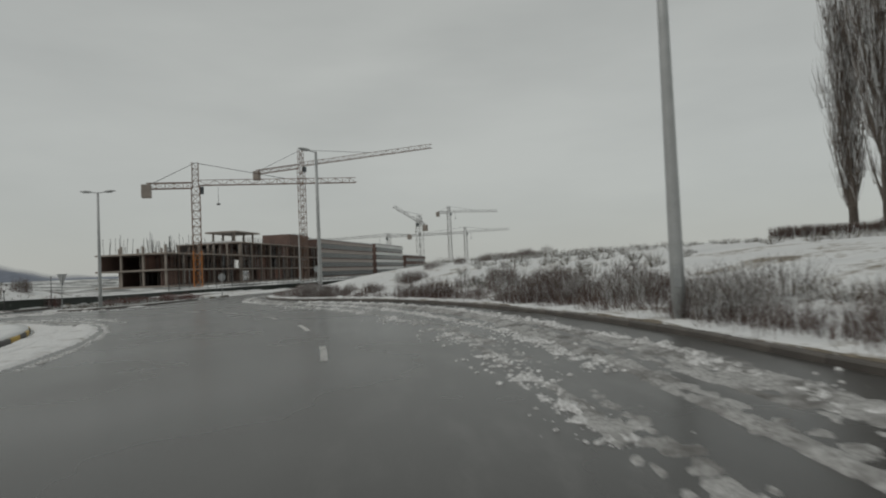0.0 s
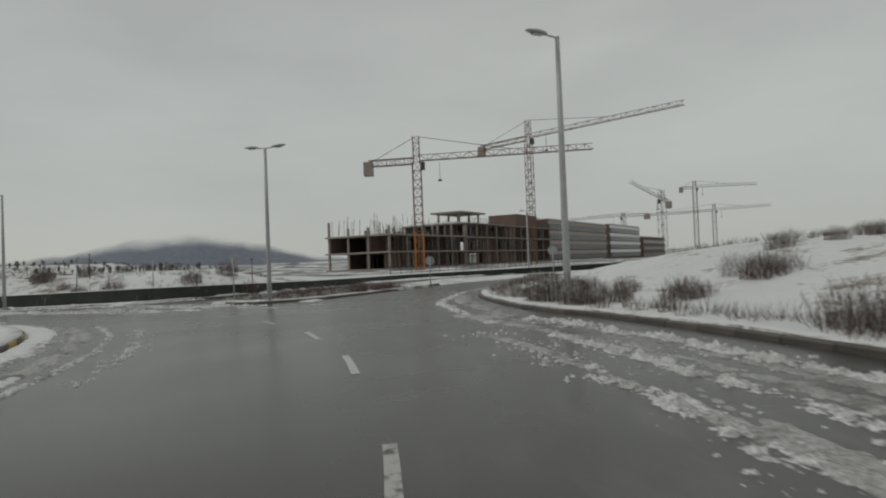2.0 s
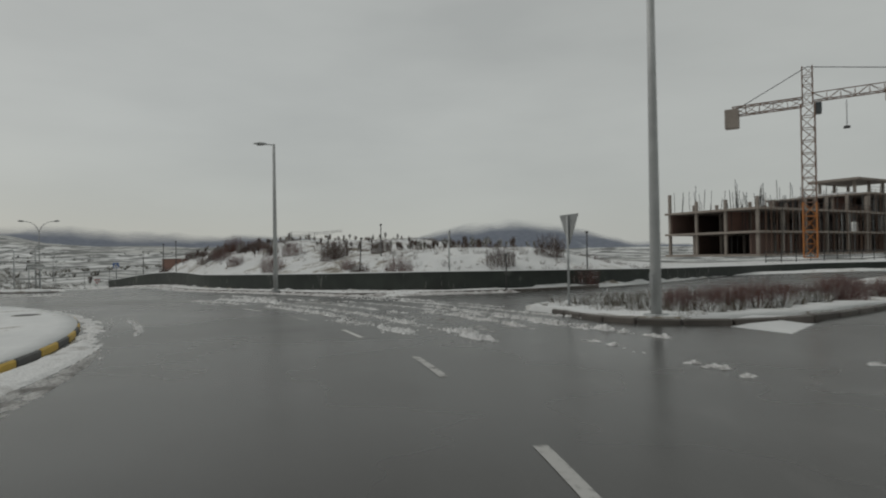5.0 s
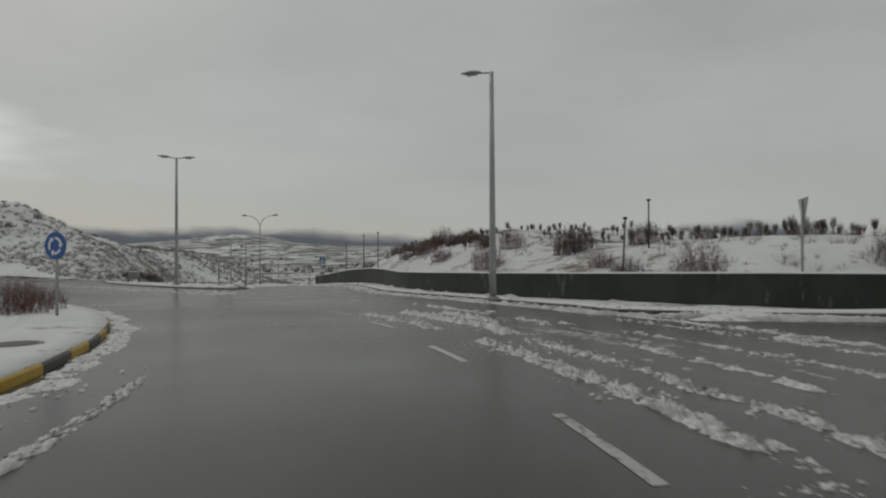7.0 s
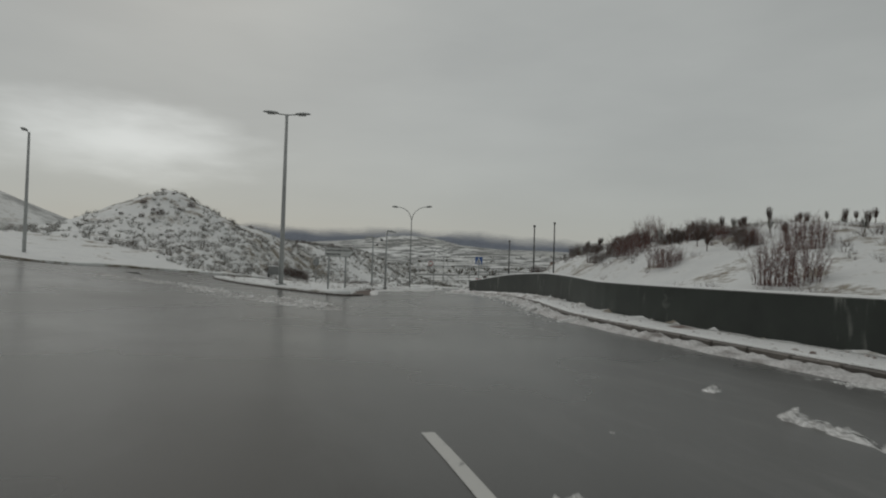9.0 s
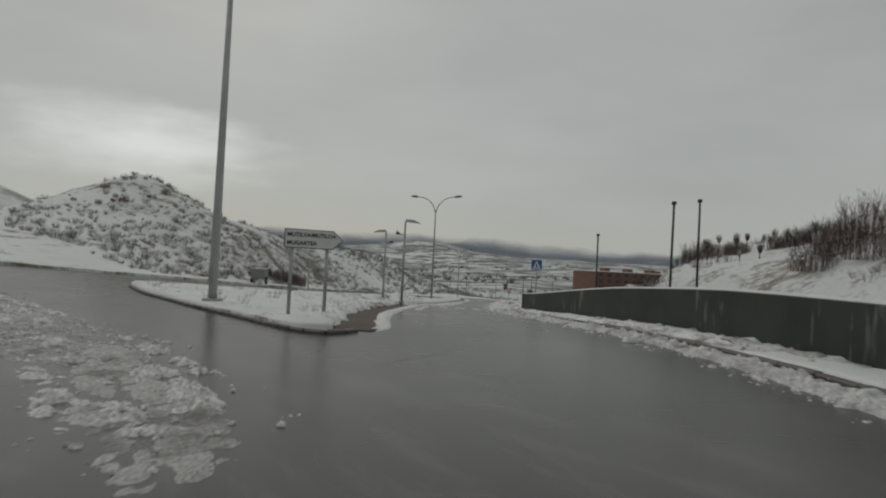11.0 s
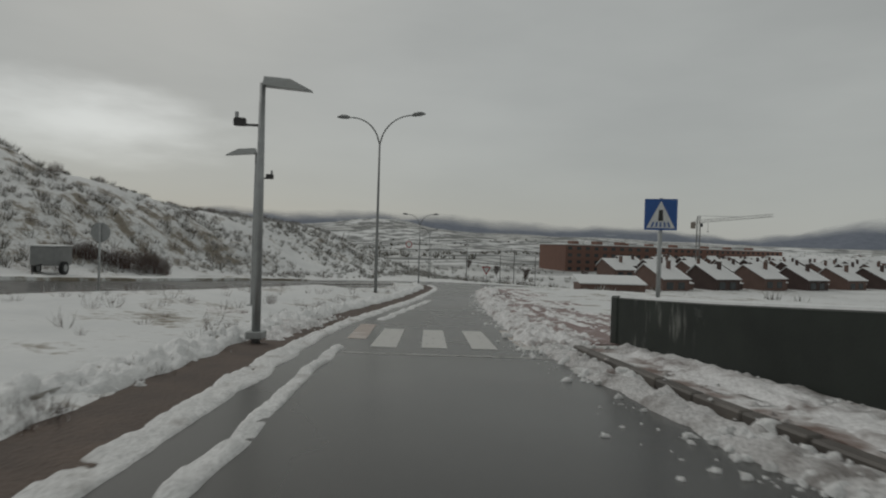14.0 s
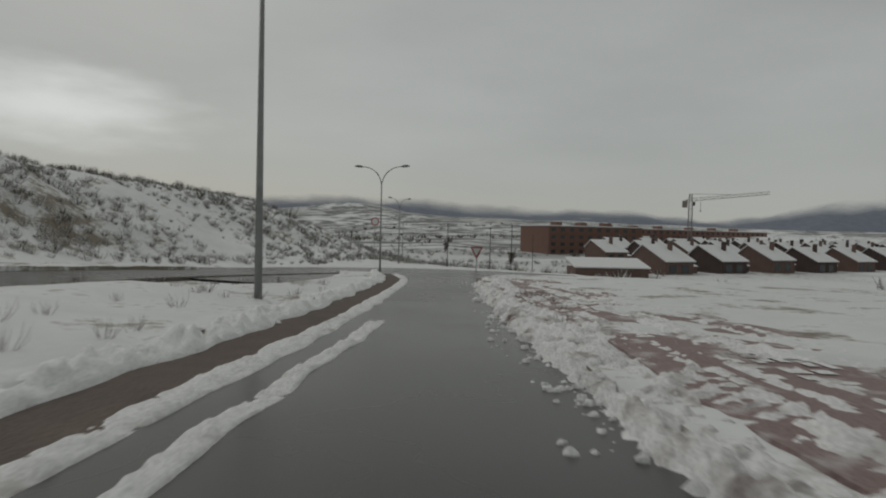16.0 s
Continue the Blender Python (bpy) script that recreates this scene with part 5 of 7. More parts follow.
# direction sign with an arrow end
s = thing("direction_sign", (-76.56, 26.37, -0.30), 128, "white arrow-shaped direction sign with dark lettering on two posts", "road sign")
post(s, -0.52, 2.05, 0.045)
post(s, 0.35, 2.05, 0.045)
W0, W1, ZB, ZT = -0.72, 0.48, 1.71, 2.17
outl = [(W0, ZB), (W1, ZB), (W1 + 0.25, (ZB + ZT) / 2), (W1, ZT), (W0, ZT)]
board = plate("board", outl, -0.02, 0.02, INK, s, "dark edged board")
zc = (ZB + ZT) / 2
plate("field", [(-0.12 + (x + 0.12) * 0.972, zc + (z - zc) * 0.93) for x, z in outl], -0.025, -0.0205, SIGNWHITE, board, "white field")


def lettering(text, size, x, z, y, parent):
    cu = bpy.data.curves.new("lettering", "FONT")
    cu.body, cu.size, cu.extrude, cu.offset = text, size, 0.002, 0.004
    tmp = bpy.data.objects.new("lettering", cu)
    me = bpy.data.meshes.new_from_object(tmp)
    bpy.data.objects.remove(tmp)
    me.materials.append(INK)
    ob = new("lettering", me)
    ob.matrix_world = pose(x, y, z, 90, 0, 0)
    ob.parent = parent
    return ob


lettering("MUTILVA/MUTILOA", 0.138, W0 + 0.06, zc + 0.045, -0.028, board)
lettering("MUGARTEA", 0.138, W0 + 0.06, zc - 0.155, -0.028, board)

# pedestrian crossing sign
s = thing("crossing_sign", (-99.2, 30.1, -1.33), 84, "square blue pedestrian crossing sign on a steel post", "traffic sign")
post(s, 0, 3.1, 0.045)
face = plate("sign_plate", [(-0.31, 2.46), (0.31, 2.46), (0.31, 3.08), (-0.31, 3.08)], -0.012, 0.012, SIGNBLUE, s, "square blue plate")
plate("triangle", [(-0.27, 2.50), (0.27, 2.50), (0.0, 3.04)], -0.0165, -0.0125, SIGNWHITE, face, "white triangle")
for k in range(5):
    x = -0.17 + 0.085 * k
    plate("bar", [(x - 0.02, 2.52), (x + 0.02, 2.52), (x * 0.8 + 0.015, 2.62), (x * 0.8 - 0.015, 2.62)], -0.0205, -0.017, SIGNBLUE, face)
plate("emblem", [(-0.05, 2.64), (0.05, 2.64), (0.035, 2.86), (-0.035, 2.86)], -0.0205, -0.017, INK, face, "plain dark shape")


def round_back(at, rz, height, r, label):
    ob = thing("speed_sign", at, rz, label, "traffic sign", "round signs seen along the roads")
    post(ob, 0, height)
    face = plate("sign_plate", [(x, z + height - r) for x, z in circle(r, 24)], -0.01, 0.012, SIGNBACK, ob, "grey metal disc")
    plate("border", [(x, z + height - r) for x, z in circle(r * 0.97, 24)], -0.0135, -0.0105, SIGNRED, face, "red ring")
    plate("field", [(x, z + height - r) for x, z in circle(r * 0.74, 24)], -0.017, -0.014, SIGNWHITE, face, "white field")
    return ob


round_back(on_ground(-105.7, 12.6), 100 + 180, 2.5, 0.34, "round sign seen from its grey back beside the far carriageway")
round_back(on_ground(-30.4, 63.5), 215, 2.5, 0.36, "round sign with a red border on the traffic island")
round_back(on_ground(-21.2, 66.5), 215, 2.4, 0.34, "round sign with a red border beside the side road")
round_back(on_ground(-186, 6.2), 95, 5.2, 0.55, "round sign on a tall post beyond the next junction")
yield_sign(on_ground(-157.5, 21.6), 84, 2.1, "triangular yield sign at the far side of the cross road")

# ---- thin posts on the bank ----
def thin_pole(x, y, h, lean=(0.0, 0.0)):
    ob = thing("thin_pole", (x, y, ground_at(x, y)), 0, "thin dark metal pole standing on a snowy bank", "pole", "thin poles on the bank")
    bm = bmesh.new()
    add_tube(bm, [(0, 0, -0.3), (lean[0], lean[1], h)], [0.045, 0.035], 8)
    part("shaft", bm, DARKSTEEL, ob, smooth=True)
    bm = bmesh.new()
    add_box(bm, lean[0] - 0.07, lean[1] - 0.07, h - 0.02, lean[0] + 0.07, lean[1] + 0.07, h + 0.09, 0.015)
    part("cap", bm, DARKSTEEL, ob)


for x, y, h, l in ((-83.9, 35.6, 3.8, (0.3, 0.0)), (-85.5, 36.7, 3.3, (0, 0)), (-91.5, 33.4, 3.7, (-0.1, 0)), (-60.1, 50.4, 2.2, (0, 0)), (-56.1, 47.7, 2.2, (-0.35, 0.25)), (-46.0, 52.8, 1.9, (0, 0)), (-48.5, 59.7, 2.4, (0, 0)),
                   (-172.4, 17.5, 4.6, (0, 0)), (-176, 22, 4.6, (0, 0)), (-182, 27, 4.6, (0, 0)), (-164, 24.5, 4.2, (0, 0))):
    thin_pole(x, y, h, l)

# ---- small trailer on the far carriageway ----
tr = thing("trailer", (-112.6, 4.6, ground_at(-112.6, 4.6)), 15, "small dark box trailer parked at the foot of a snowy mound", "trailer")
bm = bmesh.new()
add_box(bm, -0.85, -0.55, 0.45, 0.85, 0.55, 1.35, 0.04)
part("body", bm, LAMPDARK, tr)
bm = bmesh.new()
add_box(bm, -0.88, -0.58, 1.35, 0.88, 0.58, 1.42, 0.02)
part("lid", bm, CAPSNOW, tr, "snow-covered lid")
for sy in (-0.62, 0.62):
    bm = bmesh.new()
    add_tube(bm, [(0.1, sy - 0.08, 0.32), (0.1, sy + 0.08, 0.32)], 0.32, 18)
    w = part("wheel", bm, TYRE, tr)
    bm = bmesh.new()
    add_tube(bm, [(0.1, sy - 0.09, 0.32), (0.1, sy + 0.09, 0.32)], 0.18, 14)
    part("rim", bm, GALV, w)
bm = bmesh.new()
add_tube(bm, [(0.85, 0, 0.5), (1.6, 0, 0.45), (1.65, 0, 0.0)], 0.035, 8)
part("drawbar", bm, DARKSTEEL, tr)

# ---- building site ----
B0 = np.array([-80.0, 108.0])
BD = np.array([-20.0, 154.0]) / math.hypot(20, 154)
B_ANG = math.degrees(math.atan2(BD[1], BD[0]))
BZ = 1.3


def frame_block(name, s0, s1, depth, floors, floor_h, label, stubs=False, z0=BZ):
    """An unfinished concrete frame: slabs, columns, some infill walls."""
    at = B0 + BD * s0
    ob = thing(name, (at[0], at[1], z0), B_ANG, label, "building", "blocks of the building site")
    L = s1 - s0
    rnd = random.Random(int(s0 * 7))
    for f in range(floors + 1):
        bm = bmesh.new()
        add_box(bm, -0.6, -0.6, f * floor_h - 0.15, L + 0.6, depth + 0.6, f * floor_h + 0.17, 0.02)
        part("slab", bm, RAWCON, ob)
    n = int(L / 5.2)
    for f in range(floors + (1 if stubs else 0)):
        for i in range(n + 1):
            for j in range(4):
                x, y = i * L / n, j * depth / 3
                top = (f + 1) * floor_h - 0.15
                if f == floors:
                    if rnd.random() < 0.35:
                        continue
                    top = f * floor_h + rnd.uniform(0.9, 3.2)
                bm = bmesh.new()
                add_box(bm, x - 0.19, y - 0.19, f * floor_h + 0.17, x + 0.19, y + 0.19, top)
                part("column", bm, RAWCON, ob)
    for f in range(floors):
        for i in range(n):
            k = rnd.random()
            if k < 0.80:
                x0 = i * L / n + 0.25
                y = depth * (0.08 if k < 0.34 else 0.34 if k < 0.62 else 0.66)
                bm = bmesh.new()
                add_box(bm, x0, y, f * floor_h + 0.17, x0 + L / n - 0.5, y + 0.2, (f + 1) * floor_h - 0.16)
                part("infill_wall", bm, rnd.choice((BRICK, DARKBRICK, ORANGE)), ob)
        for i in range(n):
            if rnd.random() < 0.93:
                bm = bmesh.new()
                add_box(bm, i * L / n, depth - 0.4, f * floor_h + 0.17, (i + 1) * L / n, depth - 0.2, (f + 1) * floor_h - 0.16)
                part("rear_wall", bm, DARKBRICK, ob)
        # steel props under the slab
        for i in range(int(L * 2.0)):
            x, y = rnd.uniform(0.3, L - 0.3), rnd.choice((0.4, 1.6, 3.2, 5.0)) + rnd.uniform(-0.3, 0.3)
            bm = bmesh.new()
            add_tube(bm, [(x, y, f * floor_h + 0.17), (x, y, (f + 1) * floor_h - 0.15)], 0.055, 4, False)
            part("prop", bm, rnd.choice((DARKSTEEL, CRANE, GALV)), ob)
    if stubs:
        for i in range(90):
            bm = bmesh.new()
            x, y = rnd.uniform(0, L), rnd.uniform(0, depth)
            h = rnd.uniform(1.2, 4.4)
            add_tube(bm, [(x, y, floors * floor_h), (x + rnd.uniform(-0.5, 0.5), y, floors * floor_h + h)], 0.05, 4)
            part("prop", bm, DARKSTEEL, ob)
    # scaffold standards along the front
    for i in range(int(L / 1.35)):
        x = 0.4 + i * 1.35 + rnd.uniform(-0.15, 0.15)
        bm = bmesh.new()
        add_tube(bm, [(x, -0.95, 0.0), (x + rnd.uniform(-0.1, 0.1), -0.95, floors * floor_h + rnd.uniform(0.2, 1.6))], 0.05, 4, False)
        part("scaffold_tube", bm, rnd.choice((DARKSTEEL, CRANE, CRANE)), ob)
    # edge rail of scaffold tubes
    for f in range(1, floors + 1):
        bm = bmesh.new()
        for z in (0.55, 1.05):
            add_tube(bm, [(-0.5, -0.5, f * floor_h + z), (L + 0.5, -0.5, f * floor_h + z)], 0.03, 4)
        for i in range(n + 1):
            add_tube(bm, [(i * L / n, -0.5, f * floor_h), (i * L / n, -0.5, f * floor_h + 1.1)], 0.03, 4)
        part("guard_rail", bm, DARKSTEEL, ob)
    return ob


frame_block("building_shell", 4.2, 34, 15, 2, 3.35, "unfinished two-storey concrete frame with column stubs and props", True)
fb = frame_block("building_shell", 34.8, 88, 17, 3, 3.3, "unfinished three-storey concrete frame with brown brick infill")
bm = bmesh.new()
add_box(bm, 2, 4, 10.1, 52, 13, 10.6, 0.02)
part("roof_snow", bm, CAPSNOW, fb, "snow-covered roof slab")
bm = bmesh.new()
for x in (6, 11, 16):
    for y in (5, 11):
        add_box(bm, x - 0.2, y - 0.2, 10.5, x + 0.2, y + 0.2, 12.9)
add_box(bm, 4.4, 3.6, 12.9, 17.6, 12.4, 13.3, 0.02)
part("roof_pavilion", bm, RAWCON, fb)
bm = bmesh.new()
add_box(bm, 36, 3, 10.5, 51, 12, 13.9, 0.05)
part("plant_room", bm, DARKBRICK, fb, "dark plant room on the roof")


def banded_block(s0, s1, depth, floors, floor_h, wall, band, label, z0=BZ, low=0.62):
    """A finished block: pale parapet bands between rows of dark glazing with mullions."""
    at = B0 + BD * s0
    ob = thing("office_building", (at[0], at[1], z0), B_ANG, label, "building", "blocks of the building site")
    L = s1 - s0
    bm = bmesh.new()
    add_box(bm, 0.15, 0.35, 0, L - 0.15, depth, floors * floor_h + 0.3)
    part("wall", bm, wall, ob)
    for f in range(floors):
        z = f * floor_h
        bm = bmesh.new()
        add_box(bm, 0, 0, z + floor_h * low, L, 0.5, z + floor_h, 0.03)
        part("band", bm, band, ob)
        n = int(L / 3.4)
        for i in range(n):
            x0 = 0.3 + i * (L - 0.6) / n
            bm = bmesh.new()
            add_box(bm, x0 + 0.12, 0.22, z + floor_h * 0.12, x0 + (L - 0.6) / n - 0.12, 0.34, z + floor_h * low)
            part("window", bm, GLASSD, ob)
    bm = bmesh.new()
    add_box(bm, 0, 0.2, floors * floor_h + 0.3, L, depth, floors * floor_h + 0.65, 0.05)
    part("roof_snow", bm, CAPSNOW, ob, "snow on the flat roof")
    bm = bmesh.new()
    for i in range(4):
        x = L * (0.15 + 0.2 * i)
        add_box(bm, x, depth * 0.5, floors * floor_h + 0.6, x + 5.5, depth * 0.7, floors * floor_h + 1.7, 0.05)
    part("roof_plant", bm, DARKSTEEL, ob, "dark plant boxes on the roof")
    return ob


banded_block(88.6, 150, 18, 4, 3.15, DARKBRICK, BROWNBAND, "long brown office block with pale bands and dark glazing", low=0.66)
banded_block(156, 205, 20, 4, 3.3, DARKBRICK, SIGNWHITE, "white office block with rows of dark windows", low=0.64)
bx = banded_block(212, 262, 20, 3, 3.2, DARKBRICK, DARKBRICK, "low dark office block beyond the white one", 0.6)

# low site fence and spoil in front
fence = tagged(new("site_fence"), "long low line of dark site fencing in the snow", "fence")
fence.matrix_world = pose(B0[0] + 9, B0[1] - 6, ground_at(B0[0] + 9, B0[1] - 6), 0, 0, B_ANG)
for i in range(44):
    bm = bmesh.new()
    add_box(bm, i * 3.2, -0.03, -0.6, i * 3.2 + 0.08, 0.05, 1.5)
    for z in (0.2, 0.7, 1.3):
        add_box(bm, i * 3.2 + 0.08, -0.01, z, i * 3.2 + 3.2, 0.02, z + 0.09)
    part("panel", bm, DARKSTEEL, fence)


# ---- tower cranes ----
def lattice(bm, a, b, w, n, tube=0.05, tri=False):
    """A trussed beam between two points."""
    a, b = Vector(a), Vector(b)
    d = (b - a).normalized()
    up = Vector((0, 0, 1)) if abs(d.z) < 0.9 else Vector((1, 0, 0))
    u = d.cross(up).normalized()
    v = u.cross(d).normalized()
    corners = [u * (w / 2), u * (-w / 2), v * w] if tri else [u * (w / 2) + v * (w / 2), u * (-w / 2) + v * (w / 2), u * (-w / 2) - v * (w / 2), u * (w / 2) - v * (w / 2)]
    for c in corners:
        add_tube(bm, [a + c, b + c], tube, 4)
    for i in range(n):
        p0, p1 = a + (b - a) * (i / n), a + (b - a) * ((i + 1) / n)
        m = len(corners)
        for k in range(m):
            c0, c1 = corners[k], corners[(k + 1) % m]
            if (i + k) % 2:
                c0, c1 = c1, c0
            add_tube(bm, [p0 + c0, p1 + c1], tube * 0.6, 3, False)
            add_tube(bm, [p0 + corners[k], p0 + corners[(k + 1) % m]], tube * 0.6, 3, False)


def tower_crane(at, mast, peak, jib_ang, jib_len, jib_rise, back, label, mat, lower=None, w=1.5):
    ob = thing("tower_crane", at, jib_ang, label, "crane", "tower cranes")
    cut = mast * 0.36
    bm = bmesh.new()
    lattice(bm, (0, 0, 0), (0, 0, cut if lower else mast), w, int((cut if lower else mast) / w), 0.085)
    part("mast_foot" if lower else "mast", bm, lower or mat, ob)
    if lower:
        bm = bmesh.new()
        lattice(bm, (0, 0, cut), (0, 0, mast), w, int((mast - cut) / w), 0.085)
        part("mast", bm, mat, ob)
    bm = bmesh.new()
    lattice(bm, (0, 0, mast), (0, 0, peak), w * 0.75, 4, 0.07)
    part("tower_head", bm, mat, ob)
    bm = bmesh.new()
    lattice(bm, (0.6, 0, mast + 0.3), (jib_len, 0, mast + 0.3 + jib_rise), 1.05, int(jib_len / 1.5), 0.06, True)
    part("jib", bm, mat, ob)
    bm = bmesh.new()
    lattice(bm, (-0.6, 0, mast + 0.3), (-back, 0, mast + 0.3 - jib_rise * back / jib_len), 1.1, int(back / 1.5), 0.07)
    arm = part("counter_jib", bm, mat, ob)
    bm = bmesh.new()
    add_box(bm, -back - 0.9, -0.7, mast - 1.9 - jib_rise * back / jib_len, -back + 0.8, 0.7, mast + 0.6 - jib_rise * back / jib_len, 0.08)
    part("counterweight", bm, RAWCON, arm, "concrete counterweight blocks")
    bm = bmesh.new()
    add_tube(bm, [(0, 0, peak), (jib_len * 0.55, 0, mast + 1.3 + jib_rise * 0.55)], 0.05, 4)
    part("tie_bar", bm, DARKSTEEL, ob)
    bm = bmesh.new()
    add_tube(bm, [(0, 0, peak), (-back + 0.5, 0, mast + 0.6 - jib_rise * back / jib_len)], 0.05, 4)
    part("tie_bar", bm, DARKSTEEL, ob)
    bm = bmesh.new()
    add_box(bm, 0.7, -0.7, mast - 1.4, 1.5, 0.35, mast, 0.08)
    part("cab", bm, GLASSD, ob, "dark glazed cab")
    x = jib_len * 0.13
    bm = bmesh.new()
    add_tube(bm, [(x, -0.2, mast), (x, -0.2, mast - 3.2)], 0.03, 4)
    add_tube(bm, [(x, 0.2, mast), (x, 0.2, mast - 3.2)], 0.03, 4)
    add_box(bm, x - 0.35, -0.25, mast - 3.5, x + 0.35, 0.25, mast - 3.2, 0.06)
    part("hook_block", bm, DARKSTEEL, ob)
    return ob


tower_crane((-71.0, 109.9, 1.0), 19.3, 24.0, 37, 31.5, 0.8, 8.6, "tower crane with an orange lower mast and a level jib", CRANE, CRANEORANGE)
tower_crane((-75.6, 157.7, 1.0), 30.5, 35.2, 2, 37, 1.5, 13.5, "tall brown tower crane with a slightly raised jib", CRANE)
tower_crane((-74.0, 247.0, 1.0), 20.5, 24.0, 160, 14, 7.5, 3.0, "distant grey tower crane with a steeply raised jib", CRANEGREY, w=2.2)
tower_crane((-84.4, 324.0, 1.0), 31.0, 34.5, 5, 26, -1.2, 6.0, "distant grey tower crane above the snowy rise", CRANEGREY, w=1.8)
tower_crane((-85.6, 360.0, 1.0), 22.0, 25.5, 8, 26, 0.2, 34.0, "distant grey tower crane above the snowy rise", CRANEGREY, w=1.8)
tower_crane((-112.0, 306.0, 9.0), 11.0, 13.0, 175, 40, 0.0, 12.0, "low grey tower crane behind the white block", CRANEGREY, w=1.8)
tower_crane((-345.0, 89.5, -9.5), 21.5, 24.5, 84, 27, 2.8, 2.0, "thin tower crane over the brick houses", CRANEGREY, w=1.3)

# ---- brick houses on the lower ground ----
ROW_D = np.array([-36.2, 53.1]) / math.hypot(36.2, 53.1)
ROW_A = math.degrees(math.atan2(ROW_D[1], ROW_D[0]))


def house(at, rz, label, wall_mat, w=9.0, d=9.5, eave=4.2, ridge=6.4):
    """A terraced house: brick walls, a snowy pitched roof, chimney, windows; a lower link with a lean-to roof."""
    ob = thing("house", at, rz, label, "house", "terraced brick houses")
    bm = bmesh.new()
    vs = [bm.verts.new(v) for v in ((0, 0, -2), (w, 0, -2), (w, d, -2), (0, d, -2), (0, 0, eave - 1.2), (w, 0, eave - 1.2), (w, d, eave), (0, d, eave), (0, d * 0.72, ridge), (w, d * 0.72, ridge))]
    for f in ((0, 1, 5, 4), (1, 2, 6, 9, 5), (3, 0, 4, 8, 7), (2, 3, 7, 6)):
        bm.faces.new([vs[i] for i in f])
    part("wall", bm, wall_mat, ob)
    bm = bmesh.new()
    t = 0.22
    pts = [(-0.3, -0.45, eave - 1.40), (w + 0.3, -0.45, eave - 1.40), (w + 0.3, d * 0.72, ridge + 0.06), (-0.3, d * 0.72, ridge + 0.06), (w + 0.3, d + 0.4, eave - 0.2), (-0.3, d + 0.4, eave - 0.2)]
    lo = [bm.verts.new(p) for p in pts]
    hi = [bm.verts.new((p[0], p[1], p[2] + t)) for p in pts]
    for f in ((0, 1, 2, 3), (3, 2, 4, 5)):
        bm.faces.new([lo[i] for i in f])
        bm.faces.new([hi[i] for i in f][::-1])
    for a, b in ((0, 1), (1, 2), (2, 4), (4, 5), (5, 3), (3, 0)):
        bm.faces.new((lo[a], lo[b], hi[b], hi[a]))
    part("roof", bm, CAPSNOW, ob, "snow-covered pitched roof")
    bm = bmesh.new()
    add_box(bm, w * 0.62, d * 0.42, 3.0, w * 0.62 + 0.95, d * 0.42 + 0.8, ridge + 1.0, 0.04)
    ch = part("chimney", bm, wall_mat, ob)
    bm = bmesh.new()
    add_box(bm, w * 0.62 - 0.1, d * 0.42 - 0.1, ridge + 1.0, w * 0.62 + 1.05, d * 0.42 + 0.9, ridge + 1.12, 0.02)
    part("cap", bm, CONCRETE, ch)
    for x in (1.3, 5.2):
        bm = bmesh.new()
        add_box(bm, x, -0.05, 0.3, x + 2.2, 0.08, 2.1)
        part("window", bm, GLASSD, ob)
    bm = bmesh.new()
    add_box(bm, w, 2.5, -2, w + 4.2, d, 1.6)
    part("link_wall", bm, wall_mat, ob)
    bm = bmesh.new()
    vs = [bm.verts.new(v) for v in ((w, 2.2, 1.55), (w + 4.2, 2.2, 1.55), (w + 4.2, d, 3.2), (w, d, 3.2), (w, 2.2, 1.75), (w + 4.2, 2.2, 1.75), (w + 4.2, d, 3.4), (w, d, 3.4))]
    for f in ((0, 3, 2, 1), (4, 5, 6, 7), (0, 1, 5, 4), (1, 2, 6, 5), (2, 3, 7, 6), (3, 0, 4, 7)):
        bm.faces.new([vs[i] for i in f])
    part("link_roof", bm, CAPSNOW, ob, "snow-covered lower roof")
    return ob


HZ = -9.3
first = np.array([-246.5, 58.0])
h0 = house((first[0], first[1], HZ), ROW_A - 180 + 180, "dark brick terraced house with a snowy roof and chimney", DARKBRICK)
out_d = np.array([-ROW_D[1], ROW_D[0]])
h1 = house((first[0] + ROW_D[0] * 18.5, first[1] + ROW_D[1] * 18.5, HZ), ROW_A, "red-brown brick terraced house with a snowy roof", HOUSEBRICK)
for row in range(7):
    for k in range(-1 if row else 0, 15):
        if row == 0 and k < 2:
            continue
        p = first + ROW_D * (k * 18.5 + (row % 2) * 7) + out_d * (row * 27 + (20 if row else 0))
        if p[1] < 37 + 0.077 * (-105 - p[0]):
            continue
        copy_thing((h0, h1)[(k + row) % 2], pose(p[0], p[1], HZ + 0.25 * row + random.uniform(-0.3, 0.3), 0, 0, ROW_A))

# low white-roofed shed at the corner and the long brick block behind
sh = thing("garage_row", (-231.0, 37.0, -8.9), 100, "long low garage row with a snow-covered roof", "garage")
bm = bmesh.new()
add_box(bm, 0, 0, -1, 15, 7, 1.5)
part("wall", bm, DARKBRICK, sh)
bm = bmesh.new()
vs = [bm.verts.new(v) for v in ((-0.3, -0.4, 1.5), (15.3, -0.4, 1.5), (15.3, 7.3, 3.1), (-0.3, 7.3, 3.1), (-0.3, -0.4, 1.75), (15.3, -0.4, 1.75), (15.3, 7.3, 3.35), (-0.3, 7.3, 3.35))]
for f in ((0, 3, 2, 1), (4, 5, 6, 7), (0, 1, 5, 4), (1, 2, 6, 5), (2, 3, 7, 6), (3, 0, 4, 7)):
    bm.faces.new([vs[i] for i in f])
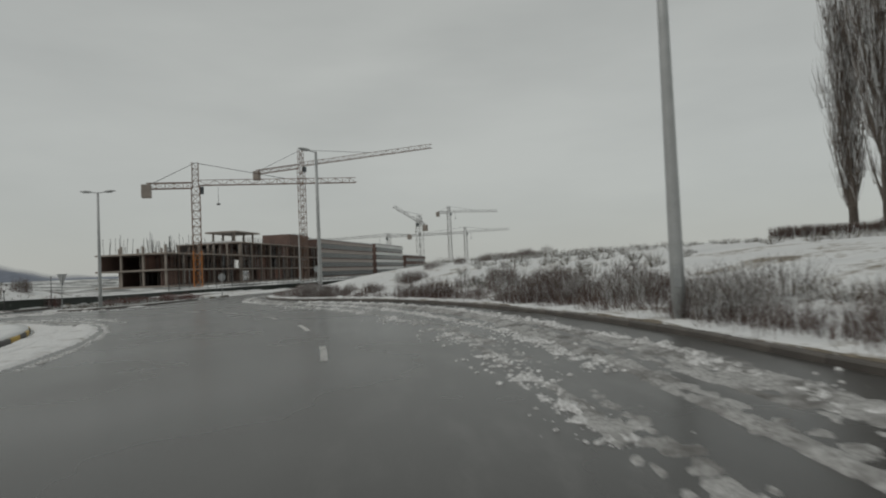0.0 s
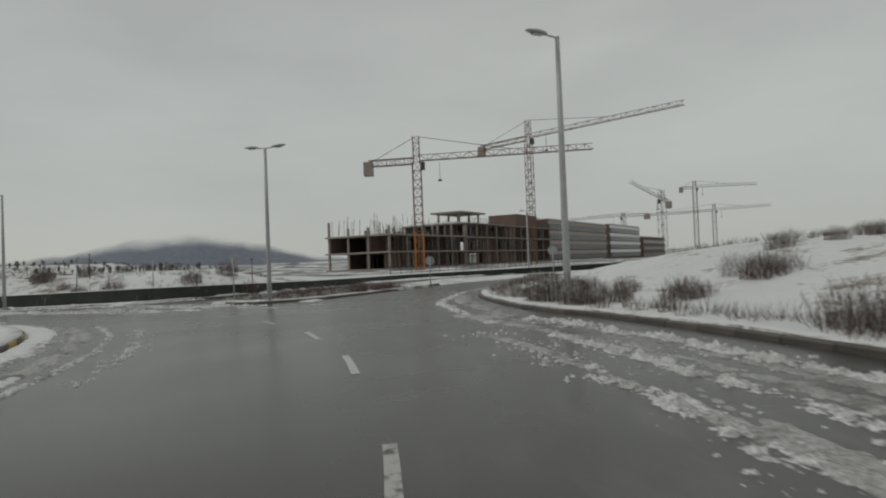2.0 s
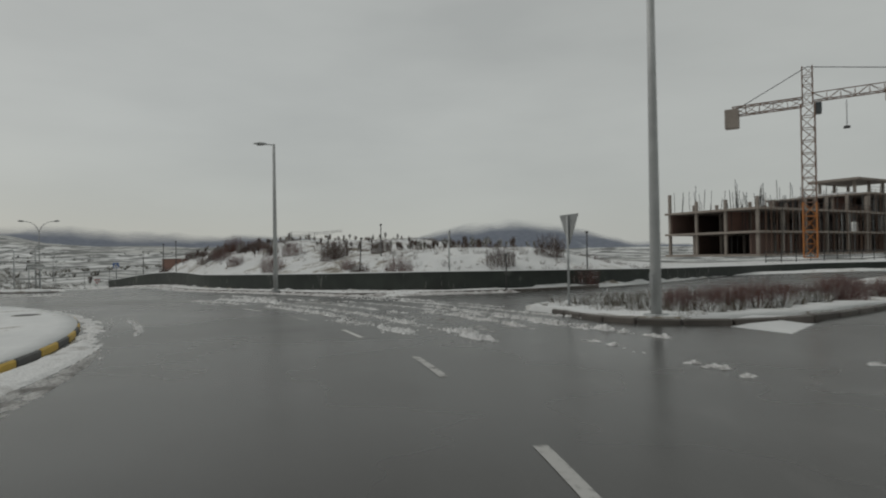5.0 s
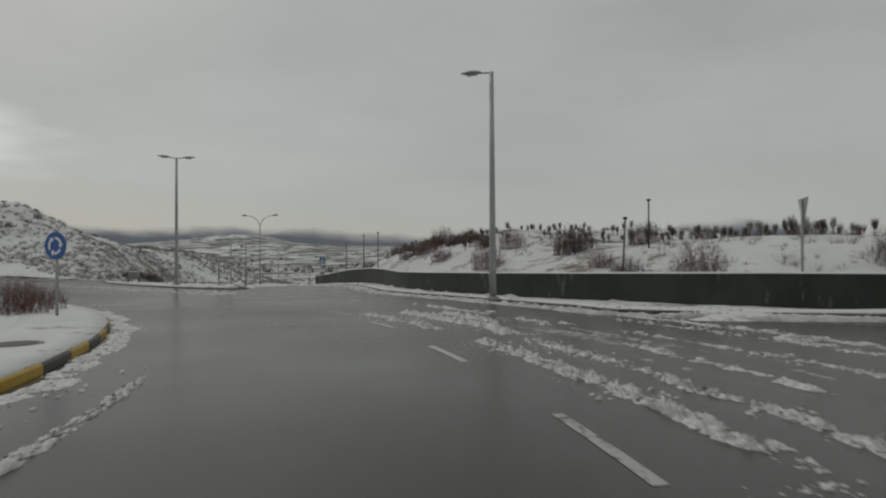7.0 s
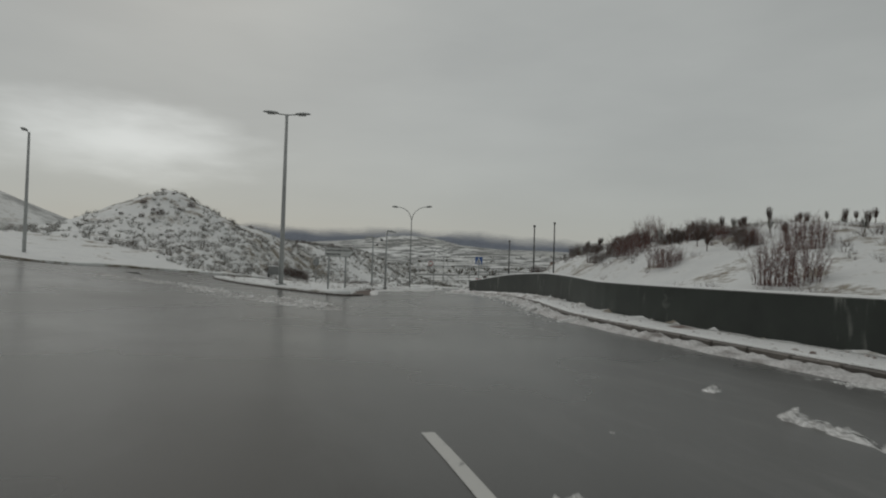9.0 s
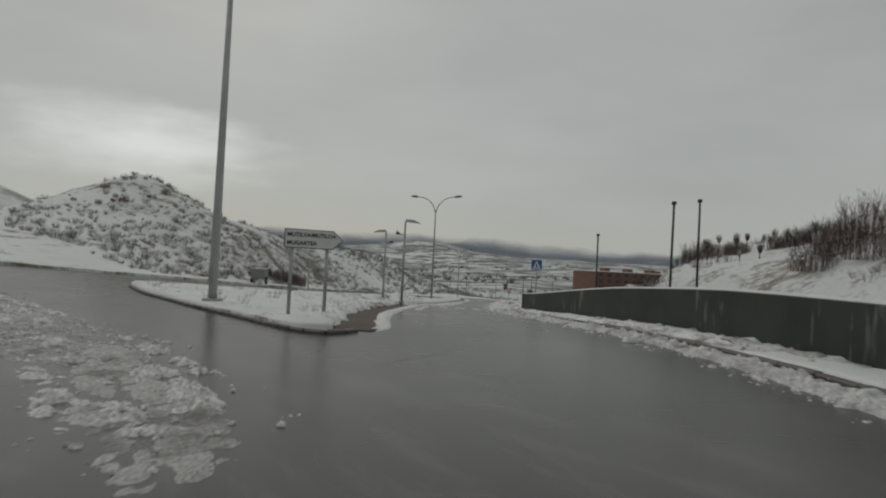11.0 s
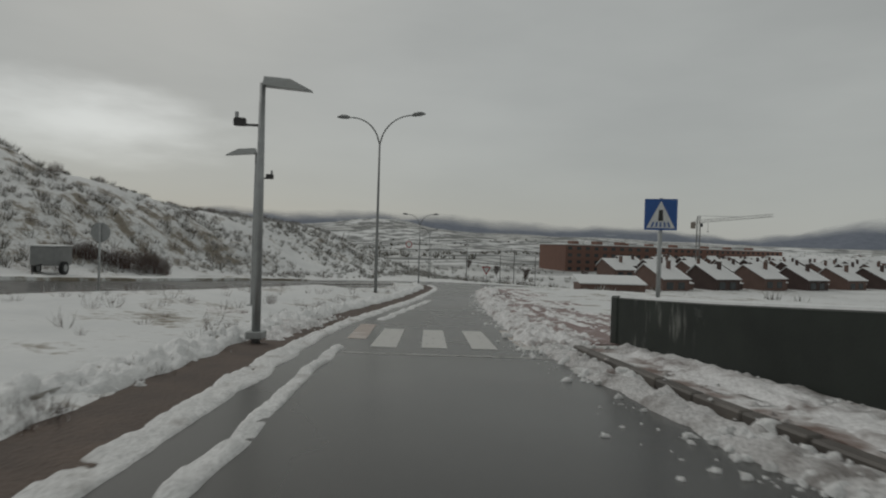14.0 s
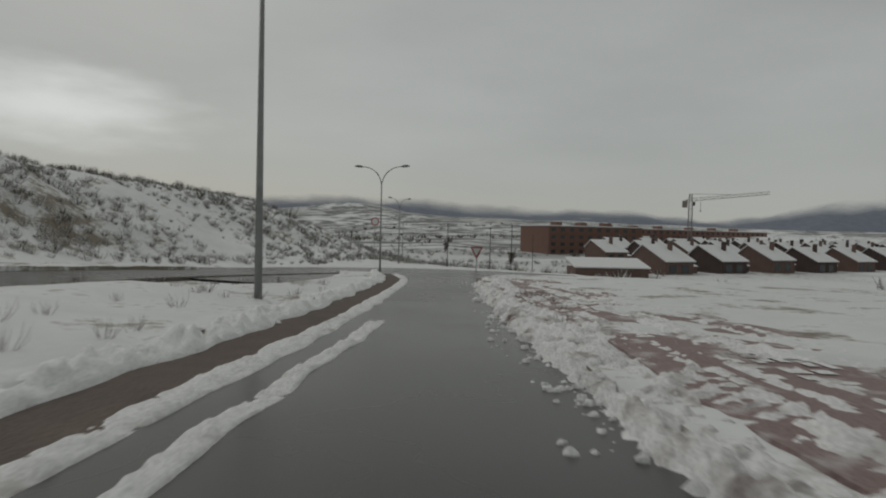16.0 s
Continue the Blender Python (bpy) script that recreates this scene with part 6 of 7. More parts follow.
part("roof", bm, CAPSNOW, sh, "snow-covered lean-to roof")


def brick_block(at, rz, L, D, floors, label, mat):
    ob = thing("apartment_building", at, rz, label, "building", "brick blocks of the town")
    H = floors * 3.0
    bm = bmesh.new()
    add_box(bm, 0, 0, -3, L, D, H, 0.05)
    part("wall", bm, mat, ob)
    bm = bmesh.new()
    add_box(bm, -0.3, -0.3, H, L + 0.3, D + 0.3, H + 0.45, 0.08)
    part("roof", bm, CAPSNOW, ob, "snow-covered flat roof")
    for f in range(floors):
        n = int(L / 4.2)
        for i in range(n):
            x = 1.2 + i * (L - 2.4) / n
            bm = bmesh.new()
            add_box(bm, x, -0.06, f * 3.0 + 0.9, x + 2.0, 0.1, f * 3.0 + 2.3)
            part("window", bm, GLASSD, ob)
        bm = bmesh.new()
        add_box(bm, 0, -0.18, f * 3.0 - 0.1, L, 0.05, f * 3.0 + 0.12)
        part("band", bm, ORANGE, ob)
    for k in range(3):
        x = L * (0.2 + 0.27 * k)
        bm = bmesh.new()
        add_box(bm, x, D * 0.4, H + 0.4, x + 3, D * 0.6, H + 2.0, 0.05)
        part("roof_house", bm, mat, ob)
    return ob


brick_block((-362.0, 38.5, -10.0), 116, 46, 26, 4, "long orange-brown brick apartment block with a snowy roof", ORANGE)
brick_block((-420.0, 66.0, -10.0), 118, 60, 22, 4, "brick apartment block with a snowy roof in the town", BRICK)
brick_block((-470.0, 120.0, -10.0), 122, 70, 22, 4, "brick apartment block with a snowy roof in the town", BRICK)

# farther town: many low roofs
rnd = random.Random(5)
vs, fs, rv, rf = [], [], [], []
for k in range(1300):
    a = radians(56 + 29 * rnd.random() ** 0.8)
    r = 400 + 900 * rnd.random() ** 1.2
    x, y = -105 - math.sin(a) * r, 25 + math.cos(a) * r
    z = ground_at(x, y)
    w, d, h = rnd.uniform(8, 22), rnd.uniform(6, 9), rnd.uniform(3.5, 7.0)
    t = radians(ROW_A + rnd.choice((0, 0, 90)) + rnd.uniform(-4, 4))
    ux, uy, wx, wy = math.cos(t) * w / 2, math.sin(t) * w / 2, -math.sin(t) * d / 2, math.cos(t) * d / 2
    b = len(vs)
    for zz in (z - 3, z + h):
        vs += [(x - ux - wx, y - uy - wy, zz), (x + ux - wx, y + uy - wy, zz), (x + ux + wx, y + uy + wy, zz), (x - ux + wx, y - uy + wy, zz)]
    fs += [(b, b + 1, b + 5, b + 4), (b + 1, b + 2, b + 6, b + 5), (b + 2, b + 3, b + 7, b + 6), (b + 3, b, b + 4, b + 7)]
    b = len(rv)
    rv += [(p[0] + (p[0] - x) * 0.05, p[1] + (p[1] - y) * 0.05, z + h) for p in vs[-4:]] + [(x - ux, y - uy, z + h + 2.2), (x + ux, y + uy, z + h + 2.2)]
    rf += [(b, b + 1, b + 5, b + 4), (b + 2, b + 3, b + 4, b + 5), (b + 1, b + 2, b + 5), (b + 3, b, b + 4)]
town = tagged(new("far_town"), "far rows of brick houses with snow-covered roofs", "houses", kind="stuff")
mesh_ob("wall", vs, fs, BRICK, town)
mesh_ob("roof", rv, rf, CAPSNOW, town)

# ---- distant mountains ----
AZ = [10, 30, 44, 50, 54, 58, 61, 64, 68, 72, 76, 80, 84, 88, 92, 98, 104, 110, 116, 124, 134, 146, 160]
TN = [.010, .012, .014, .022, .042, .058, .064, .056, .038, .026, .030, .040, .040, .038, .044, .050, .055, .054, .053, .050, .046, .040, .030]
vs, fs = [], []
n = 260
for i in range(n):
    az = 10 + 150 * i / (n - 1)
    top = 3900 * float(np.interp(az, AZ, TN)) * (1 + 0.07 * noise.noise((az * 0.25, 0, 0)) + 0.03 * noise.noise((az * 1.1, 0, 5)))
    for j in range(9):
        u = j / 8
        r = 3300 + 700 * u
        z = -40 + (top + 40) * u ** 0.8 + (18 * noise.noise((az * 0.5, u * 3, 2)) if 0 < j < 8 else 0)
        vs.append((-60 - math.sin(radians(az)) * r, 20 + math.cos(radians(az)) * r, z))
for i in range(n - 1):
    for j in range(8):
        a = i * 9 + j
        fs.append((a, a + 9, a + 10, a + 1))
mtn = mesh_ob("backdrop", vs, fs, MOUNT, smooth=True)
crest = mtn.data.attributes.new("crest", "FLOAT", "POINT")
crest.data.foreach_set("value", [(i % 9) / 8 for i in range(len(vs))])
tagged(mtn, "wooded mountains tinted blue with painted haze, crests fading out", "mountains", kind="structure")

# ---- plants ----
def stems(verts, faces, rnd, base, count, height, spread, thick, bend=0.35, up=0.6):
    """Thin tapered stems fanning out from a foot."""
    bx, by, bz = base
    for _ in range(count):
        a = rnd.uniform(0, 2 * math.pi)
        out = spread * math.sqrt(rnd.random())
        h = height * rnd.uniform(0.45, 1.0)
        x0, y0 = bx + math.cos(a) * out * 0.35, by + math.sin(a) * out * 0.35
        x1, y1 = bx + math.cos(a) * out * 0.8 + rnd.uniform(-0.1, 0.1) * spread, by + math.sin(a) * out * 0.8 + rnd.uniform(-0.1, 0.1) * spread
        x2, y2 = x1 + math.cos(a) * bend * rnd.uniform(-0.3, 1.0) * spread, y1 + math.sin(a) * bend * rnd.uniform(-0.3, 1.0) * spread
        p = [(x0, y0, bz - 0.05, thick), (x1, y1, bz + h * up, thick * 0.75), (x2, y2, bz + h, thick * 0.2)]
        s = len(verts)
        ph = rnd.uniform(0, 6.28)
        for x, y, z, t in p:
            for k in range(3):
                verts.append((x + t * math.cos(ph + k * 2.094), y + t * math.sin(ph + k * 2.094), z))
        for r in range(2):
            for k in range(3):
                faces.append((s + r * 3 + k, s + r * 3 + (k + 1) % 3, s + r * 3 + 3 + (k + 1) % 3, s + r * 3 + 3 + k))


def wild_mesh(name, mat, seed, stalks, height, spread, thick, twigs=7):
    """A tangle of thin stalks with side twigs going every way."""
    r = random.Random(seed)
    v, f = [], []

    def rod(p, q, t):
        s = len(v)
        a = r.uniform(0, 6.28)
        for (x, y, z), k in ((p, t), (q, t * 0.45)):
            for i in range(3):
                v.append((x + k * math.cos(a + i * 2.094), y + k * math.sin(a + i * 2.094), z))
        for i in range(3):
            f.append((s + i, s + (i + 1) % 3, s + 3 + (i + 1) % 3, s + 3 + i))

    for _ in range(stalks):
        a, o = r.uniform(0, 6.28), spread * math.sqrt(r.random())
        x, y = o * math.cos(a), o * math.sin(a)
        h = height * r.uniform(0.5, 1.0) * (1 - 0.35 * (o / spread) ** 2)
        lx, ly = r.gauss(0, 0.16) * h, r.gauss(0, 0.16) * h
        p0, p1, p2 = (x, y, -0.08), (x + lx * 0.5, y + ly * 0.5, h * 0.55), (x + lx * 1.3, y + ly * 1.3, h)
        rod(p0, p1, thick)
        rod(p1, p2, thick * 0.7)
        for _ in range(twigs):
            u = r.uniform(0.25, 0.98)
            b = (x + lx * 1.2 * u, y + ly * 1.2 * u, h * u)
            t = r.uniform(0, 6.28)
            ln = h * r.uniform(0.10, 0.26)
            rod(b, (b[0] + ln * 0.75 * math.cos(t), b[1] + ln * 0.75 * math.sin(t), b[2] + ln * r.uniform(0.1, 0.9)), thick * 0.55)
    me = bpy.data.meshes.new(name)
    me.from_pydata(v, [], f)
    me.materials.append(mat)
    return me


BUSHES = [wild_mesh("weed_bush", TWIGSNOW, 1, 150, 1.25, 0.95, 0.0085), wild_mesh("weed_bush", TWIGSNOW, 2, 170, 1.1, 1.1, 0.0085), wild_mesh("weed_bush", TWIG, 3, 190, 1.2, 0.95, 0.009),
          wild_mesh("weed_bush", TWIG, 4, 170, 1.0, 1.1, 0.009), wild_mesh("weed_bush", TWIGSNOW, 5, 140, 1.4, 0.85, 0.0085)]
RED_BUSH = [wild_mesh("shrub", REDTWIG, 11, 170, 1.5, 0.9, 0.009, 9), wild_mesh("shrub", REDTWIG, 12, 190, 1.6, 1.1, 0.009, 9)]
BROWN_BUSH = [wild_mesh("shrub", TWIG, 13, 170, 1.5, 0.9, 0.010, 9), wild_mesh("shrub", TWIG, 14, 180, 1.7, 1.0, 0.010, 9)]



def plant(name, me, x, y, scale, label, category, group, dz=0.0):
    ob = new(name, me)
    ob.matrix_world = pose(x, y, ground_at(x, y) + dz, 0, 0, random.uniform(0, 360)) @ Matrix.Diagonal((scale, scale, scale * random.uniform(0.85, 1.15), 1))
    return tagged(ob, label, category, group)


# tall dead weeds on the verge east of the roundabout
rnd = random.Random(21)
for k in range(250):
    a = rnd.uniform(6, 50)
    r = R_OUT + 1.1 + 3.6 * rnd.random() ** 1.4
    x, y = CX + r * math.cos(radians(a)), CY + r * math.sin(radians(a))
    if noise.noise((x * 0.35, y * 0.35, 3.0)) < -0.12 or a > 43 and rnd.random() < 0.35:
        continue
    snowy = rnd.random() < (0.65 if a < 38 else 0.3) and noise.noise((a * 0.35, 2.0, 0.0)) > -0.2
    plant("weed_bush", BUSHES[rnd.choice((0, 1, 4)) if snowy else rnd.choice((2, 3))], x, y, rnd.uniform(0.35, 0.95), "tall dead weeds with snow caught in the stems" if snowy else "tall brown dead weeds on the snowy verge", "bush", "dead weeds along the verge")
WEED_LINE = smooth_line([(-10.5, 46.0), (-8.2, 43.8), (-4.4, 42.4), (-3.0, 45.8), (-2.1, 50.7), (-0.9, 60.0), (0.8, 67.7)], 0.5)
for k in range(64):
    x, y = WEED_LINE[int(len(WEED_LINE) * rnd.random() ** 1.3)] + np.array([rnd.gauss(0, 0.7), rnd.gauss(0, 0.7)])
    if noise.noise((x * 0.45, y * 0.45, 6.0)) < -0.08:
        continue
    plant("weed_bush", BUSHES[rnd.choice((2, 3, 2, 4))], x, y, rnd.uniform(0.35, 0.78), "tall brown dead weeds on the snowy slope", "bush", "dead weeds along the verge")
for k in range(30):
    i = 86 + int(18 * rnd.random())
    x, y = E_KERB[i] - side_of(E_KERB)[i] * rnd.uniform(1.4, 3.4)
    if road_gap(np.array([x]), np.array([y]))[0] > 1.2:
        plant("weed_bush", BUSHES[rnd.choice((2, 3, 2, 4))], x, y, rnd.uniform(0.25, 0.5), "tall brown dead weeds on the snowy slope", "bush", "dead weeds along the verge")

# shrubs behind the dark wall and on the islands
for k, (x, y, sc, red) in enumerate(((-54.6, 47.3, 0.7, 0), (-52.7, 49.2, 0.8, 1), (-66.0, 43.6, 1.0, 1), (-63.5, 47.6, 0.9, 0), (-81.9, 39.2, 0.75, 0), (-71.7, 46.0, 0.8, 1), (-89.8, 34.9, 0.5, 0), (-90.4, 35.5, 0.55, 0),
                                     (-86.5, 42.4, 1.1, 1), (-64.6, 48.3, 0.9, 0), (-62.5, 51.1, 0.9, 0), (-22.6, 62.5, 1.0, 1), (-74.0, 41.5, 0.8, 1), (-79, 40.6, 0.8, 1), (-50.6, 55, 1.0, 0), (-47.4, 58.5, 0.9, 1),
                                     (-53, 60, 1.1, 0), (-51.4, 27.4, 0.7, 1), (-52.5, 26.4, 0.75, 1), (-53.4, 26.9, 0.7, 1), (-58.0, 23.9, 0.75, 1), (-59.2, 22.9, 0.7, 1), (-91.0, 34.8, 0.45, 0), (-80.8, 40.1, 0.6, 0), (-83.2, 40.2, 0.6, 0), (-44.6, 55.1, 0.7, 0), (-45.9, 58.3, 0.75, 0), (-45.5, 59.9, 0.7, 1), (-58.2, 47.5, 0.6, 1))):
    if road_gap(np.array([x]), np.array([y]))[0] < 0.6:
        continue
    plant("shrub", (RED_BUSH if red else BROWN_BUSH)[k % 2], x, y, sc, "bare reddish shrub standing in the snow" if red else "bare brown shrub standing in the snow", "shrub", "bare shrubs")

for k in range(30):
    x, y = -30.8 + 0.5 * (k % 3) + rnd.uniform(-0.6, 0.6), 49.2 + 0.36 * k
    if abs(x + 32) < 4.0 - 0.16 * (y - 48):
        plant("shrub", RED_BUSH[k % 2], x, y, rnd.uniform(0.36, 0.55), "low reddish bare shrub on a traffic island", "shrub", "low shrubs on the island")

# thicket of bare young shrubs along the top of the bank
crest_line = offset(smooth_line([p for p in WALL_LINE if -101 < p[0] < -72], 0.55), -7.2)
for k, p in enumerate(crest_line):
    if rnd.random() < 0.9:
        x, y = p + np.array([rnd.gauss(0, 0.7), rnd.gauss(0, 0.7)])
        plant("shrub", BROWN_BUSH[k % 2] if k % 5 else RED_BUSH[k % 2], x, y, rnd.uniform(0.32, 0.62), "bare young shrub in a thicket along the top of a bank", "shrub", "thicket on the bank")

# rows of young saplings on the bank
def sapling_mesh(seed):
    r = random.Random(seed)
    v, f = [], []
    stems(v, f, r, (0, 0, 0), 3, 1.25, 0.08, 0.025, up=0.5)
    stems(v, f, r, (0, 0, 0.45), 60, 0.75, 0.26, 0.016, up=0.5)
    me = bpy.data.meshes.new("sapling")
    me.from_pydata(v, [], f)
    me.materials.append(SHRUB if seed % 2 else TWIG)
    return me


SAPS = [sapling_mesh(k) for k in range(4)]
wl_pts = smooth_line(WALL_LINE[40:], 1.25)
wl_n = side_of(wl_pts)
for row, off in enumerate((5.6, 8.0, 10.5, 13.0, 16.0, 20.0)):
    for i, (p, q) in enumerate(zip(wl_pts, wl_n)):
        x, y = p - q * (off + rnd.uniform(-0.5, 0.5))
        if rnd.random() < 0.22 or x < -104 or x > -44 or row < 2 and x > -74:
            continue
        plant("sapling", SAPS[rnd.randrange(4)], x + rnd.uniform(-0.4, 0.4), y, rnd.uniform(0.42, 0.72), "young dark sapling in a planted row on the snowy bank", "sapling", "rows of saplings")

# low tufts on the mound, the ridge, the median and the fields: past counting
def tufts(name, spots, mat, label, count=16, size=(0.35, 0.8), thick=0.010):
    r = random.Random(len(spots))
    v, f = [], []
    xs, ys = np.array([s[0] for s in spots]), np.array([s[1] for s in spots])
    zs = terrain(xs, ys)
    for x, y, z in zip(xs, ys, zs):
        h = r.uniform(*size)
        stems(v, f, r, (x, y, float(z)), count, h, h * 0.95, thick * (0.4 + h), up=0.45)
    return tagged(mesh_ob(name, v, f, mat), label, "tufts", kind="stuff")


rnd = random.Random(31)
spots = []
while len(spots) < 2500:
    x, y = rnd.uniform(-215, -98), rnd.uniform(-34, 6.5)
    if x < -150:
        y = rnd.uniform(-30, 9)
    g = road_gap(np.array([x]), np.array([y]))[0]
    patch = noise.noise((x * 0.07, y * 0.07, 2.0)) + 0.6 * noise.noise((x * 0.2, y * 0.2, 5.0))
    if g > 1.5 and patch > -0.30 + 0.35 * rnd.random():
        spots.append((x, y))
tufts("shrubs", spots, SHRUB, "dark low shrubs and heather scattered over snowy slopes", 30, (0.14, 0.62), 0.016)
spots = []
while len(spots) < 420:
    x, y = rnd.uniform(-150, -100), rnd.uniform(-8, 6)
    if road_gap(np.array([x]), np.array([y]))[0] > 1.0:
        spots.append((x, y))
tufts("grass_tufts", spots, TWIGSNOW, "snow-laden dead grass tufts at the foot of the mound", 34, (0.25, 0.7), 0.009)
spots = []
while len(spots) < 260:
    x = rnd.uniform(-128, -76)
    y = rnd.uniform(10, 26)
    g = road_gap(np.array([x]), np.array([y]))[0]
    if g > 0.5 and (g < 1.6 or rnd.random() < 0.3):
        spots.append((x, y))
tufts("grass_tufts", spots, TWIG, "thin dead grass poking through snow on the median", 14, (0.12, 0.38), 0.006)
edge = offset(smooth_line(E_KERB[20:120], 0.5), -0.9)
spots = [tuple(edge[rnd.randrange(len(edge))] + np.array([rnd.gauss(0, 0.5), rnd.gauss(0, 0.5)])) for _ in range(1300)]
spots = [q for q in spots if road_gap(np.array([q[0]]), np.array([q[1]]))[0] > 0.35]
tufts("grass_tufts", spots, TWIG, "brown dead grass through snow on the verge behind the kerb", 12, (0.15, 0.5), 0.007)
edge = offset(smooth_line(EL[7:], 0.5), 0.48)
spots = [tuple(edge[rnd.randrange(len(edge))] + np.array([rnd.gauss(0, 0.16), rnd.gauss(0, 0.16)])) for _ in range(480)]
tufts("grass_tufts", spots, TWIG, "dark dead grass along the edge of the snow above brown soil", 14, (0.06, 0.22), 0.007)
spots = []
while len(spots) < 1500:
    x, y = rnd.uniform(-99, -40), rnd.uniform(30, 75)
    d, lf = dist_to(WALL_LINE[::2], np.array([x]), np.array([y]), True)
    if not lf[0] and d[0] > 0.6 and noise.noise((x * 0.12, y * 0.12, 9.0)) > -0.1:
        spots.append((x, y))
tufts("grass_tufts", spots, TWIG, "dead grass and weeds poking through snow on the bank", 16, (0.12, 0.5), 0.007)
spots = []
while len(spots) < 900:
    a, r = rnd.uniform(5, 74), R_OUT + 4 + 40 * rnd.random() ** 1.6
    x, y = CX + r * math.cos(radians(a)), CY + r * math.sin(radians(a))
    if road_gap(np.array([x]), np.array([y]))[0] > 1.5 and noise.noise((x * 0.1, y * 0.1, 4.0)) > 0.0:
        spots.append((x, y))
tufts("grass_tufts", spots, SHRUB, "dark low shrubs on the snowy slope above the weeds", 26, (0.15, 0.55), 0.013)
spots = [(rnd.uniform(-35.8, -28.2), rnd.uniform(47.7, 60)) for _ in range(420)]
spots = [q for q in spots if abs(q[0] + 32) < min(3.5, 1.6 + 2.2 * (q[1] - 47.2)) - 0.14 * (q[1] - 48)]
tufts("low_plants", spots, SHRUB, "dark low plants dusted with snow on the traffic island", 50, (0.2, 0.42), 0.014)
spots = []
for k in range(900):
    x, y = rnd.uniform(-420, -150), rnd.uniform(-60, 60)
    if noise.noise((x * 0.03, y * 0.03, 1.0)) > 0.02 and road_gap(np.array([x]), np.array([y]))[0] > 2:
        spots.append((x, y))
tufts("shrubs", spots, SHRUB, "scattered dark bushes over the snowy fields", 22, (0.6, 1.6), 0.025)


spots = []
while len(spots) < 620:
    x, y = rnd.uniform(-240, -164), rnd.uniform(-26, 13)
    if noise.noise((x * 0.08, y * 0.08, 6.0)) > -0.2 and road_gap(np.array([x]), np.array([y]))[0] > 1.5:
        spots.append((x, y))
tufts("shrubs", spots, SHRUB, "small dark bushes dotted over a snowy slope", 30, (0.25, 0.8), 0.018)

# shrubs along the crest of the mound and its ridge
for k in range(70):
    x = -112 - 75 * (k + rnd.random()) / 70
    y = float(np.interp(-x, [112, 123, 136, 207], [-14.0, -15.5, -14.0, -9.0])) + rnd.gauss(1.2, 1.6)
    if rnd.random() < 0.75:
        plant("shrub", BROWN_BUSH[k % 2], x, y, rnd.uniform(0.22, 0.62), "dark bare shrub on the crest of a snowy mound", "shrub", "shrubs on the mound")

# bushes at the foot of the mound, beside the far carriageway
for k in range(34):
    s = k / 33
    x, y = -115.5 - 15.5 * s + rnd.uniform(-0.6, 0.6), 2.4 + 2.6 * s + rnd.uniform(-0.9, 0.9)
    if road_gap(np.array([x]), np.array([y]))[0] > 0.5 and rnd.random() < 0.8:
        plant("shrub", BROWN_BUSH[k % 2], x, y, rnd.uniform(0.5, 0.95), "bare dark shrub with snow at the foot of a mound", "shrub", "shrubs at the foot of the mound")


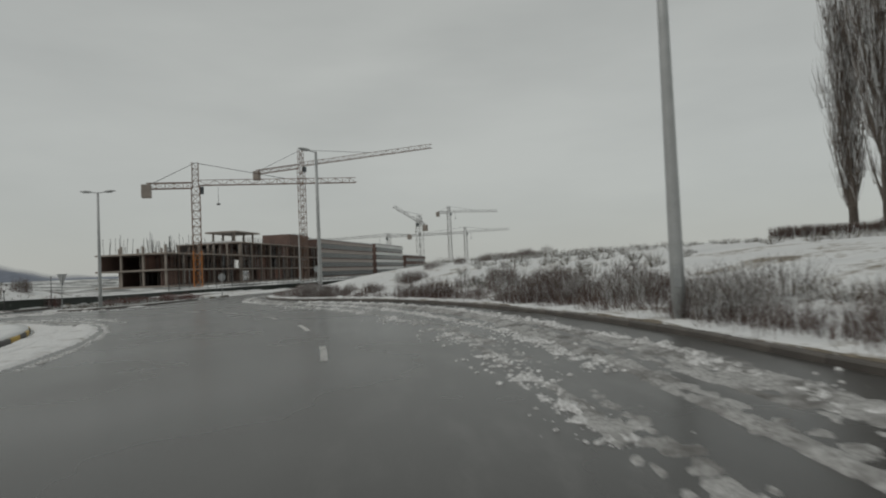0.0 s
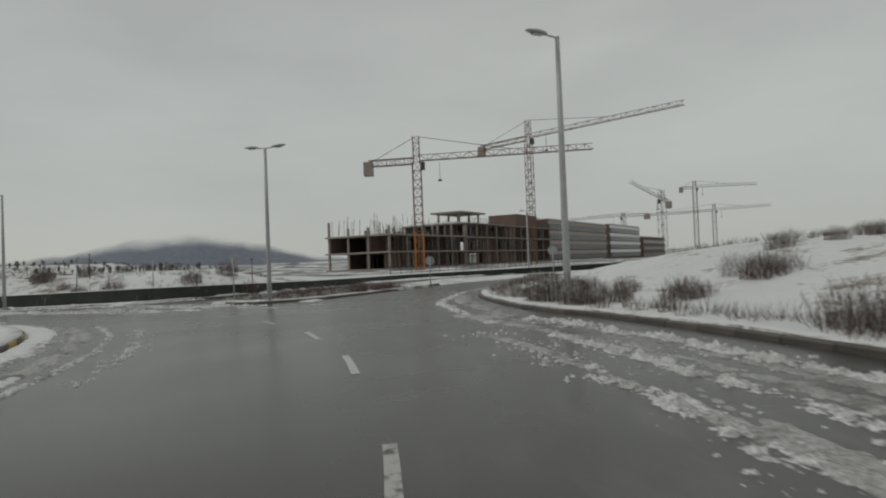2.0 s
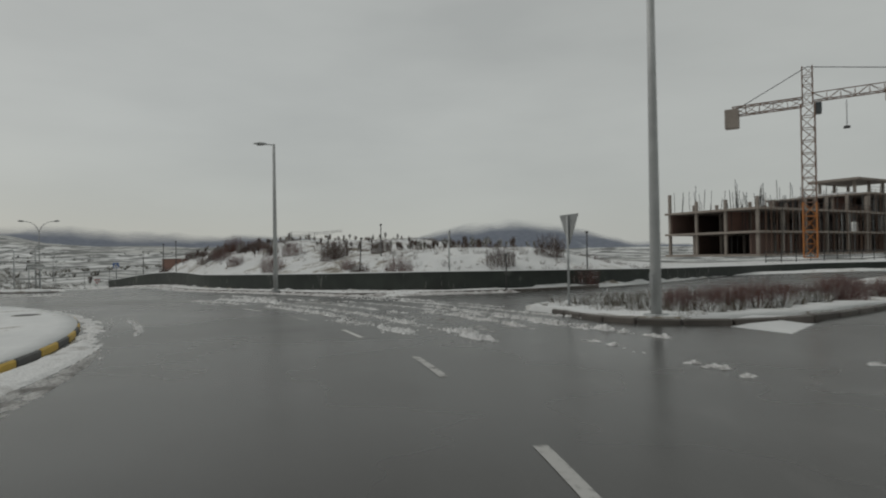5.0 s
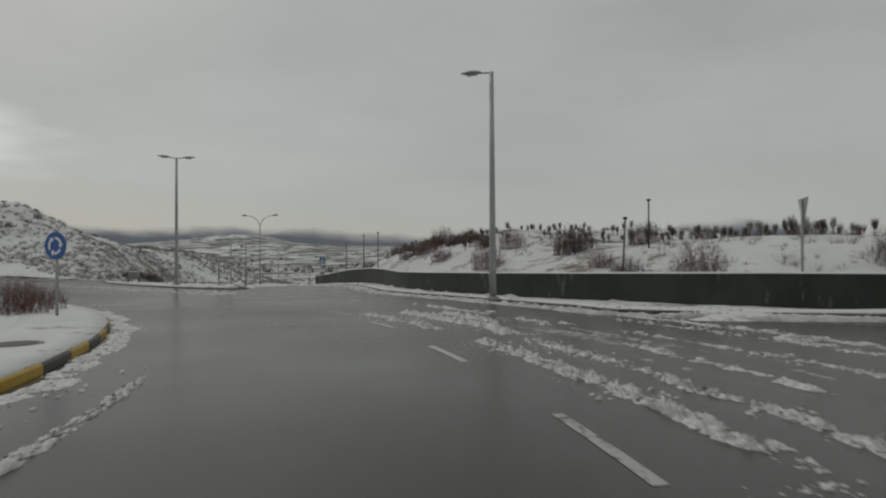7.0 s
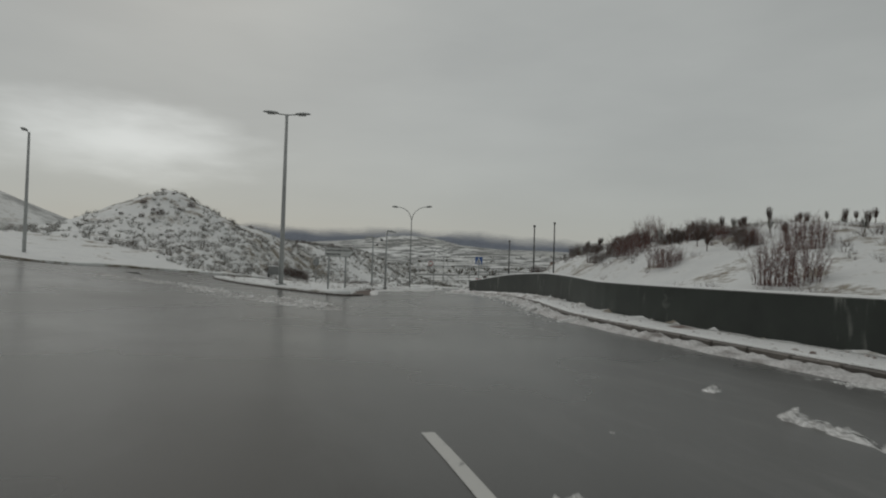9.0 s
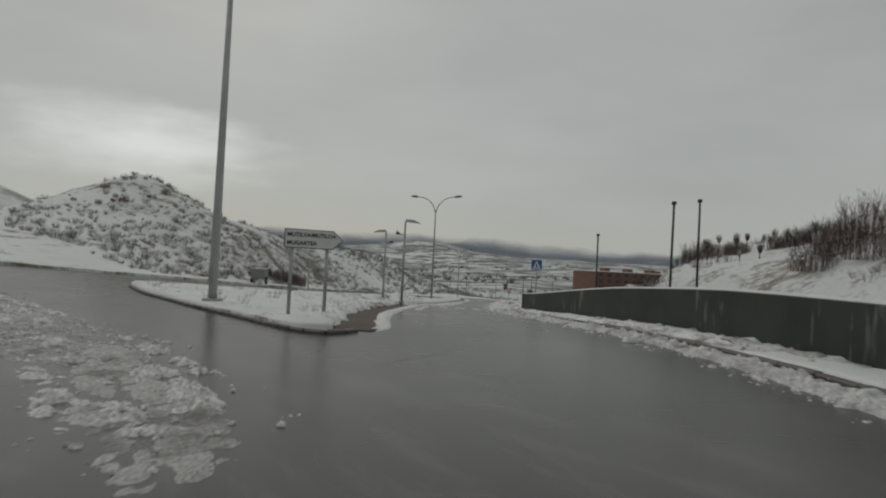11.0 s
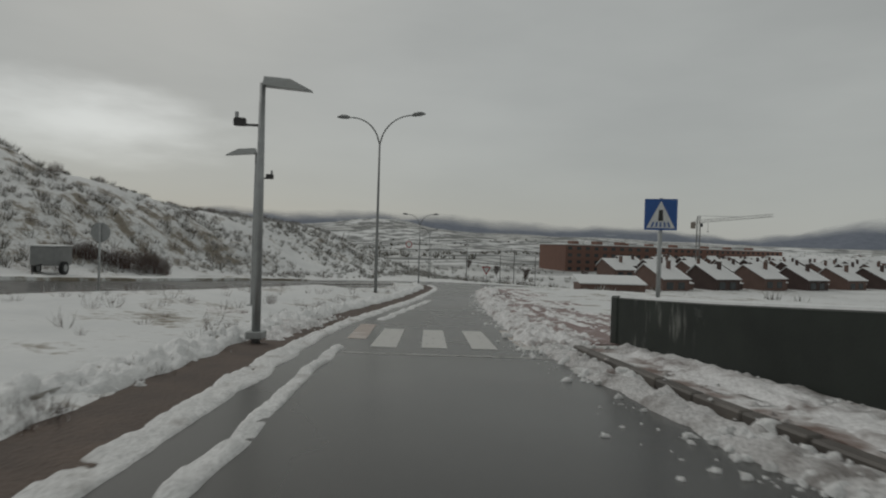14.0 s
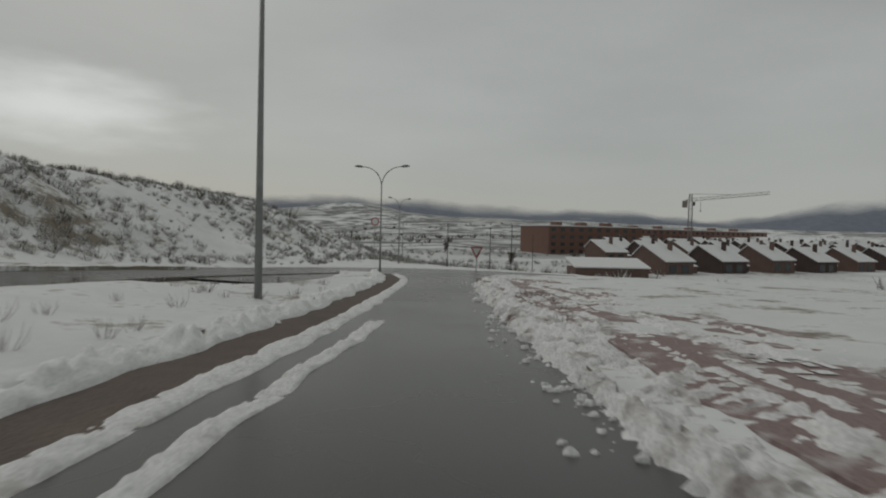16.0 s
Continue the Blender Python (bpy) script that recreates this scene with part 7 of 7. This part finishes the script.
# ---- trees ----
def bare_tree(name, at, height, seed, label, columnar=False):
    """Trunk, limbs and many fine twigs, bare in winter."""
    r = random.Random(seed)
    ob = thing(name, at, 0, label, "tree", "bare trees")
    bm = bmesh.new()
    add_tube(bm, [(0, 0, -0.3), (0.05, 0, height * 0.3), (0, 0.06, height * 0.65), (0.02, 0, height * 0.95)], [height * 0.018, height * 0.014, height * 0.008, 0.02], 8)
    part("trunk", bm, BARK, ob, smooth=True)
    bm = bmesh.new()
    v, f = [], []
    for k in range(105 if columnar else 36):
        z = height * r.uniform(0.06 if columnar else 0.25, 0.85)
        a = r.uniform(0, 6.28)
        ln = height * (r.uniform(0.16, 0.34) if columnar else r.uniform(0.2, 0.42))
        out = ln * (0.22 if columnar else 0.62)
        tip = (math.cos(a) * out, math.sin(a) * out, min(z + ln, height * 1.02))
        mid = (math.cos(a) * out * 0.55, math.sin(a) * out * 0.55, z + ln * 0.4)
        add_tube(bm, [(0, 0, z), mid, tip], [height * 0.0045, height * 0.003, 0.01], 5)
        for q in (mid, tip):
            stems(v, f, r, q, 12 if columnar else 22, ln * 0.5, ln * (0.16 if columnar else 0.38), 0.010 + height * 0.0004)
    part("branchwork", bm, BARK, ob)
    mesh_ob("crown", v, f, TWIGSNOW if columnar else TWIG, ob)
    return ob


P1 = bare_tree("poplar_tree", on_ground(37.0, 92.0), 33.0, 3, "tall bare columnar poplar behind a dark hedge", True)
P2 = bare_tree("poplar_tree", on_ground(42.5, 96.0), 30.0, 4, "tall bare columnar poplar behind a dark hedge", True)
for x, y, q in ((40.0, 88.5, P2), (46.5, 90, P1), (35.2, 97.5, P2), (50.0, 97, P1)):
    copy_thing(q, pose(*on_ground(x, y), 0, 0, rnd.uniform(0, 360)))
T1 = bare_tree("small_tree", on_ground(-250, 24), 3.6, 8, "small bare tree on a snowy field")
for x, y in ((-285, 14), (-310, 2), (-262, 40)):
    copy_thing(T1, pose(*on_ground(x, y), 0, 0, rnd.uniform(0, 360)))

# clipped hedge and rough bushes under the poplars
v, f = [], []
for k in range(120):
    s = k / 119
    x, y = 24 + 36 * s, 84 + 3 * s
    z = ground_at(x, y)
    stems(v, f, rnd, (x, y, z), 120, 1.6 + (2.6 * max(0.0, math.sin((s - 0.25) * 4)) if s > 0.25 else 0), 0.9, 0.02, up=0.5)
tagged(mesh_ob("hedge", v, f, TWIG), "dark brown hedge along the top of the snowy slope", "hedge", kind="stuff")

# bushes and trees scattered through the valley
spots = []
for k in range(1500):
    a, r = radians(rnd.uniform(70, 125)), rnd.uniform(260, 1500)
    x, y = -105 - math.sin(a) * r, 25 + math.cos(a) * r
    if noise.noise((x * 0.006, y * 0.006, 3.0)) + 0.5 * noise.noise((x * 0.02, y * 0.02, 3.0)) > 0.08:
        spots.append((x, y))
tufts("far_woods", spots, SHRUB, "dark hedges and copses far off in the snowy valley", 16, (1.5, 5.0), 0.10)
